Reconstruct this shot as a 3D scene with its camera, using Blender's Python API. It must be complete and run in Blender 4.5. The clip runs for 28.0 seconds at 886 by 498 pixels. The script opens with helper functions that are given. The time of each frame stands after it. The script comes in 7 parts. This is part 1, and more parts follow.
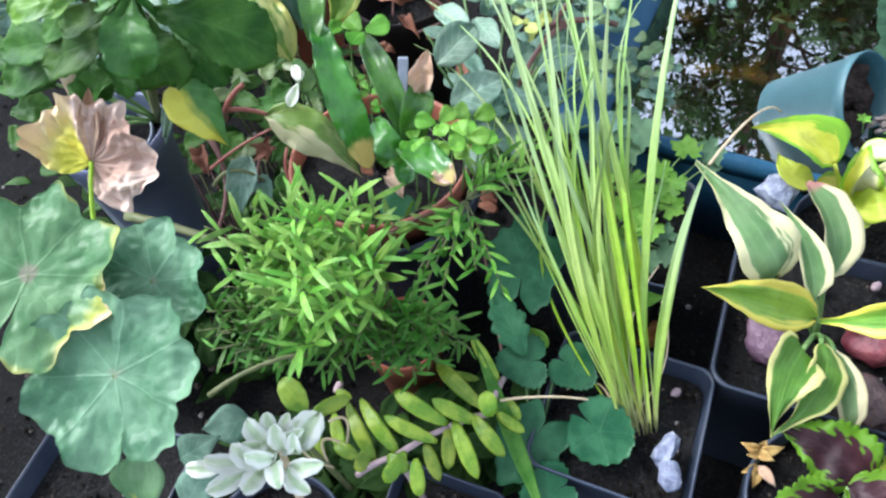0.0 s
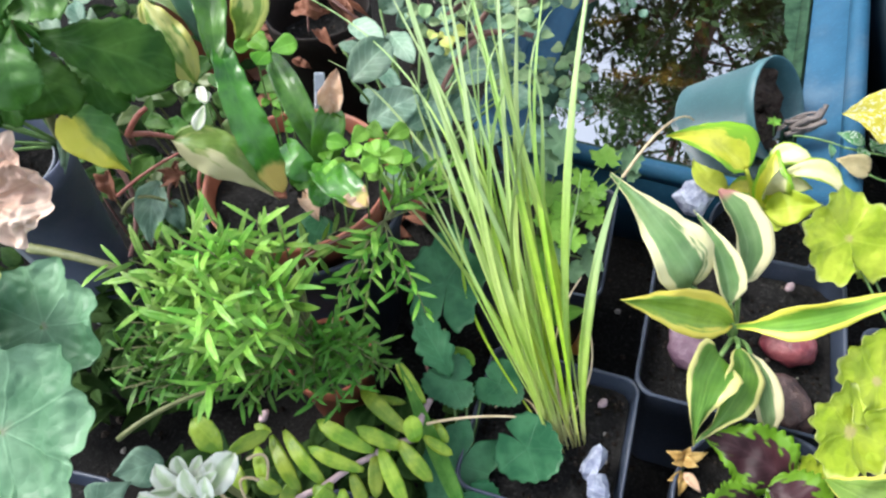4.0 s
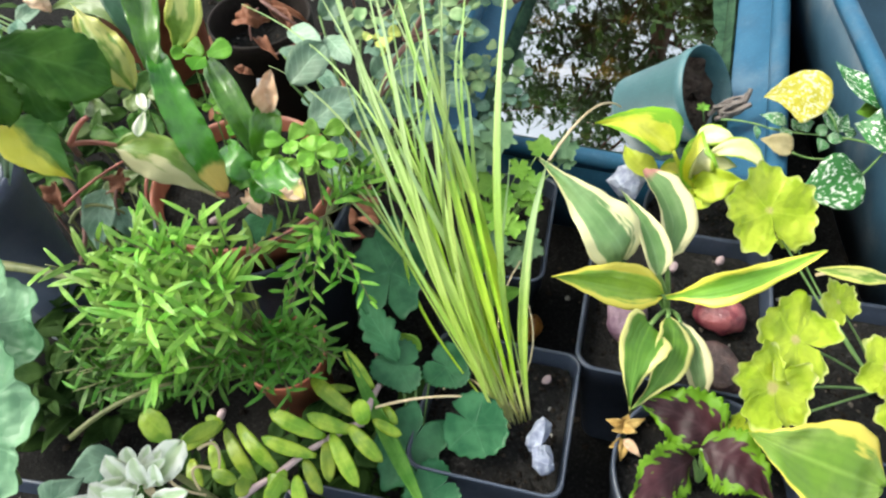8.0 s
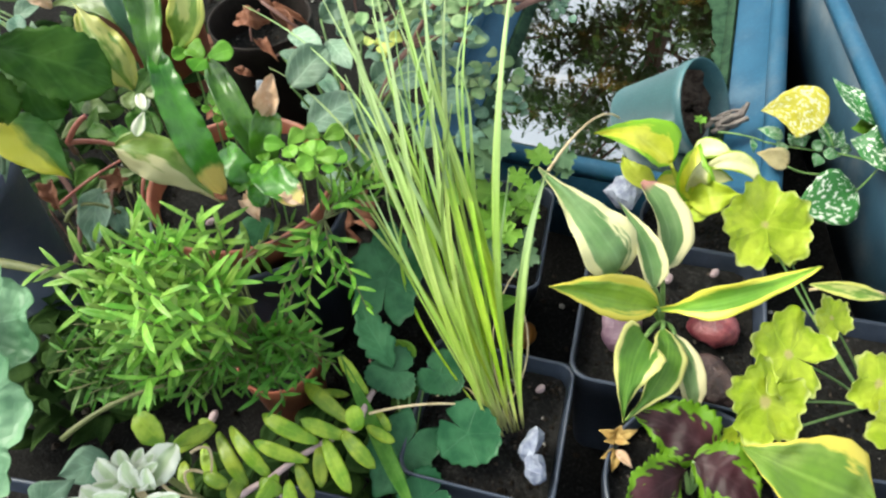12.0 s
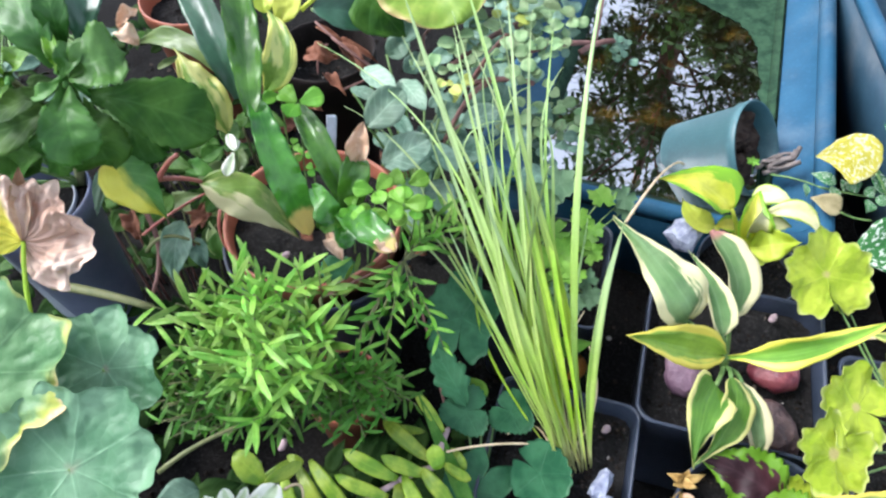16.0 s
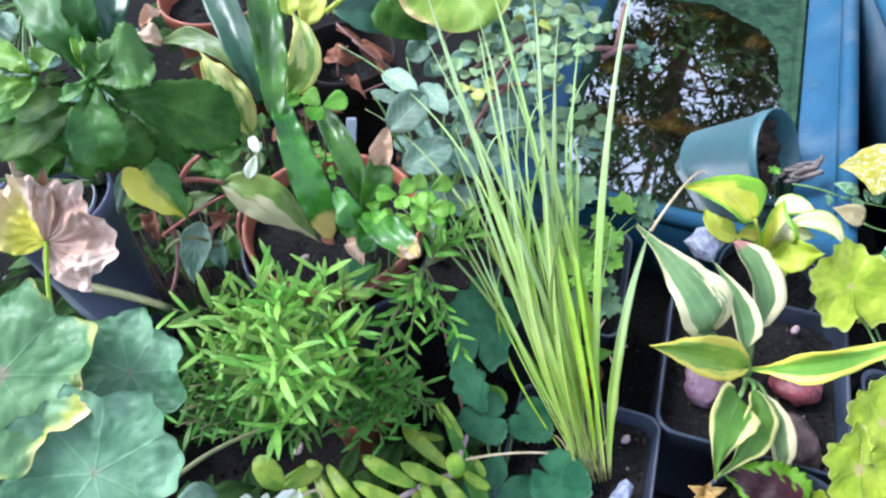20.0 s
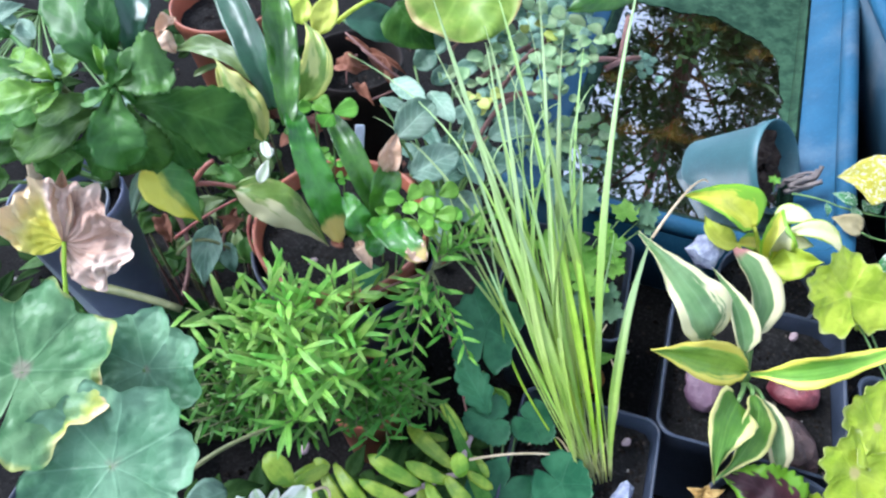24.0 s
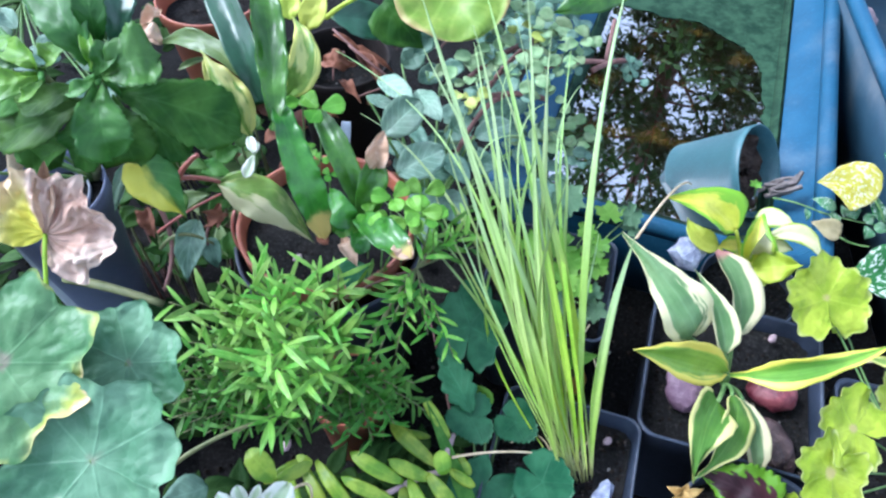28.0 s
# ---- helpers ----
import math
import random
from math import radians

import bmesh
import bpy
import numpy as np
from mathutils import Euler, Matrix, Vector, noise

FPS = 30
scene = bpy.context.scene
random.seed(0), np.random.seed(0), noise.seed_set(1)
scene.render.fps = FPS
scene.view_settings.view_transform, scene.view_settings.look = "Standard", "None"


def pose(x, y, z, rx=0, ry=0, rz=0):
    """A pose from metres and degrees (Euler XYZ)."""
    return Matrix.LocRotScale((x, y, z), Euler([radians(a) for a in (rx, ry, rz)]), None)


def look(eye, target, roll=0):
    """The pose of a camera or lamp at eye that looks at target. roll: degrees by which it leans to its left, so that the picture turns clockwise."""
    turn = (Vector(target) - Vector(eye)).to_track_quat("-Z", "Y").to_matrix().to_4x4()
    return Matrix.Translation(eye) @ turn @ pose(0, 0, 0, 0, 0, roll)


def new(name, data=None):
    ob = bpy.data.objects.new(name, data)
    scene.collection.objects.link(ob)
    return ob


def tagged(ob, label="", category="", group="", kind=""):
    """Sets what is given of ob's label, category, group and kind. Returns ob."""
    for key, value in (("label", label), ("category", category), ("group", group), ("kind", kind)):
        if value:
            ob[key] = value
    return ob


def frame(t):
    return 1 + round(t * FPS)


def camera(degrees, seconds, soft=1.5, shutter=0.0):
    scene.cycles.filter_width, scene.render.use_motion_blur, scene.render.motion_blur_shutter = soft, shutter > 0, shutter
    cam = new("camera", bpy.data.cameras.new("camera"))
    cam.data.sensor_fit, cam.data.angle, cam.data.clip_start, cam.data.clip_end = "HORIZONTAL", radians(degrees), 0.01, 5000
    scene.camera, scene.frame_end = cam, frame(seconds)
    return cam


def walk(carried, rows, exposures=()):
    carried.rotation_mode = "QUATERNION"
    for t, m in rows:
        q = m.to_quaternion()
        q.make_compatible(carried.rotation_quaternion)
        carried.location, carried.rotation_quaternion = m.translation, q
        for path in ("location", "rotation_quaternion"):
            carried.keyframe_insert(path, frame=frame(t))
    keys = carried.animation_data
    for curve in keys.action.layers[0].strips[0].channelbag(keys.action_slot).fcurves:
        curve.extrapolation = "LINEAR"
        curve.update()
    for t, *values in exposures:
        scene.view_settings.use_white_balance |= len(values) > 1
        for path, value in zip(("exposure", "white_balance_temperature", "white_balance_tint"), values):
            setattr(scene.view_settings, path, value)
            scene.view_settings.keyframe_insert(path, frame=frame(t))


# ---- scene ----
cam = camera(65.9, 28.0, 2.4)
# seconds, eye x y z, heading to the left of +y, tilt upwards, lean to the left
PATH = [
    (0, -0.0000, -0.0000, 0.4437, 0.00, -53.77, -9.22),
    (0.5, 0.0057, -0.0023, 0.4578, -0.27, -51.45, -11.44),
    (1, 0.0148, -0.0007, 0.4526, -3.10, -53.56, -9.52),
    (1.5, 0.0156, 0.0016, 0.4448, -3.94, -53.57, -7.59),
    (2, 0.0100, 0.0051, 0.4466, -4.91, -53.21, -6.13),
    (2.5, 0.0062, 0.0064, 0.4475, -5.48, -53.75, -5.11),
    (3, 0.0090, 0.0078, 0.4492, -6.22, -53.39, -5.77),
    (3.5, 0.0128, 0.0093, 0.4418, -7.72, -54.25, -5.43),
    (5.5, 0.0170, 0.0056, 0.4475, -7.15, -53.25, -6.06),
    (6, 0.0126, -0.0003, 0.4448, -6.74, -52.96, -5.85),
    (6.5, 0.0130, -0.0018, 0.4430, -8.03, -52.98, -4.48),
    (7, 0.0165, -0.0040, 0.4435, -8.71, -53.30, -5.85),
    (7.5, 0.0265, -0.0082, 0.4443, -10.72, -52.88, -5.57),
    (8, 0.0287, -0.0131, 0.4455, -11.38, -53.36, -5.55),
    (8.5, 0.0381, -0.0128, 0.4445, -13.10, -53.49, -5.10),
    (9, 0.0338, -0.0102, 0.4432, -12.15, -53.71, -5.57),
    (9.5, 0.0347, -0.0068, 0.4445, -12.69, -53.26, -5.15),
    (10, 0.0340, -0.0075, 0.4425, -12.75, -53.52, -5.11),
    (10.5, 0.0318, -0.0079, 0.4438, -11.98, -53.23, -5.37),
    (11, 0.0311, -0.0084, 0.4445, -12.49, -53.28, -4.27),
    (11.5, 0.0284, -0.0093, 0.4448, -12.31, -53.25, -3.74),
    (12, 0.0269, -0.0104, 0.4476, -12.46, -53.25, -3.40),
    (12.5, 0.0147, -0.0043, 0.4647, -12.43, -53.69, -4.19),
    (14.5, 0.0099, -0.0067, 0.4877, -14.57, -52.42, -1.63),
    (15, 0.0127, -0.0073, 0.4863, -14.65, -52.27, -1.41),
    (15.5, 0.0046, -0.0011, 0.4840, -13.15, -51.71, -2.26),
    (16, -0.0097, 0.0101, 0.4718, -12.20, -53.05, -2.00),
    (16.5, -0.0108, 0.0188, 0.4706, -12.66, -53.27, -1.88),
    (17, -0.0165, 0.0213, 0.4686, -12.29, -53.52, -2.01),
    (17.5, -0.0198, 0.0234, 0.4752, -12.08, -53.22, -1.71),
    (18, -0.0224, 0.0216, 0.4721, -11.49, -53.28, -2.18),
    (18.5, -0.0196, 0.0204, 0.4720, -11.94, -53.68, -1.22),
    (19, -0.0164, 0.0161, 0.4720, -11.72, -53.10, -1.52),
    (19.5, -0.0156, 0.0157, 0.4712, -11.67, -53.09, -1.60),
    (20, -0.0171, 0.0158, 0.4716, -11.34, -52.97, -1.77),
    (20.5, -0.0192, 0.0148, 0.4729, -11.81, -52.94, -1.34),
    (21, -0.0218, 0.0116, 0.4725, -11.40, -53.08, -1.54),
    (21.5, -0.0197, 0.0093, 0.4756, -11.93, -52.56, -1.51),
    (23.5, -0.0195, 0.0070, 0.4788, -11.26, -52.18, -1.41),
    (24, -0.0208, 0.0099, 0.4781, -11.12, -52.39, -1.38),
    (24.5, -0.0226, 0.0119, 0.4784, -11.24, -52.61, -1.06),
    (25, -0.0309, 0.0118, 0.4802, -11.18, -52.41, -0.74),
    (25.5, -0.0338, 0.0145, 0.4779, -11.88, -52.72, 0.50),
    (26, -0.0238, 0.0129, 0.4751, -12.39, -52.93, 0.41),
    (26.5, -0.0272, 0.0137, 0.4768, -12.99, -52.61, 0.78),
    (27, -0.0334, 0.0106, 0.4769, -12.66, -52.65, 1.34),
    (27.5, -0.0352, 0.0087, 0.4739, -12.79, -52.87, 1.87),
    (28, -0.0229, 0.0089, 0.4777, -13.56, -52.35, 1.38),
]
EXPOSURES = [(0, 1.62, 5700, 11), (3, 1.65, 6050, 11), (6, 1.62, 6450, 6), (8, 1.70, 6700, 3), (9, 1.57, 6850, 1), (12, 1.55, 6800, 1), (15, 1.65, 6150, 11), (18, 1.67, 5650, 13), (21, 1.67, 5450, 15), (24, 1.67, 5400, 13), (28, 1.67, 5150, 12)]
walk(cam, [(t, pose(x, y, z, 90 + tilt, 0, turn) @ pose(0, 0, 0, 0, 0, lean)) for t, x, y, z, turn, tilt, lean in PATH], EXPOSURES)

# ---- light ----
world = bpy.data.worlds.new("sky")
scene.world = world
world.use_nodes = True
sky = world.node_tree.nodes.new("ShaderNodeTexSky")
sky.sky_type = "NISHITA"
sky.sun_disc = False
sky.sun_elevation = radians(48)
sky.sun_rotation = radians(-60)
sky.air_density, sky.dust_density = 1.0, 2.0
haze = world.node_tree.nodes.new("ShaderNodeHueSaturation")
haze.inputs["Saturation"].default_value = 0.40
world.node_tree.links.new(sky.outputs[0], haze.inputs["Color"])
world.node_tree.links.new(haze.outputs[0], world.node_tree.nodes["Background"].inputs[0])
world.node_tree.nodes["Background"].inputs[1].default_value = 0.15
sun_data = bpy.data.lights.new("sun", "SUN")
sun_data.energy, sun_data.angle, sun_data.color = 1.5, radians(25), (1.0, 0.95, 0.88)
sun = new("sun", sun_data)
sun.matrix_world = look((-3.0, 1.7, 4.0), (0, 0, 0))


# ---- materials ----
class Nodes:
    """A short way to wire one material."""

    def __init__(self, name, rough=0.5, metal=0.0, spec=0.5):
        self.mat = bpy.data.materials.new(name)
        self.mat.use_nodes = True
        self.tree = self.mat.node_tree
        self.bsdf = self.tree.nodes["Principled BSDF"]
        self.bsdf.inputs["Roughness"].default_value = rough
        self.bsdf.inputs["Metallic"].default_value = metal
        self.bsdf.inputs["Specular IOR Level"].default_value = spec

    def put(self, sock, value):
        if isinstance(value, bpy.types.NodeSocket):
            self.tree.links.new(value, sock)
        elif isinstance(value, tuple) and len(value) == 3 and sock.type == "RGBA":
            sock.default_value = (*value, 1)
        else:
            sock.default_value = value

    def node(self, kind, out=0, **ins):
        n = self.tree.nodes.new(kind)
        for key, value in ins.items():
            self.put(n.inputs[key.replace("_", " ")], value)
        return n.outputs[out]

    def math(self, op, a, b=0.5, c=0.5):
        n = self.tree.nodes.new("ShaderNodeMath")
        n.operation = op
        for sock, value in zip(n.inputs, (a, b, c)):
            self.put(sock, value)
        return n.outputs[0]

    def noise(self, scale, detail=3.0, where=None, out=0, rough=0.55):
        n = self.tree.nodes.new("ShaderNodeTexNoise")
        n.inputs["Scale"].default_value, n.inputs["Detail"].default_value, n.inputs["Roughness"].default_value = scale, detail, rough
        self.put(n.inputs["Vector"], where if where else self.node("ShaderNodeTexCoord", 3))
        return n.outputs[out]

    def ramp(self, fac, *stops):
        n = self.tree.nodes.new("ShaderNodeValToRGB")
        self.put(n.inputs[0], fac)
        while len(n.color_ramp.elements) < len(stops):
            n.color_ramp.elements.new(0.5)
        for e, (at, col) in zip(n.color_ramp.elements, stops):
            e.position, e.color = at, (*col, 1)
        return n.outputs[0]

    def step(self, x, lo, hi):
        n = self.tree.nodes.new("ShaderNodeMapRange")
        n.interpolation_type = "SMOOTHSTEP"
        self.put(n.inputs[0], x)
        n.inputs[1].default_value, n.inputs[2].default_value = lo, hi
        return n.outputs[0]

    def mix(self, fac, a, b, blend="MIX"):
        n = self.tree.nodes.new("ShaderNodeMix")
        n.data_type, n.blend_type = "RGBA", blend
        self.put(n.inputs[0], fac)
        self.put(n.inputs[6], a)
        self.put(n.inputs[7], b)
        return n.outputs[2]

    def bump(self, height, strength=0.3, distance=0.001):
        n = self.tree.nodes.new("ShaderNodeBump")
        n.inputs["Strength"].default_value, n.inputs["Distance"].default_value = strength, distance
        self.put(n.inputs["Height"], height)
        self.put(self.bsdf.inputs["Normal"], n.outputs[0])

    def colour(self, value):
        self.put(self.bsdf.inputs["Base Color"], value)

    def uv(self):
        n = self.tree.nodes.new("ShaderNodeSeparateXYZ")
        self.put(n.inputs[0], self.node("ShaderNodeTexCoord", 2))
        return n.outputs[0], n.outputs[1]

    def streaks(self, across, along, detail=2.0):
        """Noise drawn out along a leaf, another for every leaf."""
        u, v = self.uv()
        c = self.tree.nodes.new("ShaderNodeCombineXYZ")
        self.put(c.inputs[0], self.math("MULTIPLY", u, across))
        self.put(c.inputs[1], self.math("MULTIPLY", v, along))
        self.put(c.inputs[2], self.math("MULTIPLY", self.random(), 40.0))
        return self.noise(1.0, detail, c.outputs[0])

    def random(self):
        return self.node("ShaderNodeObjectInfo", 5)

    def thin(self, colour, amount=0.35):
        """Light that comes through a thin leaf."""
        t = self.tree
        back = t.nodes.new("ShaderNodeBsdfTranslucent")
        self.put(back.inputs[0], colour)
        both = t.nodes.new("ShaderNodeMixShader")
        both.inputs[0].default_value = amount
        t.links.new(self.bsdf.outputs[0], both.inputs[1])
        t.links.new(back.outputs[0], both.inputs[2])
        t.links.new(both.outputs[0], t.nodes["Material Output"].inputs[0])
        return self.mat


def long_leaf(name, dark, light, margin=None, edge=0.7, ragged=0.12, vein=0.25, tip=None, rough=0.4, veins=9.0, blotch=None, spread=0.25, thin=0.3, root=None, blotch_at=0.52, blotch_size=(5.0, 3.0), blotch_soft=0.06, soft=0.06, spec=0.35, half=None, half_at=0.5, bumpy=0.35, tip_at=0.88, mottle=28, coat=0.0, stripes=0.0, outer_light=None, jag=0.0):
    """A leaf with a midrib. uv: x across (0 to 1), y from base to tip."""
    n = Nodes(name, rough, 0.0, spec)
    n.bsdf.inputs["Coat Weight"].default_value, n.bsdf.inputs["Coat Roughness"].default_value = coat, 0.16
    u, v = n.uv()
    off = n.math("ABSOLUTE", n.math("MULTIPLY_ADD", u, 2.0, -1.0))
    big, small = n.noise(mottle, 3), n.noise(260, 3)
    col = n.mix(n.step(big, 0.35, 0.65), dark, light)
    # side veins run from the midrib towards the tip
    wave = n.math("SINE", n.math("MULTIPLY", n.math("MULTIPLY_ADD", off, -0.35, v), veins * 6.283))
    rib = n.math("SUBTRACT", 1.0, n.step(off, 0.0, 0.09))
    lines = n.math("MAXIMUM", n.math("MULTIPLY", n.step(wave, 0.6, 1.0), 0.55), rib)
    col = n.mix(n.math("MULTIPLY", lines, vein), col, tuple(min(1, c * 1.9 + 0.04) for c in light))
    col = n.mix(n.math("MULTIPLY", n.step(small, 0.45, 0.75), 0.25), col, tuple(c * 0.6 for c in dark))
    fold = n.math("MULTIPLY", small, 0.4)
    if stripes:
        # fine parallel veins from base to tip
        band = n.math("SINE", n.math("MULTIPLY_ADD", u, stripes * 6.283, n.math("MULTIPLY", n.noise(60, 2), 3.0)))
        col = n.mix(n.math("MULTIPLY", n.step(band, -0.2, 1.0), 0.12), col, tuple(c * 0.55 for c in dark))
        fold = n.math("ADD", fold, n.math("MULTIPLY", band, 0.14))
    if blotch:
        spot = n.streaks(*blotch_size)
        col = n.mix(n.step(spot, blotch_at - blotch_soft, blotch_at + blotch_soft), col, blotch)
    if margin:
        where = n.math("ADD", off, n.math("MULTIPLY", n.math("SUBTRACT", n.streaks(9.0, 2.5, 3.0), 0.5), ragged * 4))
        if jag:
            where = n.math("ADD", where, n.math("MULTIPLY", wave, -jag))
        col = n.mix(n.step(where, edge - soft, edge + soft), col, margin)
    if half:
        where = n.math("ADD", u, n.math("MULTIPLY", n.math("SUBTRACT", n.streaks(5.0, 3.0, 3.0), 0.5), ragged * 3))
        col = n.mix(n.step(where, half_at - soft, half_at + soft), col, half)
    if tip:
        at = n.math("ADD", v, n.math("MULTIPLY", n.math("SUBTRACT", n.noise(90, 3), 0.5), 0.2))
        col = n.mix(n.step(at, tip_at, tip_at + 0.08), col, tip)
    if outer_light:
        # pale bluish light towards the tip, mixed into the leaf colour
        col = n.mix(n.step(v, 0.30, 0.85), col, outer_light)
    if root:
        col = n.mix(n.step(v, 0.0, 0.16), root, col)
    tone = n.math("MULTIPLY_ADD", n.random(), spread, 1.0 - spread / 2)
    hsv = n.node("ShaderNodeHueSaturation", Color=col, Value=tone, Hue=n.math("MULTIPLY_ADD", n.random(), 0.02, 0.49))
    n.colour(hsv)
    n.put(n.bsdf.inputs["Roughness"], n.math("MULTIPLY_ADD", n.noise(130, 4), 0.34, rough - 0.12))
    n.bump(n.math("ADD", n.math("MULTIPLY", lines, -1.6 * vein), fold), bumpy, 0.0012)
    return n.thin(hsv, thin)


def fan_leaf(name, dark, light, rim=None, edge=0.85, ribs=7.0, vein=0.3, centre=None, rough=0.55, spread=0.2, thin=0.3, ragged=0.1, inner=0.35, tone_noise=30, worn=None, worn_at=(0.0, 0.0)):
    """A round leaf with veins out of its middle. uv: x round (0 to 1), y from the middle to the edge."""
    n = Nodes(name, rough, 0.0, 0.35)
    u, v = n.uv()
    big, small = n.noise(tone_noise, 2), n.noise(240, 3)
    col = n.mix(n.step(big, 0.35, 0.65), dark, light)
    ray = n.math("ABSOLUTE", n.math("SINE", n.math("MULTIPLY", u, ribs * 3.1416)))
    lines = n.math("SUBTRACT", 1.0, n.step(n.math("MULTIPLY", ray, v), 0.0, 0.085))
    col = n.mix(n.math("MULTIPLY", lines, vein), col, tuple(min(1, c * 1.8 + 0.05) for c in light))
    jag = n.math("ADD", v, n.math("MULTIPLY", n.math("SUBTRACT", n.noise(80, 3), 0.5), ragged * 4))
    if centre:
        col = n.mix(n.math("SUBTRACT", 1.0, n.step(jag, inner - 0.06, inner + 0.06)), col, centre)
    if rim:
        col = n.mix(n.step(jag, edge - 0.06, edge + 0.06), col, rim)
    if worn:
        # a dried stretch of the edge, yellow towards the middle
        lo, hi = worn_at
        side = n.math("MULTIPLY", n.step(u, lo - 0.05, lo + 0.03), n.math("SUBTRACT", 1.0, n.step(u, hi - 0.03, hi + 0.05)))
        col = n.mix(n.math("MULTIPLY", side, n.step(jag, 0.70, 0.92)), col, (0.58, 0.60, 0.10))
        col = n.mix(n.math("MULTIPLY", side, n.step(jag, 0.86, 0.98)), col, worn)
    # a net of fine veins
    net = n.tree.nodes.new("ShaderNodeTexVoronoi")
    net.feature = "DISTANCE_TO_EDGE"
    net.inputs["Scale"].default_value = 190.0
    n.put(net.inputs["Vector"], n.node("ShaderNodeTexCoord", 3))
    mesh = n.math("SUBTRACT", 1.0, n.step(net.outputs[0], 0.0, 0.12))
    col = n.mix(n.math("MULTIPLY", mesh, 0.06), col, tuple(min(1, c * 1.5 + 0.03) for c in light))
    lines = n.math("ADD", lines, n.math("MULTIPLY", mesh, 0.35))
    col = n.mix(n.math("MULTIPLY", n.step(small, 0.45, 0.75), 0.2), col, tuple(c * 0.6 for c in dark))
    hsv = n.node("ShaderNodeHueSaturation", Color=col, Value=n.math("MULTIPLY_ADD", n.random(), spread, 1.0 - spread / 2))
    n.colour(hsv)
    n.bump(n.math("ADD", n.math("MULTIPLY", lines, -0.4), n.math("MULTIPLY", small, 0.4)), 0.4, 0.0012)
    return n.thin(hsv, thin)


def plain(name, a, b, rough=0.5, scale=60, fine=400, bump=0.3, distance=0.0008, spec=0.5, spread=0.15, scratch=0.0, thin=0.0):
    """Two tones at two scales with a fine relief."""
    n = Nodes(name, rough, 0.0, spec)
    big, small = n.noise(scale, 4), n.noise(fine, 3)
    col = n.mix(n.step(big, 0.3, 0.7), a, b)
    col = n.mix(n.math("MULTIPLY", n.step(small, 0.5, 0.8), 0.35), col, tuple(min(1, c * 1.6 + 0.02) for c in b))
    if scratch:
        dust = n.noise(scale * 0.4, 6, rough=0.7)
        col = n.mix(n.math("MULTIPLY", n.step(dust, 0.5, 0.75), scratch), col, (0.35, 0.33, 0.30))
    col = n.node("ShaderNodeHueSaturation", Color=col, Value=n.math("MULTIPLY_ADD", n.random(), spread, 1.0 - spread / 2))
    n.colour(col)
    n.put(n.bsdf.inputs["Roughness"], n.math("MULTIPLY_ADD", small, 0.25, rough - 0.12))
    n.bump(n.math("ADD", small, big), bump, distance)
    return n.thin(col, thin) if thin else n.mat


def soil_material(name, k=1.0):
    n = Nodes(name, 0.95, 0.0, 0.06)
    big, crumb = n.noise(45, 4), n.noise(420, 5, rough=0.7)
    col = n.ramp(crumb, *((at, tuple(c * k for c in tone)) for at, tone in ((0.3, (0.011, 0.011, 0.0105)), (0.55, (0.026, 0.025, 0.024)), (0.72, (0.075, 0.071, 0.067)))))
    col = n.mix(n.math("MULTIPLY", n.step(big, 0.45, 0.7), 0.5), col, (0.018 * k, 0.0155 * k, 0.014 * k))
    n.colour(col)
    n.bump(crumb, 0.9, 0.003)
    return n.mat


def crumb_material():
    n = Nodes("soil crumbs", 0.95, 0.0, 0.08)
    island = n.node("ShaderNodeNewGeometry", 8)
    n.colour(n.ramp(island, (0.0, (0.006, 0.005, 0.004)), (0.7, (0.022, 0.017, 0.013)), (0.90, (0.060, 0.048, 0.038)), (0.97, (0.12, 0.10, 0.08)), (1.0, (0.40, 0.38, 0.34))))
    return n.mat


CRUMB = crumb_material()
SOIL = soil_material("damp potting soil", 0.85)
# ground soil: shade among the pots put into a darker soil colour
SHADE_SOIL = soil_material("ground soil darkened for shade", 0.62)
BLACK_POT = plain("black plastic", (0.020, 0.028, 0.046), (0.037, 0.048, 0.074), 0.42, 40, 500, 0.15, scratch=0.14)
TERRACOTTA = plain("terracotta plastic", (0.28, 0.078, 0.040), (0.36, 0.11, 0.055), 0.5, 50, 500, 0.2, scratch=0.16)
TEAL = plain("teal plastic", (0.045, 0.115, 0.130), (0.060, 0.145, 0.158), 0.45, 40, 400, 0.15, scratch=0.15)
BLUE = plain("blue plastic", (0.012, 0.060, 0.112), (0.017, 0.076, 0.136), 0.55, 30, 350, 0.15, spec=0.22, scratch=0.12)
# darker copy of the blue plastic for a planter wall in shade
SHADED_BLUE = plain("blue plastic darkened for shade", (0.013, 0.038, 0.062), (0.019, 0.052, 0.082), 0.5, 30, 350, 0.15, scratch=0.14)
BROWN_POT = plain("dark brown plastic", (0.010, 0.008, 0.007), (0.020, 0.014, 0.012), 0.7, 40, 400, 0.2, spec=0.15, scratch=0.06)
GREY_POT = plain("grey blue plastic", (0.12, 0.14, 0.22), (0.17, 0.19, 0.29), 0.45, 40, 400, 0.15, scratch=0.2)
STEM = plain("green stem", (0.10, 0.20, 0.05), (0.17, 0.28, 0.08), 0.5, 120, 500, 0.2)
PINK_STEM = plain("pink stem", (0.26, 0.07, 0.055), (0.36, 0.13, 0.09), 0.45, 120, 500, 0.2)
DRY_STEM = plain("dry straw stem", (0.42, 0.32, 0.18), (0.58, 0.47, 0.30), 0.7, 120, 500, 0.3)
WOODY = plain("brown woody stem", (0.13, 0.06, 0.05), (0.22, 0.11, 0.09), 0.7, 120, 500, 0.4)
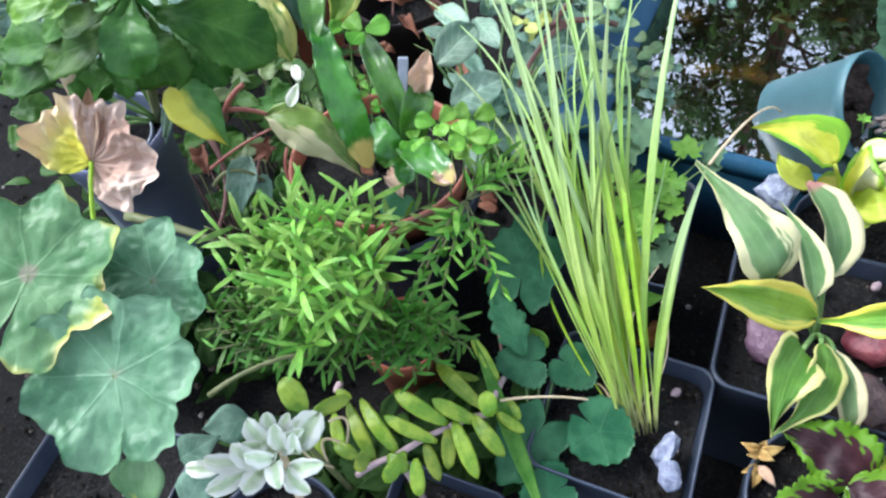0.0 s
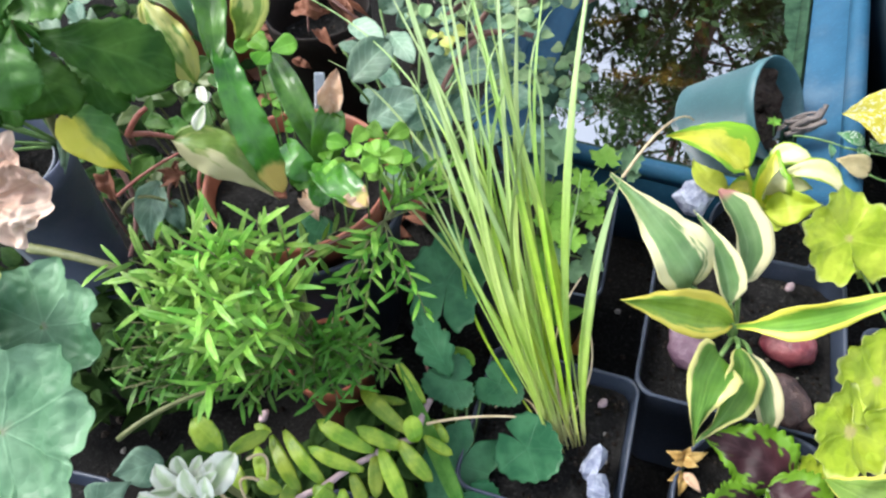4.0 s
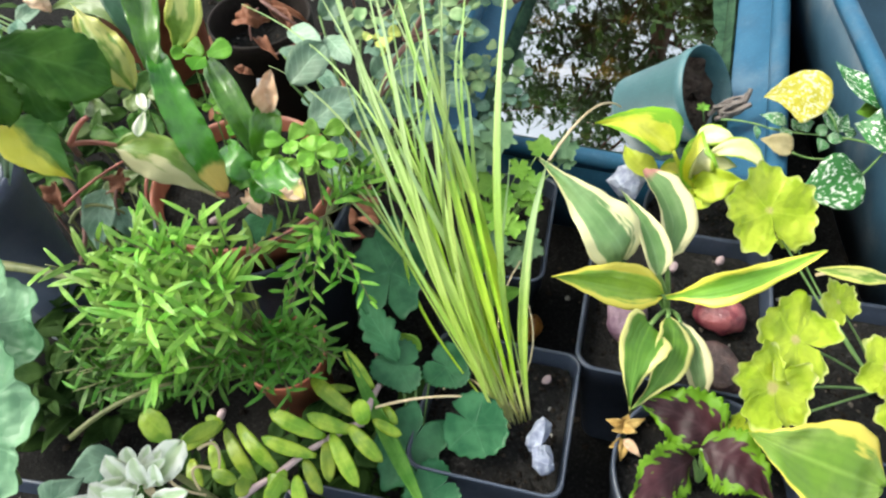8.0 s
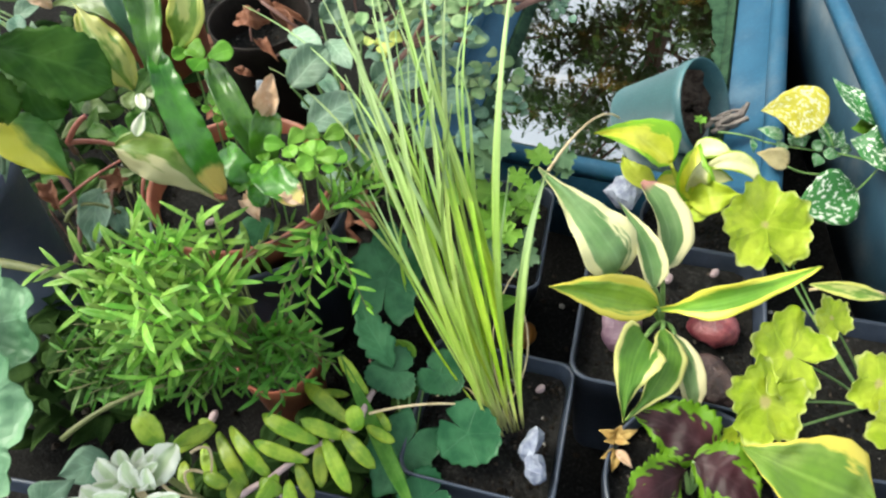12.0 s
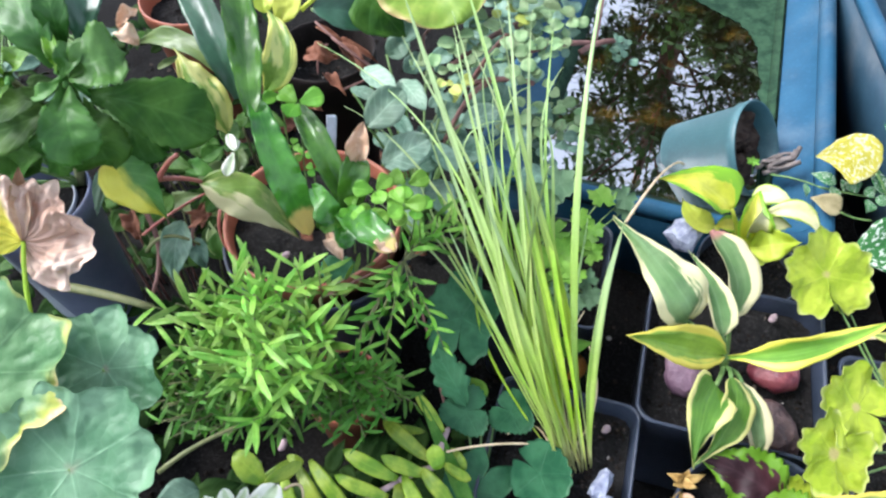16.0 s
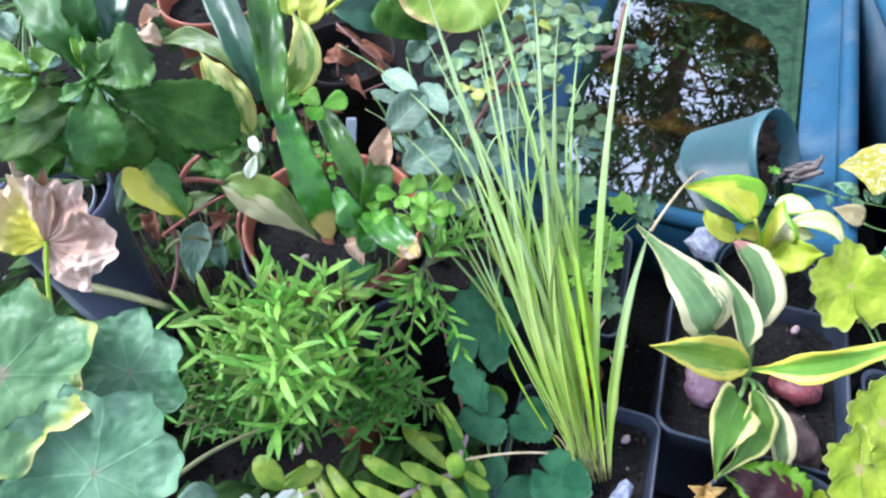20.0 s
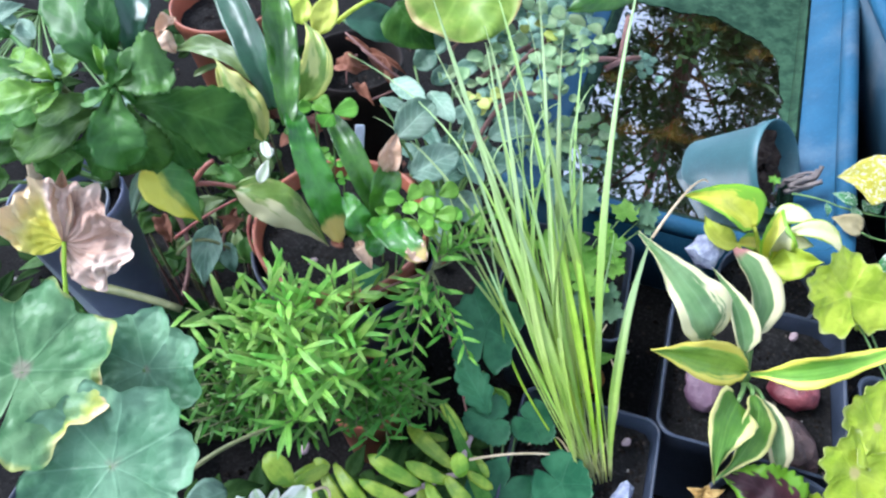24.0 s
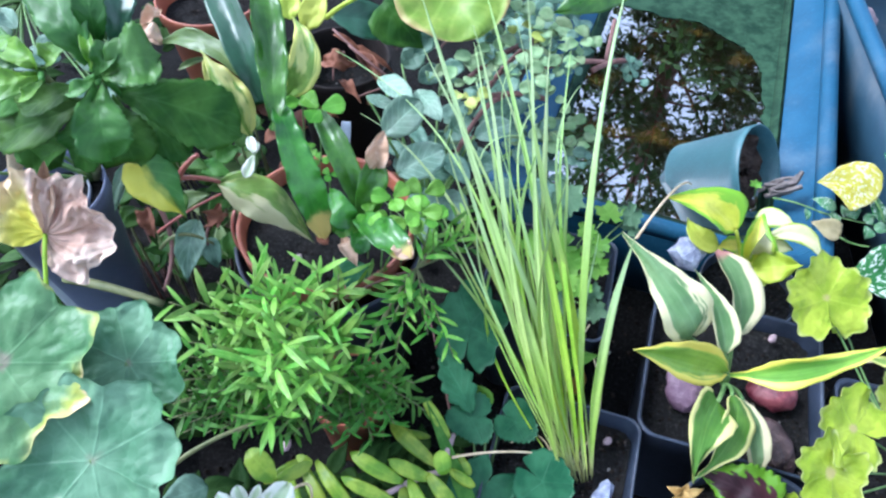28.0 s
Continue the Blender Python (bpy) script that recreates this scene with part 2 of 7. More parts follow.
GROWN_STEM = plain("olive stem", (0.10, 0.12, 0.04), (0.17, 0.18, 0.07), 0.6, 120, 500, 0.3)

HOSTA_LEAF = long_leaf("hosta leaf", (0.16, 0.35, 0.03), (0.31, 0.51, 0.055), margin=(0.76, 0.71, 0.10), edge=0.60, ragged=0.20, soft=0.05, veins=0.1, vein=0.12, rough=0.36, stripes=8, spec=0.5)
BROAD_EDGE = long_leaf("broad yellow edged leaf", (0.15, 0.31, 0.03), (0.32, 0.47, 0.10), margin=(0.72, 0.66, 0.09), edge=0.90, half=(0.74, 0.66, 0.10), half_at=0.87, ragged=0.20, soft=0.04, veins=0.1, vein=0.15, rough=0.36, stripes=9, spec=0.5)
DEEP_HOSTA = long_leaf("deep green hosta leaf", (0.09, 0.22, 0.02), (0.18, 0.34, 0.04), margin=(0.72, 0.69, 0.24), edge=0.74, ragged=0.12, soft=0.05, veins=0.1, vein=0.12, rough=0.36, stripes=9, spec=0.5)
PALE_HOSTA = long_leaf("pale hosta leaf", (0.13, 0.24, 0.08), (0.22, 0.33, 0.14), margin=(0.68, 0.63, 0.36), edge=0.60, ragged=0.22, soft=0.05, veins=0.1, vein=0.2, rough=0.4, stripes=8)
TIPPED_HOSTA = long_leaf("pale hosta leaf with a browned tip", (0.13, 0.24, 0.08), (0.22, 0.33, 0.14), margin=(0.68, 0.63, 0.36), edge=0.64, ragged=0.2, soft=0.05, veins=0.1, vein=0.2, rough=0.4, stripes=8, tip=(0.42, 0.20, 0.16), tip_at=0.90)
LIME_HOSTA = long_leaf("lime hosta leaf", (0.58, 0.60, 0.03), (0.74, 0.71, 0.11), margin=(0.24, 0.46, 0.02), edge=0.62, ragged=0.30, soft=0.05, veins=0.1, vein=0.2, rough=0.36, stripes=4, spec=0.5)
LIME_PLAIN = long_leaf("plain lime leaf", (0.42, 0.54, 0.03), (0.58, 0.64, 0.10), vein=0.12, veins=0.1, rough=0.4)
CREAM_LEAF = long_leaf("cream leaf with a green edge", (0.70, 0.70, 0.34), (0.80, 0.78, 0.48), margin=(0.34, 0.50, 0.04), edge=0.82, ragged=0.24, soft=0.05, vein=0.1, veins=0.1, rough=0.4)
BLADE = long_leaf("grass blade", (0.38, 0.60, 0.02), (0.55, 0.72, 0.06), vein=0.10, veins=0.1, outer_light=(0.42, 0.60, 0.20), rough=0.38, spread=0.5, thin=0.45, root=(0.70, 0.70, 0.24), stripes=1, mottle=40, spec=0.45)
GERANIUM = fan_leaf("geranium leaf", (0.090, 0.215, 0.105), (0.20, 0.355, 0.205), ribs=7, vein=0.16, rough=0.42, centre=(0.26, 0.27, 0.18), inner=0.05, tone_noise=50)
GERANIUM_OLD = fan_leaf("yellowing geranium leaf", (0.090, 0.22, 0.080), (0.20, 0.355, 0.155), rim=(0.42, 0.46, 0.14), edge=0.985, ribs=7, vein=0.16, rough=0.42, ragged=0.13, tone_noise=50, centre=(0.28, 0.27, 0.18), inner=0.05, worn=(0.80, 0.62, 0.36), worn_at=(0.74, 0.88))


def dried_material():
    """A crumpled leaf, part yellow, part pinkish brown, with darker folds along its veins."""
    n = Nodes("dried geranium leaf", 0.8)
    u, v = n.uv()
    fine, big = n.noise(220, 4), n.noise(40, 3)
    brown = n.mix(n.step(big, 0.35, 0.65), (0.60, 0.40, 0.30), (0.84, 0.66, 0.53))
    ray = n.math("ABSOLUTE", n.math("SINE", n.math("MULTIPLY", u, 28.3)))
    brown = n.mix(n.math("MULTIPLY", n.math("SUBTRACT", 1.0, n.step(n.math("MULTIPLY", ray, v), 0.0, 0.12)), 0.3), brown, (0.34, 0.18, 0.12))
    gold = n.mix(n.step(v, 0.35, 1.0), (0.74, 0.70, 0.08), (0.84, 0.66, 0.40))
    where = n.math("ADD", u, n.math("MULTIPLY", n.math("SUBTRACT", big, 0.5), 0.12))
    col = n.mix(n.step(where, 0.29, 0.33), gold, brown)
    n.colour(col)
    n.bump(n.math("ADD", fine, n.math("MULTIPLY", ray, 0.8)), 0.6, 0.002)
    return n.thin(col, 0.25)


DRIED = dried_material()

KALANCHOE = long_leaf("dark scalloped leaf", (0.024, 0.084, 0.008), (0.062, 0.150, 0.020), vein=0.14, veins=5, rough=0.46, spec=0.18, bumpy=0.5, thin=0.25, mottle=50)
KALANCHOE_NEW = long_leaf("fresh scalloped leaf", (0.034, 0.125, 0.014), (0.085, 0.22, 0.036), vein=0.12, veins=4, rough=0.40, spec=0.45, bumpy=0.4, mottle=50)
KALANCHOE_LIME = long_leaf("bright young scalloped leaf", (0.07, 0.21, 0.010), (0.16, 0.34, 0.025), vein=0.12, veins=4, rough=0.38, spec=0.5, bumpy=0.4, mottle=50)
STRAP = long_leaf("glossy strap leaf", (0.024, 0.12, 0.006), (0.095, 0.29, 0.024), vein=0.10, veins=7, rough=0.30, spec=0.6, coat=0.25, bumpy=0.35, mottle=45, tip=(0.62, 0.48, 0.16), tip_at=0.80)
STRAP_CLEAN = long_leaf("glossy green strap leaf", (0.028, 0.135, 0.007), (0.105, 0.31, 0.026), vein=0.10, veins=7, rough=0.30, spec=0.6, coat=0.25, bumpy=0.35, mottle=45)
STRAP_DARK = long_leaf("dark strap leaf", (0.024, 0.09, 0.042), (0.045, 0.14, 0.068), vein=0.10, veins=6, rough=0.32, spec=0.8, bumpy=0.25)
VARIEGATED = long_leaf("cream blotched leaf", (0.13, 0.26, 0.03), (0.26, 0.37, 0.07), margin=(0.60, 0.60, 0.15), edge=0.66, ragged=0.34, soft=0.06, veins=4, vein=0.10, blotch=(0.54, 0.56, 0.18), blotch_at=0.52, blotch_size=(3.0, 3.0), blotch_soft=0.06, rough=0.36, spec=0.5)
HALF_CREAM = long_leaf("half cream leaf", (0.11, 0.24, 0.03), (0.22, 0.34, 0.06), half=(0.64, 0.62, 0.34), half_at=0.60, ragged=0.26, soft=0.05, veins=5, vein=0.14, rough=0.36, spec=0.5, blotch=(0.34, 0.42, 0.12), blotch_at=0.58, blotch_size=(4.0, 4.0))
OLIVE_LEAF = long_leaf("olive leaf", (0.12, 0.19, 0.05), (0.20, 0.27, 0.08), vein=0.15, veins=5, rough=0.34, spec=0.5)
BLADE_PALE = long_leaf("pale grass blade", (0.42, 0.60, 0.09), (0.54, 0.69, 0.18), vein=0.10, veins=0.1, outer_light=(0.46, 0.61, 0.29), rough=0.38, spread=0.35, thin=0.45, root=(0.70, 0.70, 0.32), stripes=1, spec=0.45)
# NEEDLE again, with the shade under the bush put into its green
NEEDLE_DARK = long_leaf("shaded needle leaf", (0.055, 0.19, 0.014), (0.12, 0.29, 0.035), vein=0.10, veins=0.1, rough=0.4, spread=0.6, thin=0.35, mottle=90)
BROAD_BACK = long_leaf("broad yellow rimmed leaf", (0.20, 0.34, 0.04), (0.34, 0.44, 0.08), margin=(0.62, 0.44, 0.20), edge=0.92, ragged=0.10, soft=0.10, veins=5, vein=0.15, rough=0.4, mottle=40)
YELLOWED = long_leaf("yellowing leaf", (0.10, 0.24, 0.05), (0.18, 0.33, 0.08), half=(0.72, 0.64, 0.10), half_at=0.50, ragged=0.16, soft=0.16, veins=5, vein=0.15, rough=0.36)
PALE_LEAF = long_leaf("pale grey green leaf", (0.20, 0.32, 0.22), (0.31, 0.43, 0.31), vein=0.30, veins=6, rough=0.50, mottle=70)
GREY_LEAF = long_leaf("grey green leaf", (0.10, 0.20, 0.13), (0.19, 0.31, 0.22), vein=0.22, veins=5, rough=0.42, mottle=70, spread=0.5)
PAD = long_leaf("round succulent pad", (0.19, 0.31, 0.13), (0.30, 0.41, 0.20), vein=0.06, veins=0.1, rough=0.5, spread=0.6, mottle=80, spec=0.3)
PAD_LIME = long_leaf("yellow green succulent pad", (0.45, 0.52, 0.10), (0.56, 0.60, 0.18), vein=0.08, veins=0.1, rough=0.5)
WHITE_LEAF = long_leaf("white edged succulent leaf", (0.56, 0.68, 0.42), (0.70, 0.78, 0.55), margin=(0.86, 0.87, 0.78), edge=0.40, ragged=0.3, soft=0.2, vein=0.05, veins=0.1, rough=0.45, spread=0.2, thin=0.4)
FINGER = long_leaf("olive finger leaf", (0.14, 0.27, 0.012), (0.34, 0.45, 0.04), vein=0.1, veins=0.1, rough=0.34, spread=0.6, spec=0.5, mottle=90)
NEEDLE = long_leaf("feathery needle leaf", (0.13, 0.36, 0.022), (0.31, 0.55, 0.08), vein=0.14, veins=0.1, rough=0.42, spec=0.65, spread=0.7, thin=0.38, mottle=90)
LOBED = fan_leaf("deep green lobed leaf", (0.016, 0.100, 0.036), (0.045, 0.165, 0.066), ribs=5, vein=0.10, rough=0.45, tone_noise=70)
BLUE_GREEN = long_leaf("deep green leaf", (0.024, 0.115, 0.042), (0.045, 0.17, 0.066), vein=0.2, veins=6, rough=0.55)
SEEDLING = fan_leaf("small lobed leaf", (0.10, 0.25, 0.02), (0.19, 0.36, 0.045), ribs=5, vein=0.15, rough=0.5, spread=0.7)
SEEDLING_GREY = fan_leaf("greyish lobed leaf", (0.09, 0.19, 0.09), (0.15, 0.26, 0.13), ribs=5, vein=0.2, rough=0.55, spread=0.4)
HEUCHERA = fan_leaf("lime heuchera leaf", (0.27, 0.38, 0.015), (0.41, 0.50, 0.04), rim=(0.50, 0.55, 0.16), edge=0.965, ribs=5, vein=0.12, rough=0.42, centre=(0.46, 0.40, 0.14), inner=0.10, tone_noise=70)
COLEUS = long_leaf("coleus leaf", (0.020, 0.006, 0.008), (0.066, 0.020, 0.026), margin=(0.115, 0.25, 0.010), edge=0.62, ragged=0.22, soft=0.06, veins=7, vein=0.10, rough=0.46, spec=0.3, jag=0.09)
POLKA = long_leaf("white spotted leaf", (0.02, 0.12, 0.02), (0.045, 0.20, 0.04), blotch=(0.66, 0.72, 0.60), blotch_at=0.575, blotch_size=(15.0, 13.0), blotch_soft=0.03, vein=0.12, veins=6, rough=0.4, spec=0.5)
POLKA_YELLOW = long_leaf("yellow spotted leaf", (0.42, 0.35, 0.03), (0.54, 0.46, 0.07), blotch=(0.62, 0.60, 0.40), blotch_at=0.56, blotch_size=(15.0, 13.0), blotch_soft=0.04, vein=0.15, veins=6, rough=0.5)
CLOVER = long_leaf("clover leaflet", (0.11, 0.31, 0.02), (0.21, 0.45, 0.05), vein=0.2, veins=0.1, rough=0.45, spread=0.5)
# green taken very dark, the shade between pots put into the colour
SHADE_WEED = long_leaf("weed leaf darkened for shade", (0.014, 0.036, 0.008), (0.034, 0.066, 0.014), vein=0.1, veins=4, rough=0.6, spec=0.06)
BROWN_LEAF = plain("crisp brown leaf", (0.13, 0.045, 0.022), (0.27, 0.11, 0.060), 0.75, 60, 350, 0.5, thin=0.2)
TAN_LEAF = plain("tan withered leaf", (0.38, 0.32, 0.15), (0.52, 0.45, 0.25), 0.6, 60, 350, 0.4, thin=0.35)
BUFF_LEAF = plain("buff dried leaf", (0.58, 0.36, 0.22), (0.74, 0.56, 0.40), 0.7, 60, 350, 0.5, thin=0.25)
PURPLE_STONE = plain("purple stone", (0.15, 0.08, 0.12), (0.23, 0.14, 0.18), 0.5, 120, 300, 0.6, 0.002)
RED_STONE = plain("red stone", (0.14, 0.022, 0.034), (0.30, 0.085, 0.09), 0.35, 140, 300, 0.5, 0.002)
BROWN_STONE = plain("brown stone", (0.050, 0.028, 0.026), (0.11, 0.065, 0.058), 0.45, 130, 300, 0.8, 0.003)
ORANGE_STONE = plain("orange pebble", (0.45, 0.17, 0.03), (0.55, 0.24, 0.05), 0.5, 80, 300, 0.4, 0.001)
PINK_STONE = plain("pinkish stone", (0.34, 0.24, 0.25), (0.45, 0.34, 0.34), 0.7, 80, 300, 0.5, 0.002)
CRYSTAL = plain("cloudy crystal", (0.20, 0.22, 0.31), (0.42, 0.45, 0.54), 0.22, 160, 400, 0.6, 0.003, thin=0.3)
OLD_SOIL = plain("crumbled old soil", (0.030, 0.020, 0.015), (0.095, 0.070, 0.055), 0.95, 120, 500, 0.9, 0.003, spec=0.1)
ROOT = plain("dry grey root", (0.10, 0.085, 0.078), (0.20, 0.170, 0.155), 0.85, 120, 500, 0.5)
WITHERED = plain("withered petal", (0.36, 0.21, 0.05), (0.52, 0.36, 0.12), 0.75, 200, 400, 0.5, thin=0.2)
WHITE_PLASTIC = plain("white plastic", (0.42, 0.46, 0.54), (0.52, 0.56, 0.62), 0.45, 40, 300, 0.1)


# ---- builders ----
def mesh_of(name, bm, mat, smooth=True):
    me = bpy.data.meshes.new(name)
    for f in bm.faces:
        f.smooth = smooth
    bm.to_mesh(me)
    bm.free()
    me.materials.append(mat)
    return me


def part(name, bm, mat, parent=None, label="", smooth=True):
    """One mesh object out of a bmesh, under a thing or a part."""
    ob = new(name, mesh_of(name, bm, mat, smooth))
    if parent is not None:
        ob.parent = parent
        ob.matrix_parent_inverse = parent.matrix_basis.inverted()
    return tagged(ob, label)


def thing(name, at, label, category, group="", kind=""):
    """The Empty at the base of a thing."""
    ob = new(name)
    ob.empty_display_size = 0.02
    ob.matrix_basis = Matrix.Translation(at)
    return tagged(ob, label, category, group, kind)


def rings(bm, loops, close=False, caps=(False, False)):
    """Skin a row of point loops."""
    made = [[bm.verts.new(p) for p in loop] for loop in loops]
    for a, b in zip(made, made[1:] + (made[:1] if close else [])):
        for i in range(len(a)):
            j = (i + 1) % len(a)
            bm.faces.new((a[i], a[j], b[j], b[i]))
    for cap, loop in zip(caps, (made[0][::-1], made[-1])):
        if cap:
            bm.faces.new(loop)
    return made


def tube(bm, points, radii, sides=6):
    """A tapering round stem along points."""
    pts = [Vector(p) for p in points]
    loops, side = [], None
    for i, p in enumerate(pts):
        d = (pts[min(i + 1, len(pts) - 1)] - pts[max(i - 1, 0)]).normalized()
        side = d.cross(Vector((0.31, 0.17, 0.93)) if side is None else d.cross(side)).normalized() if side is None else (side - d * side.dot(d)).normalized()
        other = d.cross(side)
        r = radii[i] if isinstance(radii, (list, tuple)) else radii
        loops.append([p + (side * math.cos(a) + other * math.sin(a)) * r for a in (k * math.tau / sides for k in range(sides))])
    rings(bm, loops, caps=(True, True))


def arc(a, b, lift=0.0, steps=8, side=0.0):
    """Points from a to b on a bow that rises by lift and swings by side."""
    a, b = Vector(a), Vector(b)
    across = (b - a).cross(Vector((0, 0, 1)))
    across = across.normalized() if across.length > 1e-6 else Vector((1, 0, 0))
    mid = (a + b) / 2 + Vector((0, 0, 1)) * lift * 2 + across * side * 2
    return [a * (1 - s) ** 2 + mid * 2 * s * (1 - s) + b * s * s for s in (k / steps for k in range(steps + 1))]


def stalk(parent, a, b, r=0.0012, lift=0.0, mat=None, name="stalk", side=0.0, taper=0.7, label=""):
    bm = bmesh.new()
    pts = arc(a, b, lift, 9, side)
    tube(bm, pts, [r * (1 - (1 - taper) * i / 9) for i in range(10)])
    return part(name, bm, mat or STEM, parent, label)


def curve_of(*stops):
    """A half width along a leaf, eased through (share of length, width) stops."""
    def at(s):
        for (a, p), (b, q) in zip(stops, stops[1:]):
            if s <= b:
                k = (s - a) / (b - a)
                return p + (q - p) * (k * k * (3 - 2 * k) * 0.5 + k * 0.5)
        return stops[-1][1]
    return at


PROFILES = {
    "ovate": curve_of((0, 0.10), (0.08, 0.52), (0.22, 0.90), (0.36, 1.0), (0.52, 0.90), (0.70, 0.60), (0.86, 0.26), (1, 0.01)),
    "hosta": curve_of((0, 0.14), (0.06, 0.46), (0.17, 0.88), (0.30, 1.0), (0.45, 0.92), (0.60, 0.68), (0.75, 0.40), (0.88, 0.17), (1, 0.0)),
    "winged": curve_of((0, 0.18), (0.12, 0.24), (0.20, 0.50), (0.32, 0.92), (0.42, 1.0), (0.58, 0.84), (0.76, 0.50), (0.90, 0.20), (1, 0.0)),
    "lance": curve_of((0, 0.12), (0.15, 0.52), (0.35, 0.95), (0.5, 1.0), (0.7, 0.80), (0.88, 0.42), (1, 0.02)),
    "needle": curve_of((0, 0.28), (0.2, 0.75), (0.45, 1.0), (0.7, 0.88), (0.9, 0.5), (1, 0.10)),
    "strap": curve_of((0, 0.34), (0.15, 0.68), (0.4, 0.94), (0.65, 1.0), (0.85, 0.82), (0.95, 0.50), (1, 0.12)),
    "blade": curve_of((0, 0.34), (0.12, 0.46), (0.34, 0.92), (0.50, 0.90), (0.70, 0.62), (0.88, 0.40), (1, 0.08)),
    "ellipse": curve_of((0, 0.16), (0.12, 0.60), (0.35, 0.96), (0.55, 1.0), (0.78, 0.82), (0.93, 0.44), (1, 0.08)),
    "obovate": curve_of((0, 0.18), (0.12, 0.34), (0.35, 0.74), (0.6, 1.0), (0.78, 0.94), (0.92, 0.58), (1, 0.10)),
    "tab": curve_of((0, 1.0), (0.95, 1.0), (1, 0.9)),
    "round": lambda s: math.sqrt(max(0.0, 1 - (2 * s - 1) ** 2)),
    "heart": curve_of((0, 0.50), (0.05, 0.84), (0.16, 1.0), (0.34, 0.88), (0.52, 0.62), (0.70, 0.36), (0.86, 0.15), (1, 0.0)),
    "finger": curve_of((0, 0.30), (0.15, 0.72), (0.4, 0.98), (0.65, 1.0), (0.86, 0.72), (0.96, 0.36), (1, 0.06)),
}


def leaf_mesh(bm, base, tip, width, shape="ovate", face=(0, -0.6, 0.9), lift=0.0, cup=0.15, wave=0.0, waves=3.0, teeth=0.0, tooth=9, roll=0.0, steps=14, cross=6, thick=0.0004, twist=0.0, side=0.0, seed=0.0, ripple=0.0, via=None, warp=0.10, pucker=0.0, ribs=7.0, one_side=0.0, sway=0.0):
    """A closed thin leaf from base to tip, bowed by lift or through via, folded by cup, its edge waved or toothed, its
    blade warped and puckered between the side ribs. one_side: how much steeper one half is folded up."""
    uvs = bm.loops.layers.uv.verify()
    base, tip = Vector(base), Vector(tip)
    along = tip - base
    length = along.length
    d0 = along.normalized()
    face = Vector(face)
    up = (face - d0 * face.dot(d0)).normalized()
    sideways = d0.cross(up).normalized()
    mid = Vector(via) * 2 - (base + tip) / 2 if via else (base + tip) / 2 + up * lift * 2 * length + sideways * side * 2 * length
    prof = PROFILES[shape]
    top, bottom, st = [], [], []
    fine = steps >= 12
    for i in range(steps + 1):
        s = i / steps
        p = base * (1 - s) ** 2 + mid * 2 * s * (1 - s) + tip * s * s
        if sway:
            p = p + sideways * (sway * length * math.sin(s * 5.2 + seed) * s)
        t = (base * (-2 * (1 - s)) + mid * (2 - 4 * s) + tip * 2 * s).normalized()
        n0 = (up - t * up.dot(t)).normalized()
        ang = radians(roll + twist * s)
        n1 = n0 * math.cos(ang) + t.cross(n0) * math.sin(ang)
        x1 = t.cross(n1).normalized()
        w = max(0.0002, width / 2 * max(0.0, prof(s)) * (1 + ripple * math.sin(s * waves * math.tau * 1.5 + seed)))
        ra, rb = [], []
        for k in range(cross + 1):
            v = 2 * k / cross - 1
            saw = 1 + (teeth * (abs(math.sin(math.pi * s * tooth)) - 0.5) * abs(v) ** 6 if teeth else 0)
            bend = cup * abs(v) ** 1.5 * w * 2 + wave * width * v * v * math.sin(s * waves * math.tau + seed + (1.9 if v > 0 else 0.0))
            if one_side and v * one_side > 0:
                bend += abs(one_side) * v * v * w * 2
            if fine:
                bend += warp * width * (noise.noise(Vector((s * 2.6, v * 1.1, seed * 7))) + 0.35 * noise.noise(Vector((s * 7, v * 2.5, seed * 3))))
                saw *= 1 + 0.5 * warp * abs(v) * noise.noise(Vector((s * 5, v * 2 + 4, seed * 5)))
            if pucker:
                bend += pucker * width * math.sin((s - 0.35 * abs(v)) * ribs * math.tau) * abs(v) * (1.15 - abs(v))
            q = p + x1 * (v * w * saw) + n1 * bend
            fat = thick * (1 - 0.7 * abs(v)) if thick < 0.001 else thick * math.sqrt(max(0.05, 1 - v * v)) * min(1.0, prof(s) + 0.1)
            ra.append(bm.verts.new(q + n1 * fat / 2))
            rb.append(bm.verts.new(q - n1 * fat / 2))
            st.append((k / cross, s))
        top.append(ra)
        bottom.append(rb)

    def face_of(quad, coords):
        f = bm.faces.new(quad)
        for loop, c in zip(f.loops, coords):
            loop[uvs].uv = c

    m = cross + 1
    for i in range(steps):
        for k in range(cross):
            c = (st[i * m + k], st[i * m + k + 1], st[(i + 1) * m + k + 1], st[(i + 1) * m + k])
            face_of((top[i][k], top[i][k + 1], top[i + 1][k + 1], top[i + 1][k]), c)
            face_of((bottom[i][k], bottom[i + 1][k], bottom[i + 1][k + 1], bottom[i][k + 1]), (c[0], c[3], c[2], c[1]))
        for k in (0, cross):
            c = (st[i * m + k], st[(i + 1) * m + k])
            quad = (top[i][k], top[i + 1][k], bottom[i + 1][k], bottom[i][k])
            face_of(quad if k == 0 else quad[::-1], (c[0], c[1], c[1], c[0]))
    for i in (0, steps):
        for k in range(cross):
            quad = (top[i][k], bottom[i][k], bottom[i][k + 1], top[i][k + 1])
            face_of(quad if i == 0 else quad[::-1], [st[i * m + k]] * 4)


def leaf(parent, mat, base, tip, width, name="leaf", label="", **how):
    bm = bmesh.new()
    leaf_mesh(bm, base, tip, width, seed=random.random() * 6, **how)
    return part(name, bm, mat, parent, label)


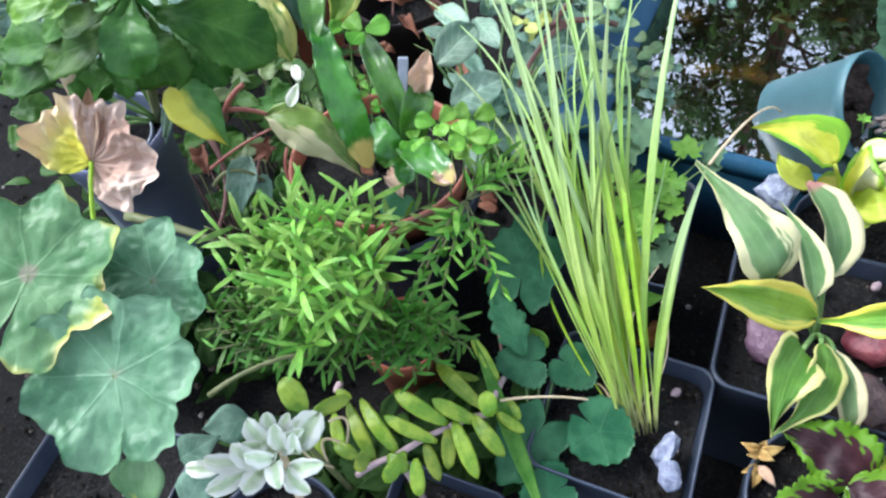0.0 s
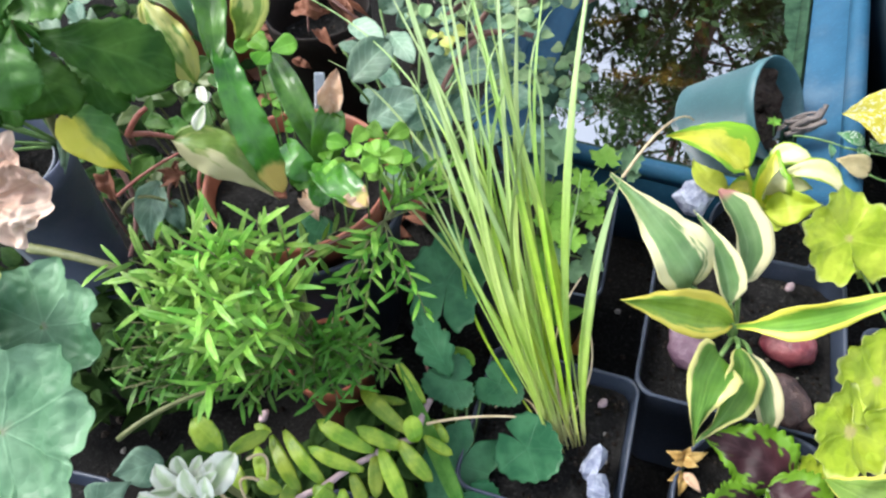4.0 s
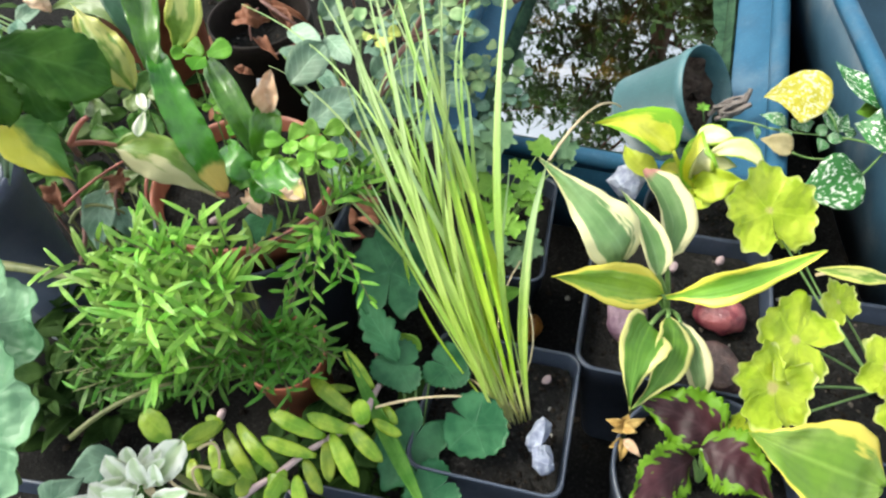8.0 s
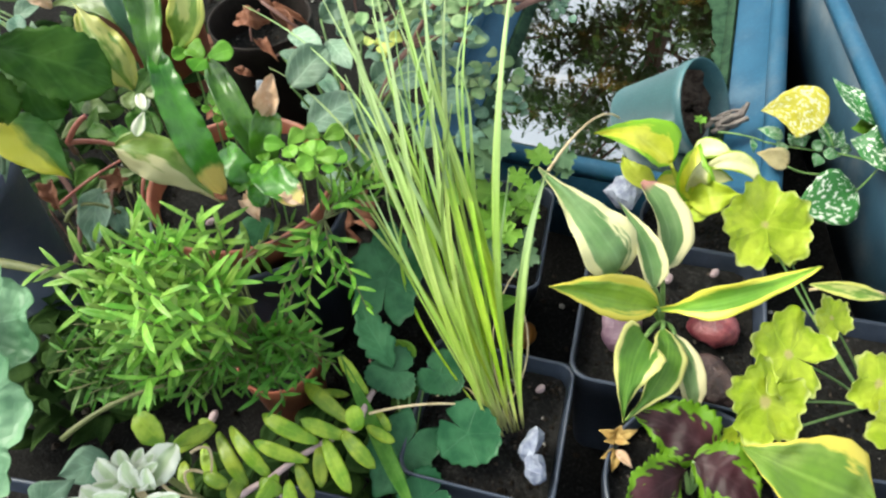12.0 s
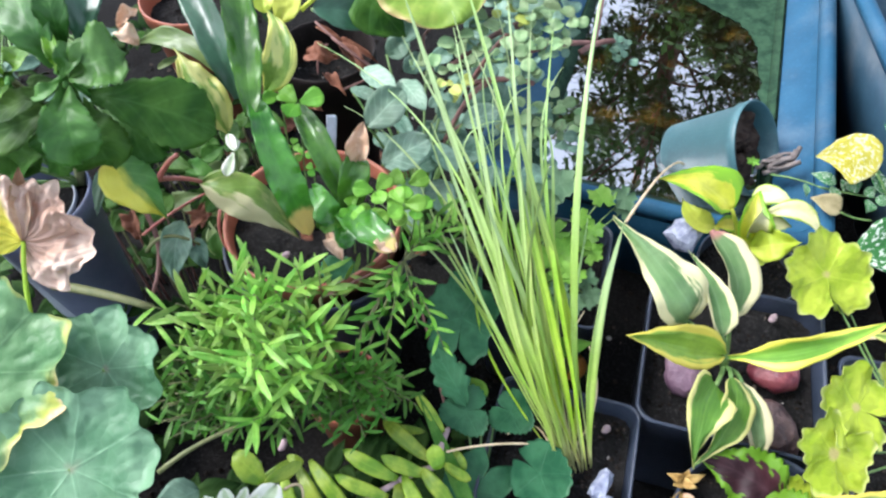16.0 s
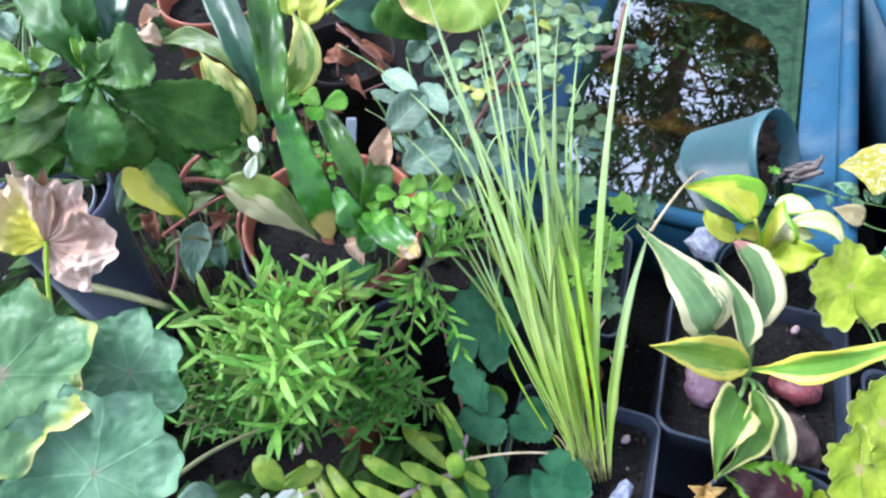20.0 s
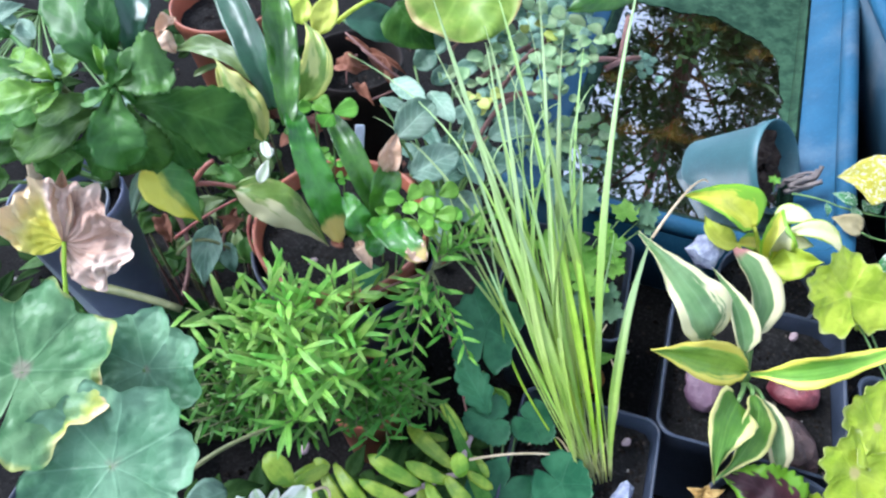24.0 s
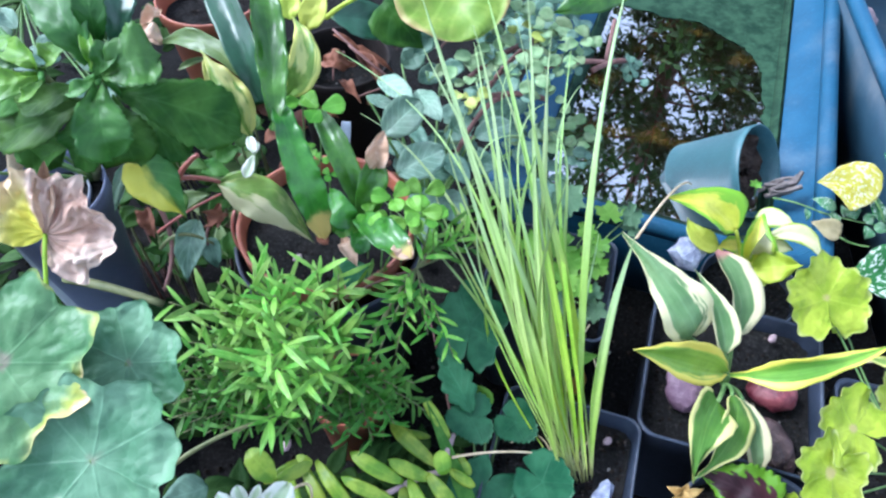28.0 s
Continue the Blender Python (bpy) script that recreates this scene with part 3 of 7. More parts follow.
def fan_mesh(bm, centre, point, radius, face=(0, -0.4, 1), lobes=7, depth=0.1, scallop=0.03, scallops=28, notch=0.6, gap=0.10, cup=0.12, ruffle=0.05, thick=0.0005, seed=0.0, rings_n=9, spokes=96, stretch=1.0, narrow=0.16, wrinkle=0.0, crumple=0.0):
    """A round lobed leaf. point: where its main lobe lies; notch: how deep the cut at the stalk goes; cup: how far the edge rises."""
    uvs = bm.loops.layers.uv.verify()
    centre = Vector(centre)
    n1 = Vector(face).normalized()
    y1 = Vector(point) - centre
    y1 = (y1 - n1 * y1.dot(n1)).normalized()
    x1 = y1.cross(n1)
    layers = []
    for flip in (1, -1):
        rows = []
        for j in range(rings_n + 1):
            row = []
            rr = j / rings_n
            for i in range(spokes + 1):
                a = (i / spokes - 0.5) * (math.tau - gap * rr)
                edge = 1 + depth * (math.cos(a * lobes) - 1) * 0.5 * rr * rr
                edge += scallop * math.cos(a * scallops) * rr ** 6 + 0.04 * math.sin(a * 3 + seed)
                edge *= 1 - notch * math.exp(-((math.pi - abs(a)) / narrow) ** 2) * rr
                r = radius * rr * edge
                z = cup * radius * rr * rr + ruffle * radius * rr ** 2 * math.cos(a * lobes + seed) + ruffle * 0.7 * radius * rr ** 3 * math.sin(a * 3 + seed * 2)
                z += wrinkle * radius * rr * math.sin(a * 17 + 3 * math.sin(rr * 6 + seed)) + wrinkle * radius * math.sin(rr * 14 + a * 2 + seed) * 0.5 * rr
                if crumple:
                    at = Vector((math.sin(a) * rr * 2.4, math.cos(a) * rr * 2.4, seed))
                    z += crumple * radius * rr * (noise.noise(at) + 0.6 * abs(noise.noise(at * 2.3)) + 0.25 * noise.noise(at * 5))
                    r *= 1 + crumple * 0.5 * rr * rr * noise.noise(at * 1.9 + Vector((0, 0, 5)))
                p = centre + x1 * (math.sin(a) * r) + y1 * (math.cos(a) * r * stretch) + n1 * (z + flip * thick / 2)
                row.append(bm.verts.new(p))
            rows.append(row)
        layers.append(rows)
    for side, rows in enumerate(layers):
        for j in range(rings_n):
            for i in range(spokes):
                q = [(j, i), (j, i + 1), (j + 1, i + 1), (j + 1, i)]
                if side == 0:
                    q = q[::-1]
                f = bm.faces.new([rows[a][b] for a, b in q])
                for loop, (a, b) in zip(f.loops, q):
                    loop[uvs].uv = (b / spokes, a / rings_n)
    up, down = layers
    for i in range(spokes):
        f = bm.faces.new((up[-1][i], up[-1][i + 1], down[-1][i + 1], down[-1][i]))
        for loop, b in zip(f.loops, (i, i + 1, i + 1, i)):
            loop[uvs].uv = (b / spokes, 1.0)


def fan(parent, mat, centre, point, radius, name="leaf", label="", **how):
    bm = bmesh.new()
    fan_mesh(bm, centre, point, radius, seed=random.random() * 6, **how)
    return part(name, bm, mat, parent, label)


def squircle(half, corner, count=40):
    """A square loop with round corners."""
    pts = []
    for q in range(4):
        cx, cy = ((1, 1), (-1, 1), (-1, -1), (1, -1))[q]
        for k in range(count // 4):
            a = math.pi / 2 * (q + k / (count // 4 - 1))
            pts.append((cx * (half - corner) + corner * math.cos(a), cy * (half - corner) + corner * math.sin(a)))
    return pts


def soil_disc(outline, z, rough=0.004, seed=0):
    """Lumpy soil inside an outline, given as a function of a scale."""
    bm = bmesh.new()
    loops = []
    for k in range(1, 13):
        s = k / 12
        loops.append([Vector((x, y, z + rough * noise.noise(Vector((x * 90 + seed, y * 90, seed))) + rough * 0.6 * noise.noise(Vector((x * 260, y * 260 + seed, 3))))) for x, y in outline(s)])
    made = rings(bm, loops)
    bm.faces.new(made[0])
    bm.normal_update()
    if sum(f.normal.z for f in bm.faces) < 0:
        bmesh.ops.reverse_faces(bm, faces=bm.faces)
    return bm


def crumbs(spots, z, count, size, seed):
    """Loose crumbs and bits lying on soil: one mesh of small lumps."""
    rng = random.Random(seed)
    verts, faces = [], []
    for _ in range(count):
        x, y = spots(rng)
        r = size * rng.uniform(0.4, 1.3)
        n = len(verts)
        c = Vector((x, y, z + r * 0.2))
        ring = [c + Vector((math.cos(a) * r * rng.uniform(0.6, 1.2), math.sin(a) * r * rng.uniform(0.6, 1.2), rng.uniform(-0.3, 0.3) * r)) for a in (0, 1.26, 2.51, 3.77, 5.03)]
        verts += ring + [c + Vector((0, 0, r * 0.8)), c - Vector((0, 0, r * 0.8))]
        for k in range(5):
            faces += [(n + k, n + (k + 1) % 5, n + 5), (n + (k + 1) % 5, n + k, n + 6)]
    me = bpy.data.meshes.new("crumbs")
    me.from_pydata([tuple(v) for v in verts], [], faces)
    me.materials.append(CRUMB)
    return me


def put_crumbs(parent, me):
    ob = new("grit", me)
    ob.parent = parent
    return tagged(ob, "loose soil crumbs and grit", "", "", "stuff")


def square_pot(at, side, height, turn, label, soil_drop=0.014, mat=None, group=""):
    """A thin square nursery pot with a rolled rim, and its soil."""
    pot = thing("plant_pot", (0, 0, 0), label, "plant pot", group)
    h = side / 2
    prof = [(h * 0.70, 0.0), (h * 0.72, 0.002), (h * 0.93, height * 0.84), (h * 0.965, height * 0.845), (h * 0.985, height * 0.985), (h * 1.0, height * 0.992), (h * 1.0, height), (h * 0.975, height + 0.001), (h * 0.955, height - 0.001), (h * 0.935, height * 0.90), (h * 0.90, height * 0.84), (h * 0.68, 0.004)]
    bm = bmesh.new()
    rings(bm, [[Vector((x, y, z)) for x, y in squircle(r, h * 0.2)] for r, z in prof], caps=(True, True))
    bmesh.ops.recalc_face_normals(bm, faces=bm.faces)
    part("pot_body", bm, mat or BLACK_POT, pot)
    part("soil", soil_disc(lambda s: squircle(h * 0.92 * s, h * 0.2 * s), height - soil_drop, seed=at[0] * 50), SOIL, pot, "dark damp crumbly soil")
    put_crumbs(pot, crumbs(lambda g: (g.uniform(-0.86, 0.86) * h, g.uniform(-0.86, 0.86) * h), height - soil_drop, 420, 0.0013, int(at[0] * 9000)))
    pot.matrix_basis = pose(*at, 0, 0, turn)
    return pot


def round_pot(at, radius, height, label, mat, soil_drop=0.02, turn=(0, 0, 0), rim=0.014, name="plant_pot", taper=0.72, soil=True, group=""):
    pot = thing(name, (0, 0, 0), label, "plant pot", group)
    r = radius
    prof = [(r * taper, 0), (r * taper * 1.02, 0.002), (r * 0.94, height - rim), (r * 0.985, height - rim), (r, height - 0.002), (r * 0.995, height), (r * 0.965, height), (r * 0.95, height - 0.002), (r * 0.92, height - rim), (r * taper * 0.95, 0.004)]
    bm = bmesh.new()
    rings(bm, [[Vector((q * math.cos(a), q * math.sin(a), z)) for a in (k * math.tau / 56 for k in range(56))] for q, z in prof], caps=(True, True))
    bmesh.ops.recalc_face_normals(bm, faces=bm.faces)
    part("pot_body", bm, mat, pot)
    if soil:
        part("soil", soil_disc(lambda s: [(r * 0.92 * s * math.cos(a), r * 0.92 * s * math.sin(a)) for a in (k * math.tau / 48 for k in range(48))], height - soil_drop, seed=at[1] * 60), SOIL, pot, "dark damp crumbly soil")
        put_crumbs(pot, crumbs(lambda g: (lambda q, a: (q * math.cos(a), q * math.sin(a)))(math.sqrt(g.random()) * r * 0.86, g.random() * math.tau), height - soil_drop, 260, 0.0011, int(at[1] * 9000)))
    pot.matrix_basis = pose(*at, *turn)
    return pot


GROUND = -0.03

# ---- ground ----
bm = bmesh.new()
size = [-60, -20, -6, -2, -1.0] + [-0.8 + 0.02 * i for i in range(91)] + [1.2, 2, 6, 20, 60]
grid = [[bm.verts.new((x, y, GROUND + (0.006 * noise.noise(Vector((x * 25, y * 25, 0))) + 0.003 * noise.noise(Vector((x * 90, y * 90, 2))) if abs(x) < 1.1 and abs(y) < 1.1 else 0))) for x in size] for y in size]
for a, b in zip(grid, grid[1:]):
    for i in range(len(size) - 1):
        bm.faces.new((a[i], a[i + 1], b[i + 1], b[i]))
ground = part("ground", bm, SHADE_SOIL)
tagged(ground, "damp bare soil with small pebbles, darkened for shade", "ground", "", "structure")

# ---- water trough ----
TUB_TURN = -33.0
TUB = pose(0.317, 0.222, GROUND, 0, 0, TUB_TURN)
RIM = 0.085 - GROUND
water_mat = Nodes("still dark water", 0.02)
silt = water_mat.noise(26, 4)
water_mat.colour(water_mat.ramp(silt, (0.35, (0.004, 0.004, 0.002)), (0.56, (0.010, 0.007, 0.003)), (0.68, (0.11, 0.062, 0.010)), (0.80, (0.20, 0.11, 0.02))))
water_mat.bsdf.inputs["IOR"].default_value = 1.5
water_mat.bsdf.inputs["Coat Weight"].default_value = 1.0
# far above water's own IOR, so that the mirrored sky shows white
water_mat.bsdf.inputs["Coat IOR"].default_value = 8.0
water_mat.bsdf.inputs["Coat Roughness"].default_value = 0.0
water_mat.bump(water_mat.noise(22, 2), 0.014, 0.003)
ALGAE = plain("green algae film", (0.008, 0.026, 0.014), (0.030, 0.068, 0.036), 0.8, 70, 300, 0.5, spec=0.12)


def trough(m, length, width, height, lip, mat, label, water=None, rim_mat=None):
    """A long plastic trough; its outer near right corner is the origin, length runs along +y, width along -x."""
    tub = thing("water_trough" if water else "planter_trough", (0, 0, 0), label, "trough")

    def loop(inset, z, corner):
        x0, x1, y0, y1 = -width + inset, -inset, inset, length - inset
        pts = []
        for cx, cy, q in ((x1, y1, 0), (x0, y1, 1), (x0, y0, 2), (x1, y0, 3)):
            sx, sy = ((1, 1), (-1, 1), (-1, -1), (1, -1))[q]
            for k in range(6):
                a = math.pi / 2 * (q + k / 5)
                pts.append(Vector((cx - sx * corner + corner * math.cos(a), cy - sy * corner + corner * math.sin(a), z)))
        return pts

    bm = bmesh.new()
    prof = [(0.026, 0.0), (0.010, height - 0.012), (lip, height - 0.012)]
    prof += [(lip + 0.037, height - 0.041), (lip + 0.041, 0.004)] if water else [(lip + 0.010, height - 0.088), (lip + 0.013, 0.004)]
    rings(bm, [loop(i, z, 0.02) for i, z in prof], caps=(True, True))
    bmesh.ops.recalc_face_normals(bm, faces=bm.faces)
    part("trough_body", bm, mat, tub)
    bm = bmesh.new()
    prof = [(0.009, height - 0.014), (0.001, height - 0.013), (0.0, height - 0.006), (0.002, height - 0.001), (0.006, height), (0.010, height - 0.001), (lip + 0.0005, height - 0.006), (lip + 0.0005, height - 0.014)]
    rings(bm, [loop(i, z, 0.02) for i, z in prof], close=True)
    bmesh.ops.recalc_face_normals(bm, faces=bm.faces)
    part("rim", bm, rim_mat or mat, tub, "rolled rim")
    if water:
        bm = bmesh.new()
        rings(bm, [loop(lip + 0.0250, water + 0.0095, 0.016), loop(lip + 0.0345, water + 0.0022, 0.016), loop(lip + 0.0355, water + 0.0022, 0.016), loop(lip + 0.0262, water + 0.0085, 0.016)], close=True)
        bmesh.ops.recalc_face_normals(bm, faces=bm.faces)
        part("algae_film", bm, ALGAE, tub, "thin green algae along the waterline")
    tub.matrix_basis = m
    return tub


tub = trough(TUB, 0.62, 0.272, RIM, 0.013, BLUE, "blue plastic trough filled with dark water among pots", 0.075)
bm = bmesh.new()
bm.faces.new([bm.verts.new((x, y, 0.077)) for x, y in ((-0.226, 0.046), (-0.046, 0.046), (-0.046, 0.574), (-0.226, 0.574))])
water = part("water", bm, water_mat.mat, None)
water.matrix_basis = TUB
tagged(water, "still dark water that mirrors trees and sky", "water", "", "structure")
# shade on this planter's wall is in its colour; the rim stays plain blue
trough(pose(0.360, 0.150, GROUND, 0, 0, -20) @ Matrix.Diagonal((-1, 1, 1, 1)), 0.62, 0.26, 0.15, 0.013, SHADED_BLUE, "blue plastic planter trough, its wall darkened for shade below the rim", rim_mat=BLUE)
# algae that has spread over the water along one side and the far end


def along(points, s):
    """The point at share s of the way along a broken line."""
    s = min(s * (len(points) - 1), len(points) - 1.0001)
    i = int(s)
    return Vector(points[i]).lerp(Vector(points[i + 1]), s - i)


edge = [(-0.048, 0.06), (-0.049, 0.136), (-0.052, 0.191), (-0.055, 0.228), (-0.060, 0.271), (-0.069, 0.297), (-0.084, 0.311), (-0.105, 0.324), (-0.130, 0.338), (-0.174, 0.335), (-0.2255, 0.340)]
side = [(-0.0465, 0.06), (-0.0465, 0.136), (-0.0465, 0.191), (-0.0465, 0.228), (-0.0465, 0.29), (-0.0465, 0.36), (-0.0465, 0.45), (-0.0465, 0.5735), (-0.10, 0.5735), (-0.16, 0.5735), (-0.2255, 0.5735)]
bm = bmesh.new()
rows = []
for k in range(181):
    a, c = along(edge, k / 180), along(side, k / 180)
    out = (a - c).normalized() * (0.004 * noise.noise(Vector((k * 0.13, 0, 1))) + 0.0022 * noise.noise(Vector((k * 0.43, 4, 1)))) * min(1.0, k / 50)
    rows.append([bm.verts.new(((a + out) * (1 - j / 6) + c * (j / 6)).to_3d() + Vector((0, 0, 0.0776 + 0.0002 * j))) for j in range(7)])
for p, q in zip(rows, rows[1:]):
    for j in range(6):
        bm.faces.new((p[j], p[j + 1], q[j + 1], q[j]))
bmesh.ops.recalc_face_normals(bm, faces=bm.faces)
film = part("algae_mat", bm, ALGAE)
film.matrix_basis = TUB
tagged(film, "green algae spread over the water edge", "algae", "", "stuff")

# ---- pots ----
hosta_pot = square_pot((0.198, 0.158, GROUND), 0.106, 0.131, -30, "black square plastic pot holding a hosta and stones", group="square black pots")
grass_pot = square_pot((0.078, 0.129, GROUND), 0.082, 0.128, -30, "black square plastic pot holding a grass clump", group="square black pots")

FERN = (-0.0300, 0.2071, 0.1000)
outer_pot = round_pot((-0.030, 0.306, GROUND), 0.0635, 0.147, "black round plastic pot round a terracotta one", BLACK_POT, 0.03, soil=False)
terra_pot = round_pot((-0.030, 0.306, GROUND + 0.006), 0.0580, 0.160, "terracotta plastic round pot holding a young leafy plant", TERRACOTTA, 0.012)
fern_pot = round_pot((-0.0348, 0.2237, GROUND), 0.027, 0.086, "terracotta plastic round pot under a feathery plant", TERRACOTTA, 0.003)
back_pot = square_pot((0.115, 0.262, GROUND), 0.088, 0.118, -28, "black square plastic pot holding a lobed-leaved seedling", group="square black pots")
lime_pot = round_pot((0.250, 0.226, GROUND), 0.034, 0.118, "small black round pot holding a lime hosta", BLACK_POT, 0.012)
coleus_pot = round_pot((0.166, 0.064, GROUND), 0.046, 0.128, "small black round pot holding a coleus", BLACK_POT, 0.012)
heuchera_pot = square_pot((0.290, 0.084, GROUND), 0.10, 0.118, -28, "black square plastic pot holding a lime heuchera", group="square black pots")
grey_pot = round_pot((-0.203, 0.354, GROUND), 0.037, 0.18, "grey blue round plastic pot behind geraniums", GREY_POT, 0.02, taper=0.5)
white_pot = round_pot((-0.214, 0.362, GROUND), 0.032, 0.165, "small white plastic pot behind geraniums", WHITE_PLASTIC, 0.02)
rear_pot = round_pot((-0.1095, 0.6437, GROUND), 0.052, 0.130, "terracotta plastic round pot at the back", TERRACOTTA, 0.02)
dark_pot = round_pot((0.000, 0.468, GROUND), 0.040, 0.17, "dark brown round pot with dead leaves", BROWN_POT, 0.03)
white_succulent_pot = round_pot((-0.108, 0.098, GROUND), 0.036, 0.115, "black round plastic pot under a white edged succulent", BLACK_POT, 0.012)
finger_pot = square_pot((-0.030, 0.098, GROUND), 0.066, 0.080, -28, "black square plastic pot under a finger leaved succulent", group="square black pots")
geranium_pot = square_pot((-0.232, 0.150, GROUND), 0.10, 0.080, -25, "black square plastic pot holding a geranium", group="square black pots")

# ---- hosta with cream edges ----
hosta = thing("hosta", (0.1891, 0.1532, 0.0980), "hosta with green leaves edged in cream and yellow", "hosta")
FINE = dict(steps=36, cross=12)
for m, a, b, w, mid, how in (
    (PALE_HOSTA, (0.1622, 0.1694, 0.1420), (0.1341, 0.2248, 0.1760), 0.0338, (0.1521, 0.1837, 0.1660), dict(cup=0.10, face=(0.1, -0.7, 0.8), wave=0.03, shape="hosta", warp=0.14)),
    (PALE_HOSTA, (0.1794, 0.1594, 0.1360), (0.1738, 0.2033, 0.1600), 0.0153, (0.1786, 0.1767, 0.1520), dict(cup=0.42, face=(-0.1, -0.6, 0.9), shape="hosta")),
    (TIPPED_HOSTA, (0.1877, 0.1680, 0.1370), (0.1923, 0.2129, 0.1600), 0.0250, (0.1959, 0.1852, 0.1520), dict(cup=0.28, face=(0.3, -0.6, 0.9), shape="ellipse")),
    (HOSTA_LEAF, (0.1775, 0.1496, 0.1320), (0.1161, 0.1586, 0.1650), 0.0242, (0.1469, 0.1536, 0.1520), dict(cup=0.16, face=(0, -0.7, 0.8), shape="ovate", wave=0.02)),
    (HOSTA_LEAF, (0.1786, 0.1484, 0.1300), (0.2508, 0.1334, 0.1620), 0.0179, (0.2081, 0.1338, 0.1520), dict(cup=0.14, face=(0.1, -0.7, 0.8), shape="winged", wave=0.10, waves=1.6)),
    (DEEP_HOSTA, (0.1738, 0.1357, 0.1320), (0.1411, 0.1014, 0.1130), 0.0238, (0.1648, 0.1150, 0.1270), dict(cup=0.10, face=(0.3, -0.6, 0.9), shape="hosta", wave=0.03)),
    (DEEP_HOSTA, (0.1613, 0.1320, 0.1380), (0.1382, 0.0993, 0.1170), 0.0290, (0.1472, 0.1178, 0.1340), dict(cup=0.14, face=(-0.1, -0.7, 0.8), shape="heart", wave=0.06, waves=1.2)),
    (PALE_HOSTA, (0.1814, 0.1341, 0.1260), (0.1798, 0.0987, 0.1080), 0.0163, (0.1804, 0.1149, 0.1210), dict(cup=0.2, face=(0, -0.6, 0.9), shape="ellipse")),
):
    leaf(hosta, m, a, b, w, via=mid, label="green leaf with curled cream edges" if how["shape"] == "heart" else "pale leaf with a browned tip" if m is TIPPED_HOSTA else "", **how, **FINE)
    stalk(hosta, (0.1901, 0.1548, 0.1000), a, 0.0017, 0.004)
big = thing("hosta", (0.2274, 0.0130, 0.0980), "hosta leaf with a broad yellow edge leaning in from the side", "hosta")
leaf(big, BROAD_EDGE, (0.2346, 0.0325, 0.1120), (0.1805, 0.0693, 0.1320), 0.0466, via=(0.2040, 0.0498, 0.1270), shape="hosta", cup=0.08, face=(0.1, -0.6, 0.9), **FINE)
stalk(big, (0.2345, 0.0099, 0.0800), (0.2394, 0.0310, 0.1120), 0.002)

# ---- lime hosta ----
lime = thing("hosta", (0.250, 0.226, 0.075), "young lime yellow hosta with green edges", "hosta")
for m, a, b, w, mid, shape, c, f in (
    (LIME_HOSTA, (0.2345, 0.2464, 0.1280), (0.1892, 0.2690, 0.1460), 0.0321, (0.2167, 0.2600, 0.1420), "hosta", 0.20, (0.1, -0.5, 1)),
    (LIME_PLAIN, (0.2272, 0.2466, 0.1120), (0.2147, 0.2713, 0.1180), 0.0171, (0.2143, 0.2533, 0.1180), "ovate", 0.15, (0, -0.5, 1)),
    (LIME_HOSTA, (0.2427, 0.2282, 0.1100), (0.2567, 0.2542, 0.1300), 0.0237, (0.2456, 0.2391, 0.1240), "ovate", 0.40, (-0.1, -0.6, 1)),
    (CREAM_LEAF, (0.2428, 0.2322, 0.1180), (0.2506, 0.2395, 0.1320), 0.0154, (0.2430, 0.2320, 0.1310), "ovate", 0.50, (0, -0.8, 0.7)),
    (CREAM_LEAF, (0.2581, 0.2568, 0.1180), (0.2772, 0.2400, 0.1260), 0.0150, (0.2675, 0.2517, 0.1260), "ovate", 0.15, (0, -0.6, 0.9)),
    (CREAM_LEAF, (0.2548, 0.2411, 0.1200), (0.2824, 0.2178, 0.1220), 0.0133, (0.2731, 0.2331, 0.1300), "lance", 0.20, (0, -0.6, 0.9)),
    (LIME_PLAIN, (0.2419, 0.2246, 0.1120), (0.2646, 0.2121, 0.1260), 0.0219, (0.2499, 0.2159, 0.1240), "ovate", 0.10, (0, -0.6, 0.9)),
    (LIME_PLAIN, (0.2427, 0.2353, 0.1000), (0.2526, 0.2185, 0.1040), 0.0144, (0.2428, 0.2189, 0.1060), "ovate", 0.15, (0, -0.5, 1)),
    (LIME_HOSTA, (0.2454, 0.2445, 0.1080), (0.2275, 0.2464, 0.1100), 0.0124, (0.2360, 0.2468, 0.1120), "ovate", 0.20, (0, -0.5, 1)),
    (LIME_PLAIN, (0.2459, 0.2357, 0.1040), (0.2335, 0.2393, 0.1000), 0.0103, (0.2382, 0.2374, 0.1060), "ovate", 0.20, (0, -0.5, 1)),
    (CREAM_LEAF, (0.2522, 0.2386, 0.1160), (0.2731, 0.2307, 0.1160), 0.0122, (0.2610, 0.2338, 0.1200), "ovate", 0.25, (0, -0.6, 0.9)),
):
    leaf(lime, m, a, b, w, via=mid, shape=shape, cup=c, face=f, wave=0.05, waves=1.5, steps=26, cross=10)
    stalk(lime, (0.248, 0.228, 0.078), a, 0.0018, 0.004, LIME_PLAIN)

# ---- tall grass ----
grass = thing("grass_clump", (0.0831, 0.1232, 0.0920), "tall clump of bright green grass blades", "grass")
root = Vector((0.0862, 0.1225, 0.0900))


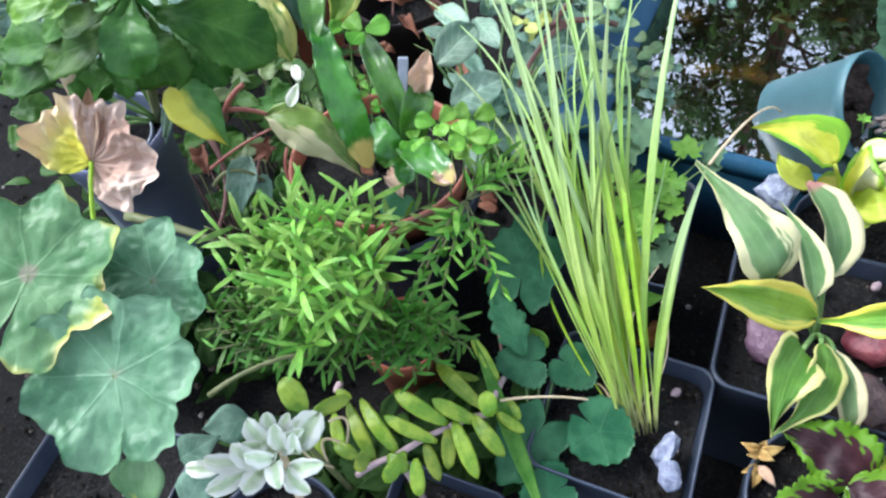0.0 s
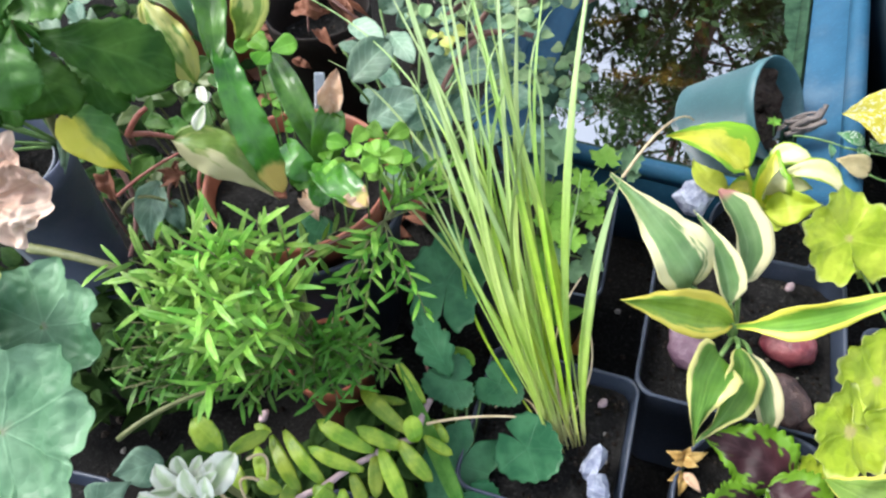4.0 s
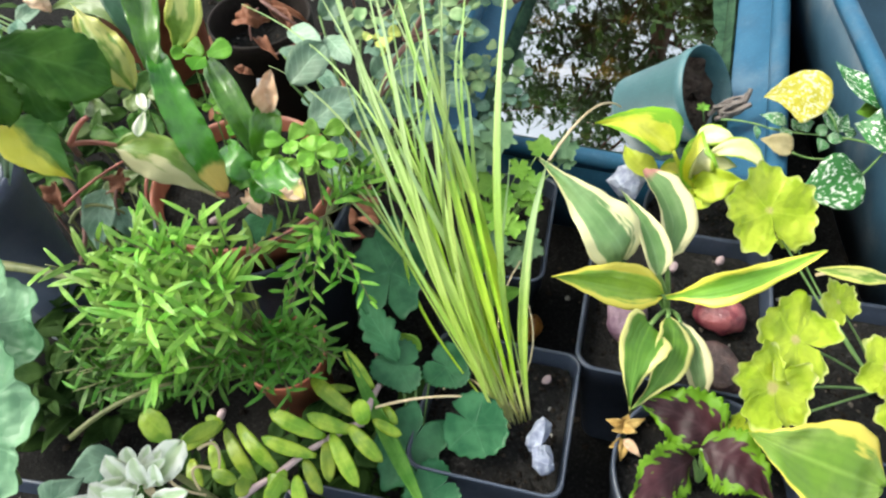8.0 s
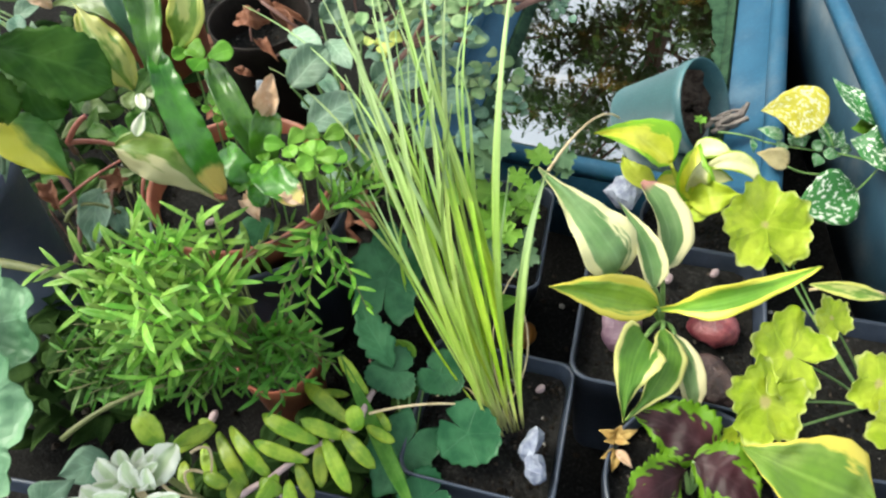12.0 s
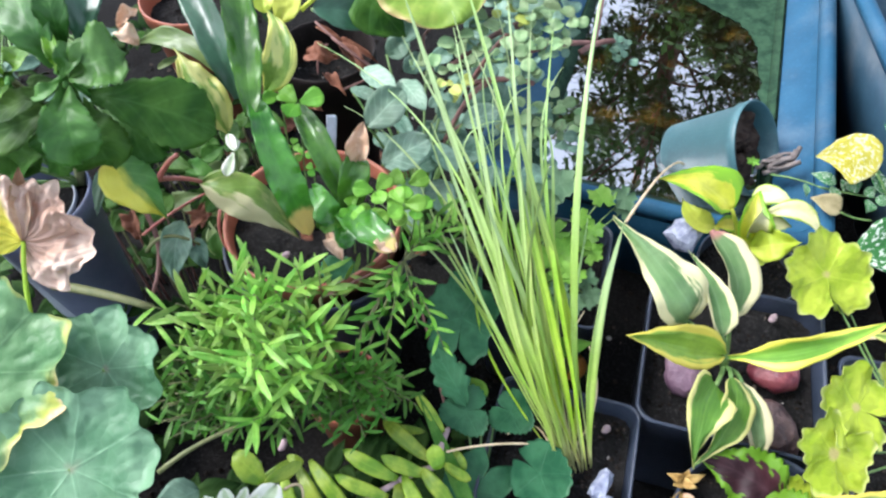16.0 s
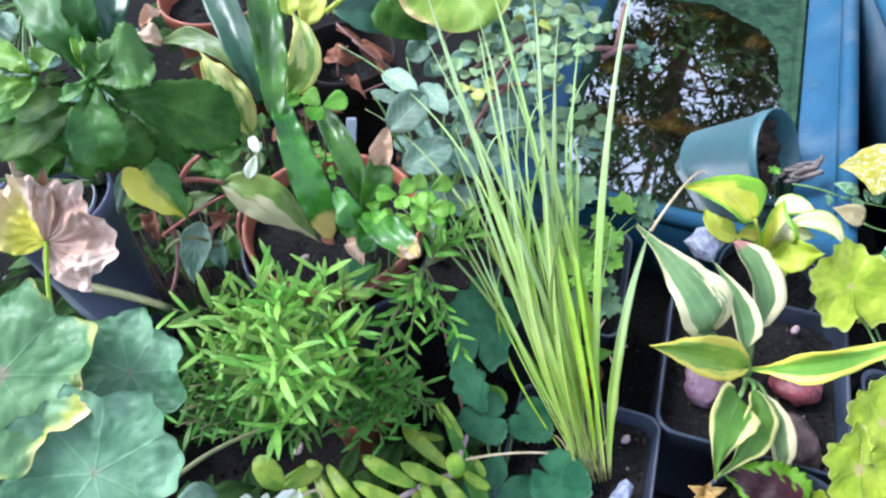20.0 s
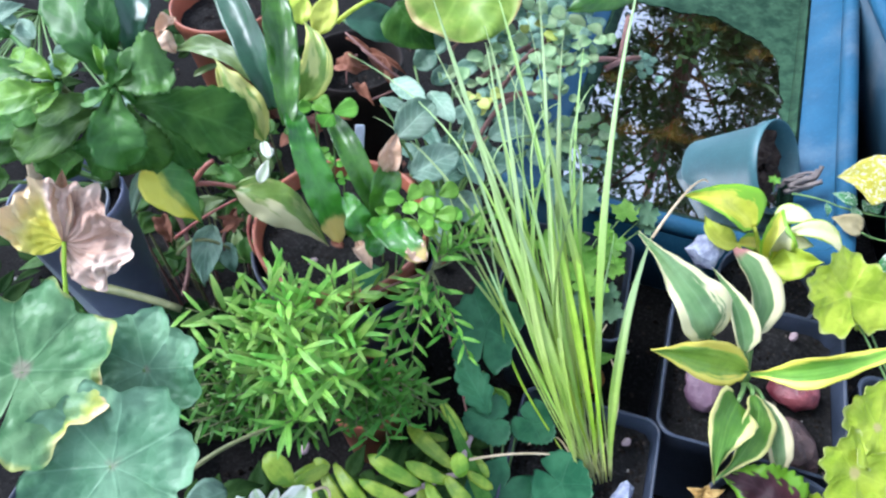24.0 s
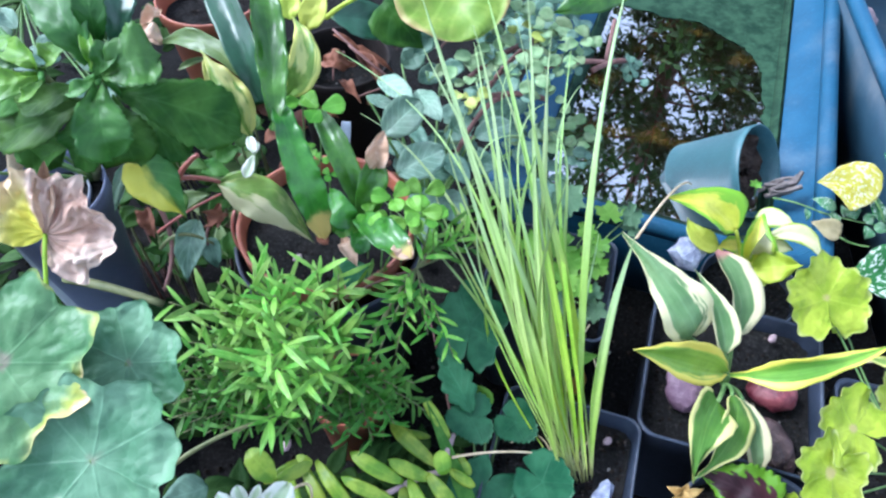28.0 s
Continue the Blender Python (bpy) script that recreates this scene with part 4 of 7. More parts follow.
def blade(mid, tip, width, mat=BLADE, twist=0.0):
    """One blade from the root of the clump through mid to its tip."""
    mid, tip = Vector(mid), Vector(tip)
    base = root + Vector(((mid.x - root.x) * 0.12 + random.uniform(-1, 1) * 0.0070, random.uniform(-1, 1) * 0.0045, 0))
    leaf(grass, mat, base, tip, width, name="blade", shape="blade", via=mid, cup=random.uniform(0.06, 0.30), face=(random.uniform(-0.5, 0.4), -0.6, 0.9), steps=24, cross=4, thick=0.0004, twist=twist + random.uniform(-40, 40), warp=0.25, sway=random.uniform(-0.045, 0.045))


for mid, tip, w, m in (
    ((0.1066, 0.2151, 0.1900), (0.1678, 0.3467, 0.2620), 0.0069, BLADE_PALE),
    ((0.1042, 0.1644, 0.1500), (0.1335, 0.2113, 0.1900), 0.0064, BLADE_PALE),
    ((0.0943, 0.1944, 0.1750), (0.0780, 0.2621, 0.2500), 0.0066, BLADE),
    ((0.0728, 0.1770, 0.1700), (0.0776, 0.2074, 0.2500), 0.0039, BLADE),
    ((0.0747, 0.1953, 0.1850), (0.0950, 0.3345, 0.2700), 0.0059, BLADE_PALE),
    ((0.0630, 0.2050, 0.1800), (0.0472, 0.3856, 0.2400), 0.0070, BLADE_PALE),
    ((0.0585, 0.1980, 0.1700), (0.0442, 0.2789, 0.2200), 0.0053, BLADE_PALE),
    ((0.0479, 0.2115, 0.1500), (0.0020, 0.2702, 0.1860), 0.0036, BLADE_PALE),
    ((0.0514, 0.2054, 0.1400), (0.0725, 0.2378, 0.1900), 0.0025, BLADE),
    ((0.0823, 0.2011, 0.1850), (0.0762, 0.3499, 0.2650), 0.0064, BLADE),
    ((0.0934, 0.2024, 0.1850), (0.1168, 0.3123, 0.2400), 0.0035, BLADE),
    ((0.0643, 0.1973, 0.1800), (0.0625, 0.3361, 0.2450), 0.0045, BLADE_PALE),
    ((0.0553, 0.2501, 0.1600), (0.0002, 0.3557, 0.1750), 0.0030, BLADE_PALE),
    ((0.0534, 0.2713, 0.1800), (0.0022, 0.4126, 0.1900), 0.0031, BLADE_PALE),
    ((0.0674, 0.2154, 0.1750), (0.0805, 0.2853, 0.2300), 0.0028, BLADE_PALE),
    ((0.0775, 0.2135, 0.1900), (0.1163, 0.3196, 0.2500), 0.0035, BLADE_PALE),
    ((0.0711, 0.2027, 0.1700), (0.0811, 0.2514, 0.2300), 0.0041, BLADE),
    ((0.0563, 0.1889, 0.1500), (0.0419, 0.2370, 0.1800), 0.0035, BLADE_PALE),
    ((0.0838, 0.1831, 0.1500), (0.0810, 0.2235, 0.2100), 0.0064, BLADE),
    ((0.0763, 0.1758, 0.1400), (0.0702, 0.2112, 0.1850), 0.0079, BLADE),
    ((0.0600, 0.2209, 0.1750), (0.0667, 0.3080, 0.2300), 0.0032, BLADE_PALE),
    ((0.0802, 0.1892, 0.1650), (0.0801, 0.2370, 0.2300), 0.0052, BLADE_PALE),
    ((0.0730, 0.1866, 0.1600), (0.0631, 0.2264, 0.2200), 0.0051, BLADE_PALE),
    ((0.0543, 0.2043, 0.1500), (0.0575, 0.2548, 0.1800), 0.0023, BLADE_PALE),
    ((0.0662, 0.2238, 0.1850), (0.0470, 0.3373, 0.2350), 0.0030, BLADE_PALE),
    ((0.0990, 0.1798, 0.1500), (0.1110, 0.2181, 0.1900), 0.0031, BLADE_PALE),
):
    blade(mid, tip, w * random.uniform(0.50, 0.92), m)
for mid, tip, w in (
    ((0.0614, 0.2288, 0.1900), (0.0593, 0.2887, 0.2250), 7), ((0.0793, 0.2288, 0.1950), (0.0790, 0.3009, 0.2450), 8), ((0.0851, 0.2196, 0.1950), (0.0961, 0.2922, 0.2450), 8), ((0.0703, 0.2425, 0.2050), (0.0942, 0.3043, 0.2400), 6), ((0.0531, 0.2387, 0.1800), (0.0429, 0.2907, 0.2050), 7), ((0.0754, 0.2335, 0.2000), (0.0954, 0.2761, 0.2350), 6), ((0.0611, 0.2411, 0.1900), (0.0783, 0.2747, 0.2150), 6), ((0.0943, 0.2217, 0.1900), (0.0927, 0.2542, 0.2350), 8), ((0.0472, 0.2311, 0.1650), (0.0268, 0.2745, 0.1900), 6), ((0.0691, 0.2512, 0.2050), (0.0650, 0.3290, 0.2400), 7), ((0.0888, 0.2427, 0.2050), (0.0894, 0.3262, 0.2550), 8), ((0.0424, 0.2232, 0.1550), (0.0335, 0.2468, 0.1700), 5), ((0.0754, 0.1984, 0.1750), (0.0682, 0.2660, 0.2250), 10), ((0.0982, 0.2286, 0.2000), (0.1097, 0.2811, 0.2400), 7),
):
    blade(mid, tip, w * 0.00026, BLADE_PALE)
for a, b, k in (((0.0809, 0.1274, 0.0920), (0.1112, 0.1794, 0.1200), 0.01), ((0.0891, 0.1256, 0.0920), (0.1170, 0.2018, 0.1200), -0.012), ((0.0757, 0.1318, 0.0920), (0.0532, 0.1470, 0.1000), 0.010)):
    stalk(grass, a, b, 0.0006, 0.004, DRY_STEM, "dry_stem", side=k, label="thin dry blade")
stalk(grass, (0.1330, 0.2102, 0.1900), (0.2076, 0.2737, 0.1500), 0.0008, 0.016, DRY_STEM, "dry_stem", label="dry drooping blade tip")

# ---- geranium ----
geranium = thing("geranium", (-0.185, 0.150, 0.09), "geranium with big round scalloped leaves, one dried", "geranium")
g_root = (-0.175, 0.165, 0.095)
for c, p, r, m, f, lobes, deep, gap in (
    ((-0.1284, 0.1290, 0.2220), (-0.1281, 0.1464, 0.2150), 0.0346, GERANIUM, (-0.1, -0.6, 1), 7, 0.12, 0.02),
    ((-0.1550, 0.1639, 0.2460), (-0.1465, 0.1802, 0.2550), 0.0364, GERANIUM_OLD, (0.1, -0.55, 1), 7, 0.20, 0.16),
    ((-0.1147, 0.1639, 0.2300), (-0.1083, 0.1782, 0.2320), 0.0256, GERANIUM, (-0.2, -0.5, 1), 7, 0.14, 0.10),
):
    fan(geranium, m, c, p, r, face=f, lobes=lobes, depth=deep, scallop=0.020, scallops=22, cup=0.10, ruffle=0.06, crumple=0.12, gap=gap, narrow=0.05, notch=0.16, rings_n=22, spokes=168)
    stalk(geranium, g_root, c, 0.0016, 0.02)
dry_leaf = fan(geranium, DRIED, (-0.1653, 0.2577, 0.2120), (-0.1431, 0.2543, 0.2500), 0.0325, name="dried_leaf", label="curled dried leaf, yellow and pinkish brown", face=(0.05, -0.75, 0.8), lobes=6, depth=0.12, scallop=0.03, scallops=20, cup=0.10, ruffle=0.10, notch=0.0, gap=2.5, wrinkle=0.045, crumple=0.26, rings_n=30, spokes=180)
leaf(geranium, BUFF_LEAF, (-0.1653, 0.2577, 0.2120), (-0.1594, 0.2847, 0.2350), 0.0096, name="dried_leaf", shape="lance", cup=0.7, face=(0.3, -0.7, 0.7), wave=0.1, steps=20, label="curled brown tip of the dried leaf")
stalk(geranium, g_root, (-0.1653, 0.2577, 0.2120), 0.0016, 0.02, CREAM_LEAF, name="stalk")

# ---- feathery needle plant ----
feather = thing("feathery_plant", (FERN[0], FERN[1], 0.082), "bushy feathery plant with bright green needle leaves", "foliage plant")


def sprig(parent, a, b, needles, size, mat, lift=0.01, start=0.35, width=0.16, side=0.0, splay=0.85):
    """A thin stem with slim leaves set round its outer part."""
    pts = arc(a, b, lift, 14, side)
    bm = bmesh.new()
    tube(bm, pts, [0.0007 - 0.00035 * i / 14 for i in range(15)], 4)
    stem = part("stem", bm, GROWN_STEM, parent)
    bm = bmesh.new()
    for k in range(needles):
        s = start + (1 - start) * (k + 0.5) / needles
        at = s * 14
        i = min(13, int(at))
        p = pts[i].lerp(pts[i + 1], at - i)
        d = (pts[i + 1] - pts[i]).normalized()
        x = d.orthogonal().normalized()
        y = d.cross(x)
        ang = k * 2.4 + random.uniform(-0.4, 0.4)
        out = (x * math.cos(ang) + y * math.sin(ang)) * splay + d * random.uniform(0.45, 0.9)
        out.z += 0.15
        n = size * random.uniform(0.75, 1.2) * (0.7 + 0.3 * math.sin(math.pi * (0.2 + 0.7 * s)))
        tip = p + out.normalized() * n
        leaf_mesh(bm, p, tip, n * width * random.uniform(0.8, 1.25), "needle", face=(random.uniform(-0.4, 0.4), -0.6 + random.uniform(-0.4, 0.4), 1), lift=random.uniform(0.0, 0.10), cup=0.16, steps=7, cross=4, thick=0.0002)
    part("foliage", bm, mat, stem)


heart = Vector((FERN[0] - 0.006, FERN[1], 0.088))
top_c = Vector((-0.0543, 0.1748, 0.2140))
ex = Vector((-0.0272, 0.1681, 0.2140)) - top_c
ey = Vector((-0.0507, 0.2085, 0.2140)) - top_c
# the bright crown of the clump
for k in range(31):
    a = k * 2.39996
    r = math.sqrt((k + 0.5) / 31) * random.uniform(0.88, 1.14)
    off = ex * (math.cos(a) * r) + ey * (math.sin(a) * r) + Vector((0, 0, 0.016 * (1 - r * r) - 0.008))
    sprig(feather, heart + off * 0.15 - Vector((0, 0, 0.006)), top_c + off * 0.92 + Vector((0, 0, random.uniform(-0.012, 0.008))), 8, random.uniform(0.0180, 0.0235), NEEDLE, 0.004, 0.80, 0.150, splay=random.uniform(0.9, 1.7))
# longer shoots towards the far and the outer side
for end, n in (((-0.1047, 0.2037, 0.2120), 5), ((-0.0931, 0.2020, 0.2120), 5), ((-0.0824, 0.2085, 0.2150), 6), ((-0.0824, 0.1949, 0.2100), 7), ((-0.0934, 0.1960, 0.2000), 8), ((-0.0690, 0.2016, 0.2180), 7), ((-0.0743, 0.1901, 0.2120), 8), ((-0.1023, 0.1947, 0.1900), 8), ((-0.0915, 0.1861, 0.1900), 9), ((-0.0813, 0.1839, 0.1950), 9), ((-0.0651, 0.2089, 0.2150), 6), ((-0.0596, 0.2191, 0.2100), 5), ((-0.0366, 0.2016, 0.2220), 7), ((-0.0268, 0.1960, 0.2220), 6), ((-0.0766, 0.1761, 0.1850), 8), ((-0.0610, 0.1903, 0.2160), 8)):
    sprig(feather, heart, end, n, 0.0200, NEEDLE, 0.012, 0.72, 0.15, splay=1.3)
# the skirt below it, its shade painted as darker leaves
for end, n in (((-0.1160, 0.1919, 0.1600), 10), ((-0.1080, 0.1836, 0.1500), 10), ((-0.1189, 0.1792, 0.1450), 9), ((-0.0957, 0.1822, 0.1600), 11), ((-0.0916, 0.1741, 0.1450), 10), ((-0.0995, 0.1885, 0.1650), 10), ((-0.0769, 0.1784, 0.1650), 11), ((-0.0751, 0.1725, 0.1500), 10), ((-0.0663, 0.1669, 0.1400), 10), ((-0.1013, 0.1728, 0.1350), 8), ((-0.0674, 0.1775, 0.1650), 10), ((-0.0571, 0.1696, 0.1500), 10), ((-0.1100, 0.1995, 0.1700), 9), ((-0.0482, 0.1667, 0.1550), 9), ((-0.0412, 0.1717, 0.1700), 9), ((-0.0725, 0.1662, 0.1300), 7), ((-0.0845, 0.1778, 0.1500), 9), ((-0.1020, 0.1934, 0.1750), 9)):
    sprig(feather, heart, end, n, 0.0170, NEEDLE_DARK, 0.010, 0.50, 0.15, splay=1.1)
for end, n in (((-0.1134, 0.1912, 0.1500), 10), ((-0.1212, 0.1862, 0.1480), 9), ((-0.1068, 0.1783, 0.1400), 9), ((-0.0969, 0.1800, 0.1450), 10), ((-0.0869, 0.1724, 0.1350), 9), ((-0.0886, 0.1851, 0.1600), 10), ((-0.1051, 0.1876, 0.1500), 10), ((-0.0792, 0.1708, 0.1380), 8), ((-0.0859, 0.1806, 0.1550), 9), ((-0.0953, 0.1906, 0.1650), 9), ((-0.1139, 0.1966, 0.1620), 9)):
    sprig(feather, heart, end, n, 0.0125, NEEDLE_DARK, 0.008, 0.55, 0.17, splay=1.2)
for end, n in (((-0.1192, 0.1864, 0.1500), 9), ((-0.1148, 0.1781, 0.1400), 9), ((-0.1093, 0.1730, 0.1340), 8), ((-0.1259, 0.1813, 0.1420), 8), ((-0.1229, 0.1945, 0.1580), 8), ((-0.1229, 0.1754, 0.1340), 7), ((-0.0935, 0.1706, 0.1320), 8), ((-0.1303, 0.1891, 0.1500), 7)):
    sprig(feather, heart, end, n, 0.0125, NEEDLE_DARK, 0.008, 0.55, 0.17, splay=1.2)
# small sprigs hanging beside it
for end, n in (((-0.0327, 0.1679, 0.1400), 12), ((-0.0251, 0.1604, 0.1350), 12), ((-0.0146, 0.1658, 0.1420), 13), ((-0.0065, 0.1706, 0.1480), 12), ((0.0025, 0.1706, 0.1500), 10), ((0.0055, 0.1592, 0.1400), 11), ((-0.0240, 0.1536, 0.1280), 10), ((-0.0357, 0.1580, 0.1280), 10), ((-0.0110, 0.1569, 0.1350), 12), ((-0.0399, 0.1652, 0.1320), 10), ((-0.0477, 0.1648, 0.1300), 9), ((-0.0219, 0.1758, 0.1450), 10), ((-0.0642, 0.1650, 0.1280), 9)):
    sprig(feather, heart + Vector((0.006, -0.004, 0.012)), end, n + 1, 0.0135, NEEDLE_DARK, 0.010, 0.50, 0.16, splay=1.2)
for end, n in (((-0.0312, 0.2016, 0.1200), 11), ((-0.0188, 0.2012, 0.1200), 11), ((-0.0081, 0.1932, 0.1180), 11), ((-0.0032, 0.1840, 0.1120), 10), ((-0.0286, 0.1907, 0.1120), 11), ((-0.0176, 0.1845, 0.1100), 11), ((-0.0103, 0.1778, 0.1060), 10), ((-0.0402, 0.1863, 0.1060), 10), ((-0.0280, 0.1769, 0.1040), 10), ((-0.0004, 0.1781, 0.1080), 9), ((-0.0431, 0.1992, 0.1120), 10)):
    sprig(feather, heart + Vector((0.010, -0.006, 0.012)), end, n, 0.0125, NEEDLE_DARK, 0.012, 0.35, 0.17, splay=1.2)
trail = Vector((0.0164, 0.2331, 0.1650))
spur = Vector((-0.0337, 0.2301, 0.1500))
for a, b, n, m in ((spur, (-0.0008, 0.2394, 0.1600), 9, NEEDLE), (trail, (0.0277, 0.1862, 0.1400), 13, NEEDLE), (trail, (-0.0166, 0.2043, 0.1450), 13, NEEDLE_DARK), (trail, (-0.0041, 0.1930, 0.1420), 12, NEEDLE), (trail, (0.0152, 0.1978, 0.1500), 11, NEEDLE_DARK), (trail, (-0.0163, 0.1918, 0.1400), 11, NEEDLE_DARK), (trail, (0.0350, 0.2437, 0.1700), 9, NEEDLE), (trail, (0.0530, 0.2514, 0.1650), 10, NEEDLE), (trail, (0.0511, 0.2692, 0.1650), 9, NEEDLE_DARK), (trail, (0.0327, 0.2631, 0.1700), 9, NEEDLE), (spur, (-0.0187, 0.2283, 0.1500), 6, NEEDLE), (trail, (0.0039, 0.2236, 0.1600), 8, NEEDLE), (trail, (0.0692, 0.2712, 0.1600), 9, NEEDLE), (trail, (0.0735, 0.2500, 0.1550), 9, NEEDLE_DARK)):
    sprig(feather, a, b, n, 0.0150, m, 0.003, 0.16, 0.19, splay=0.9)
stalk(feather, heart, trail, 0.0012, 0.004, GROWN_STEM)
stalk(feather, heart, spur, 0.0012, 0.004, GROWN_STEM)
stalk(feather, spur, trail, 0.0006, 0.002, WOODY)

# ---- young leafy plant in the terracotta pot ----
young = thing("leafy_plant", (-0.03, 0.30, 0.12), "young leafy plant with glossy strap leaves, some browned", "foliage plant")
y_root = (-0.0165, 0.2867, 0.1280)
for m, a, b, w, mid, how in (
    (STRAP, (-0.0435, 0.2972, 0.2420), (-0.0309, 0.2510, 0.1820), 0.0172, (-0.0382, 0.2645, 0.2260), dict(cup=0.20, wave=0.045, waves=7.0, ripple=0.02, face=(0.3, -0.6, 0.9))),
    (STRAP_CLEAN, (-0.0461, 0.2853, 0.2400), (-0.0419, 0.3506, 0.2850), 0.0172, (-0.0427, 0.3168, 0.2620), dict(cup=0.26, wave=0.045, waves=6.0, ripple=0.02, face=(0.2, -0.7, 0.8))),
    (STRAP_DARK, (-0.0546, 0.3326, 0.2150), (-0.0746, 0.4096, 0.2550), 0.0197, (-0.0615, 0.3579, 0.2450), dict(cup=0.25, wave=0.08, waves=2, face=(-0.3, -0.7, 0.8))),
    (OLIVE_LEAF, (-0.0634, 0.3593, 0.2120), (-0.1127, 0.4033, 0.2150), 0.0129, (-0.0832, 0.3829, 0.2220), dict(cup=0.25, wave=0.14, waves=2, face=(0, -0.6, 0.9))),
    (OLIVE_LEAF, (-0.0888, 0.3933, 0.2050), (-0.1045, 0.3862, 0.2050), 0.0043, (-0.0959, 0.3873, 0.2080), dict(cup=0.3, face=(0, -0.6, 0.9))),
    (STRAP_CLEAN, (-0.0076, 0.2627, 0.1780), (-0.0245, 0.3180, 0.2150), 0.0143, (-0.0144, 0.2794, 0.2080), dict(cup=0.26, wave=0.06, face=(0.1, -0.7, 0.8))),
    (STRAP, (-0.0124, 0.2561, 0.1900), (0.0095, 0.2106, 0.2060), 0.0164, (-0.0023, 0.2294, 0.2060), dict(cup=0.18, wave=0.08, face=(0.1, -0.6, 0.9))),
    (STRAP_CLEAN, (-0.0095, 0.2588, 0.1780), (0.0030, 0.2760, 0.2120), 0.0161, (-0.0035, 0.2633, 0.2020), dict(cup=0.22, wave=0.05, face=(0.2, -0.7, 0.8))),
    (STRAP_CLEAN, (-0.0097, 0.2588, 0.1760), (-0.0254, 0.2769, 0.1900), 0.0161, (-0.0202, 0.2577, 0.1920), dict(cup=0.2, wave=0.06, face=(-0.2, -0.6, 0.9))),
    (STRAP_CLEAN, (-0.0113, 0.2588, 0.1800), (-0.0127, 0.2386, 0.1800), 0.0112, (-0.0127, 0.2447, 0.1840), dict(cup=0.2, face=(0, -0.6, 0.9))),
    (NEEDLE_DARK, (-0.0072, 0.2601, 0.1800), (-0.0254, 0.2539, 0.1820), 0.0107, (-0.0175, 0.2539, 0.1860), dict(cup=0.2, face=(0, -0.6, 0.9))),
):
    leaf(young, m, a, b, w, via=mid, shape="strap", steps=64, cross=12, warp=0.13, pucker=0.02, ribs=11, **how)
for a, b, w, m in (((0.0000, 0.2710, 0.2080), (0.0088, 0.2801, 0.2280), 0.0121, BUFF_LEAF), ((0.0039, 0.2206, 0.2060), (0.0102, 0.2113, 0.2040), 0.0102, BUFF_LEAF), ((-0.0220, 0.2587, 0.1700), (-0.0166, 0.2393, 0.1680), 0.0089, BUFF_LEAF), ((-0.0350, 0.2556, 0.1800), (-0.0302, 0.2500, 0.1780), 0.0063, BROWN_LEAF), ((-0.1129, 0.4005, 0.2140), (-0.1230, 0.4106, 0.2220), 0.0122, BUFF_LEAF), ((-0.1230, 0.4106, 0.2220), (-0.1097, 0.4203, 0.2260), 0.0087, BUFF_LEAF)):
    leaf(young, m, a, b, w, name="dried_leaf", label="buff curled dried leaf tip", shape="lance", lift=0.12, cup=0.45, wave=0.16, waves=2.2, steps=26, cross=10, warp=0.34)
for a, b, w in (((-0.0157, 0.2483, 0.1600), (-0.0243, 0.2334, 0.1550), 0.0181), ((-0.0291, 0.2485, 0.1580), (-0.0174, 0.2393, 0.1560), 0.0131)):
    leaf(young, BLUE_GREEN, a, b, w, shape="ovate", lift=0.08, cup=0.15)
stalk(young, y_root, (-0.0093, 0.2601, 0.1780), 0.0022, 0.003)
stalk(young, (-0.0413, 0.3170, 0.1250), (-0.0456, 0.3174, 0.2220), 0.0028, 0.004)

# small clover among the strap leaves
clover = thing("clover", (-0.0070, 0.3105, 0.1300), "small bright green clover growing in a pot", "clover")
for c, r in (((-0.0228, 0.3039, 0.2280), 0.0125), ((-0.0316, 0.3203, 0.2220), 0.009), ((0.0076, 0.2531, 0.2040), 0.0105), ((0.0126, 0.2371, 0.2020), 0.0100), ((0.0250, 0.2569, 0.2000), 0.0110), ((0.0004, 0.2352, 0.2020), 0.0095), ((0.0199, 0.2384, 0.2060), 0.0105), ((0.0264, 0.2410, 0.1980), 0.0085), ((-0.0052, 0.2502, 0.1960), 0.0085), ((-0.0277, 0.3141, 0.1800), 0.0055), ((-0.0231, 0.3043, 0.1760), 0.0055), ((-0.0328, 0.3237, 0.1800), 0.0055)):
    c = Vector(c)
    for k in range(3):
        a = k * 2.094 + c.x * 90
        d = Vector((math.cos(a), math.sin(a) * 0.9, 0.1))
        leaf(clover, CLOVER, c + d * r * 0.1, c + d * r * 1.15, r * 0.92, name="leaflet", shape="obovate", lift=0.05, cup=0.15, steps=12, cross=6)
    stalk(clover, c - Vector((0.004, -0.006, 0.045)), c, 0.0006, 0.002)

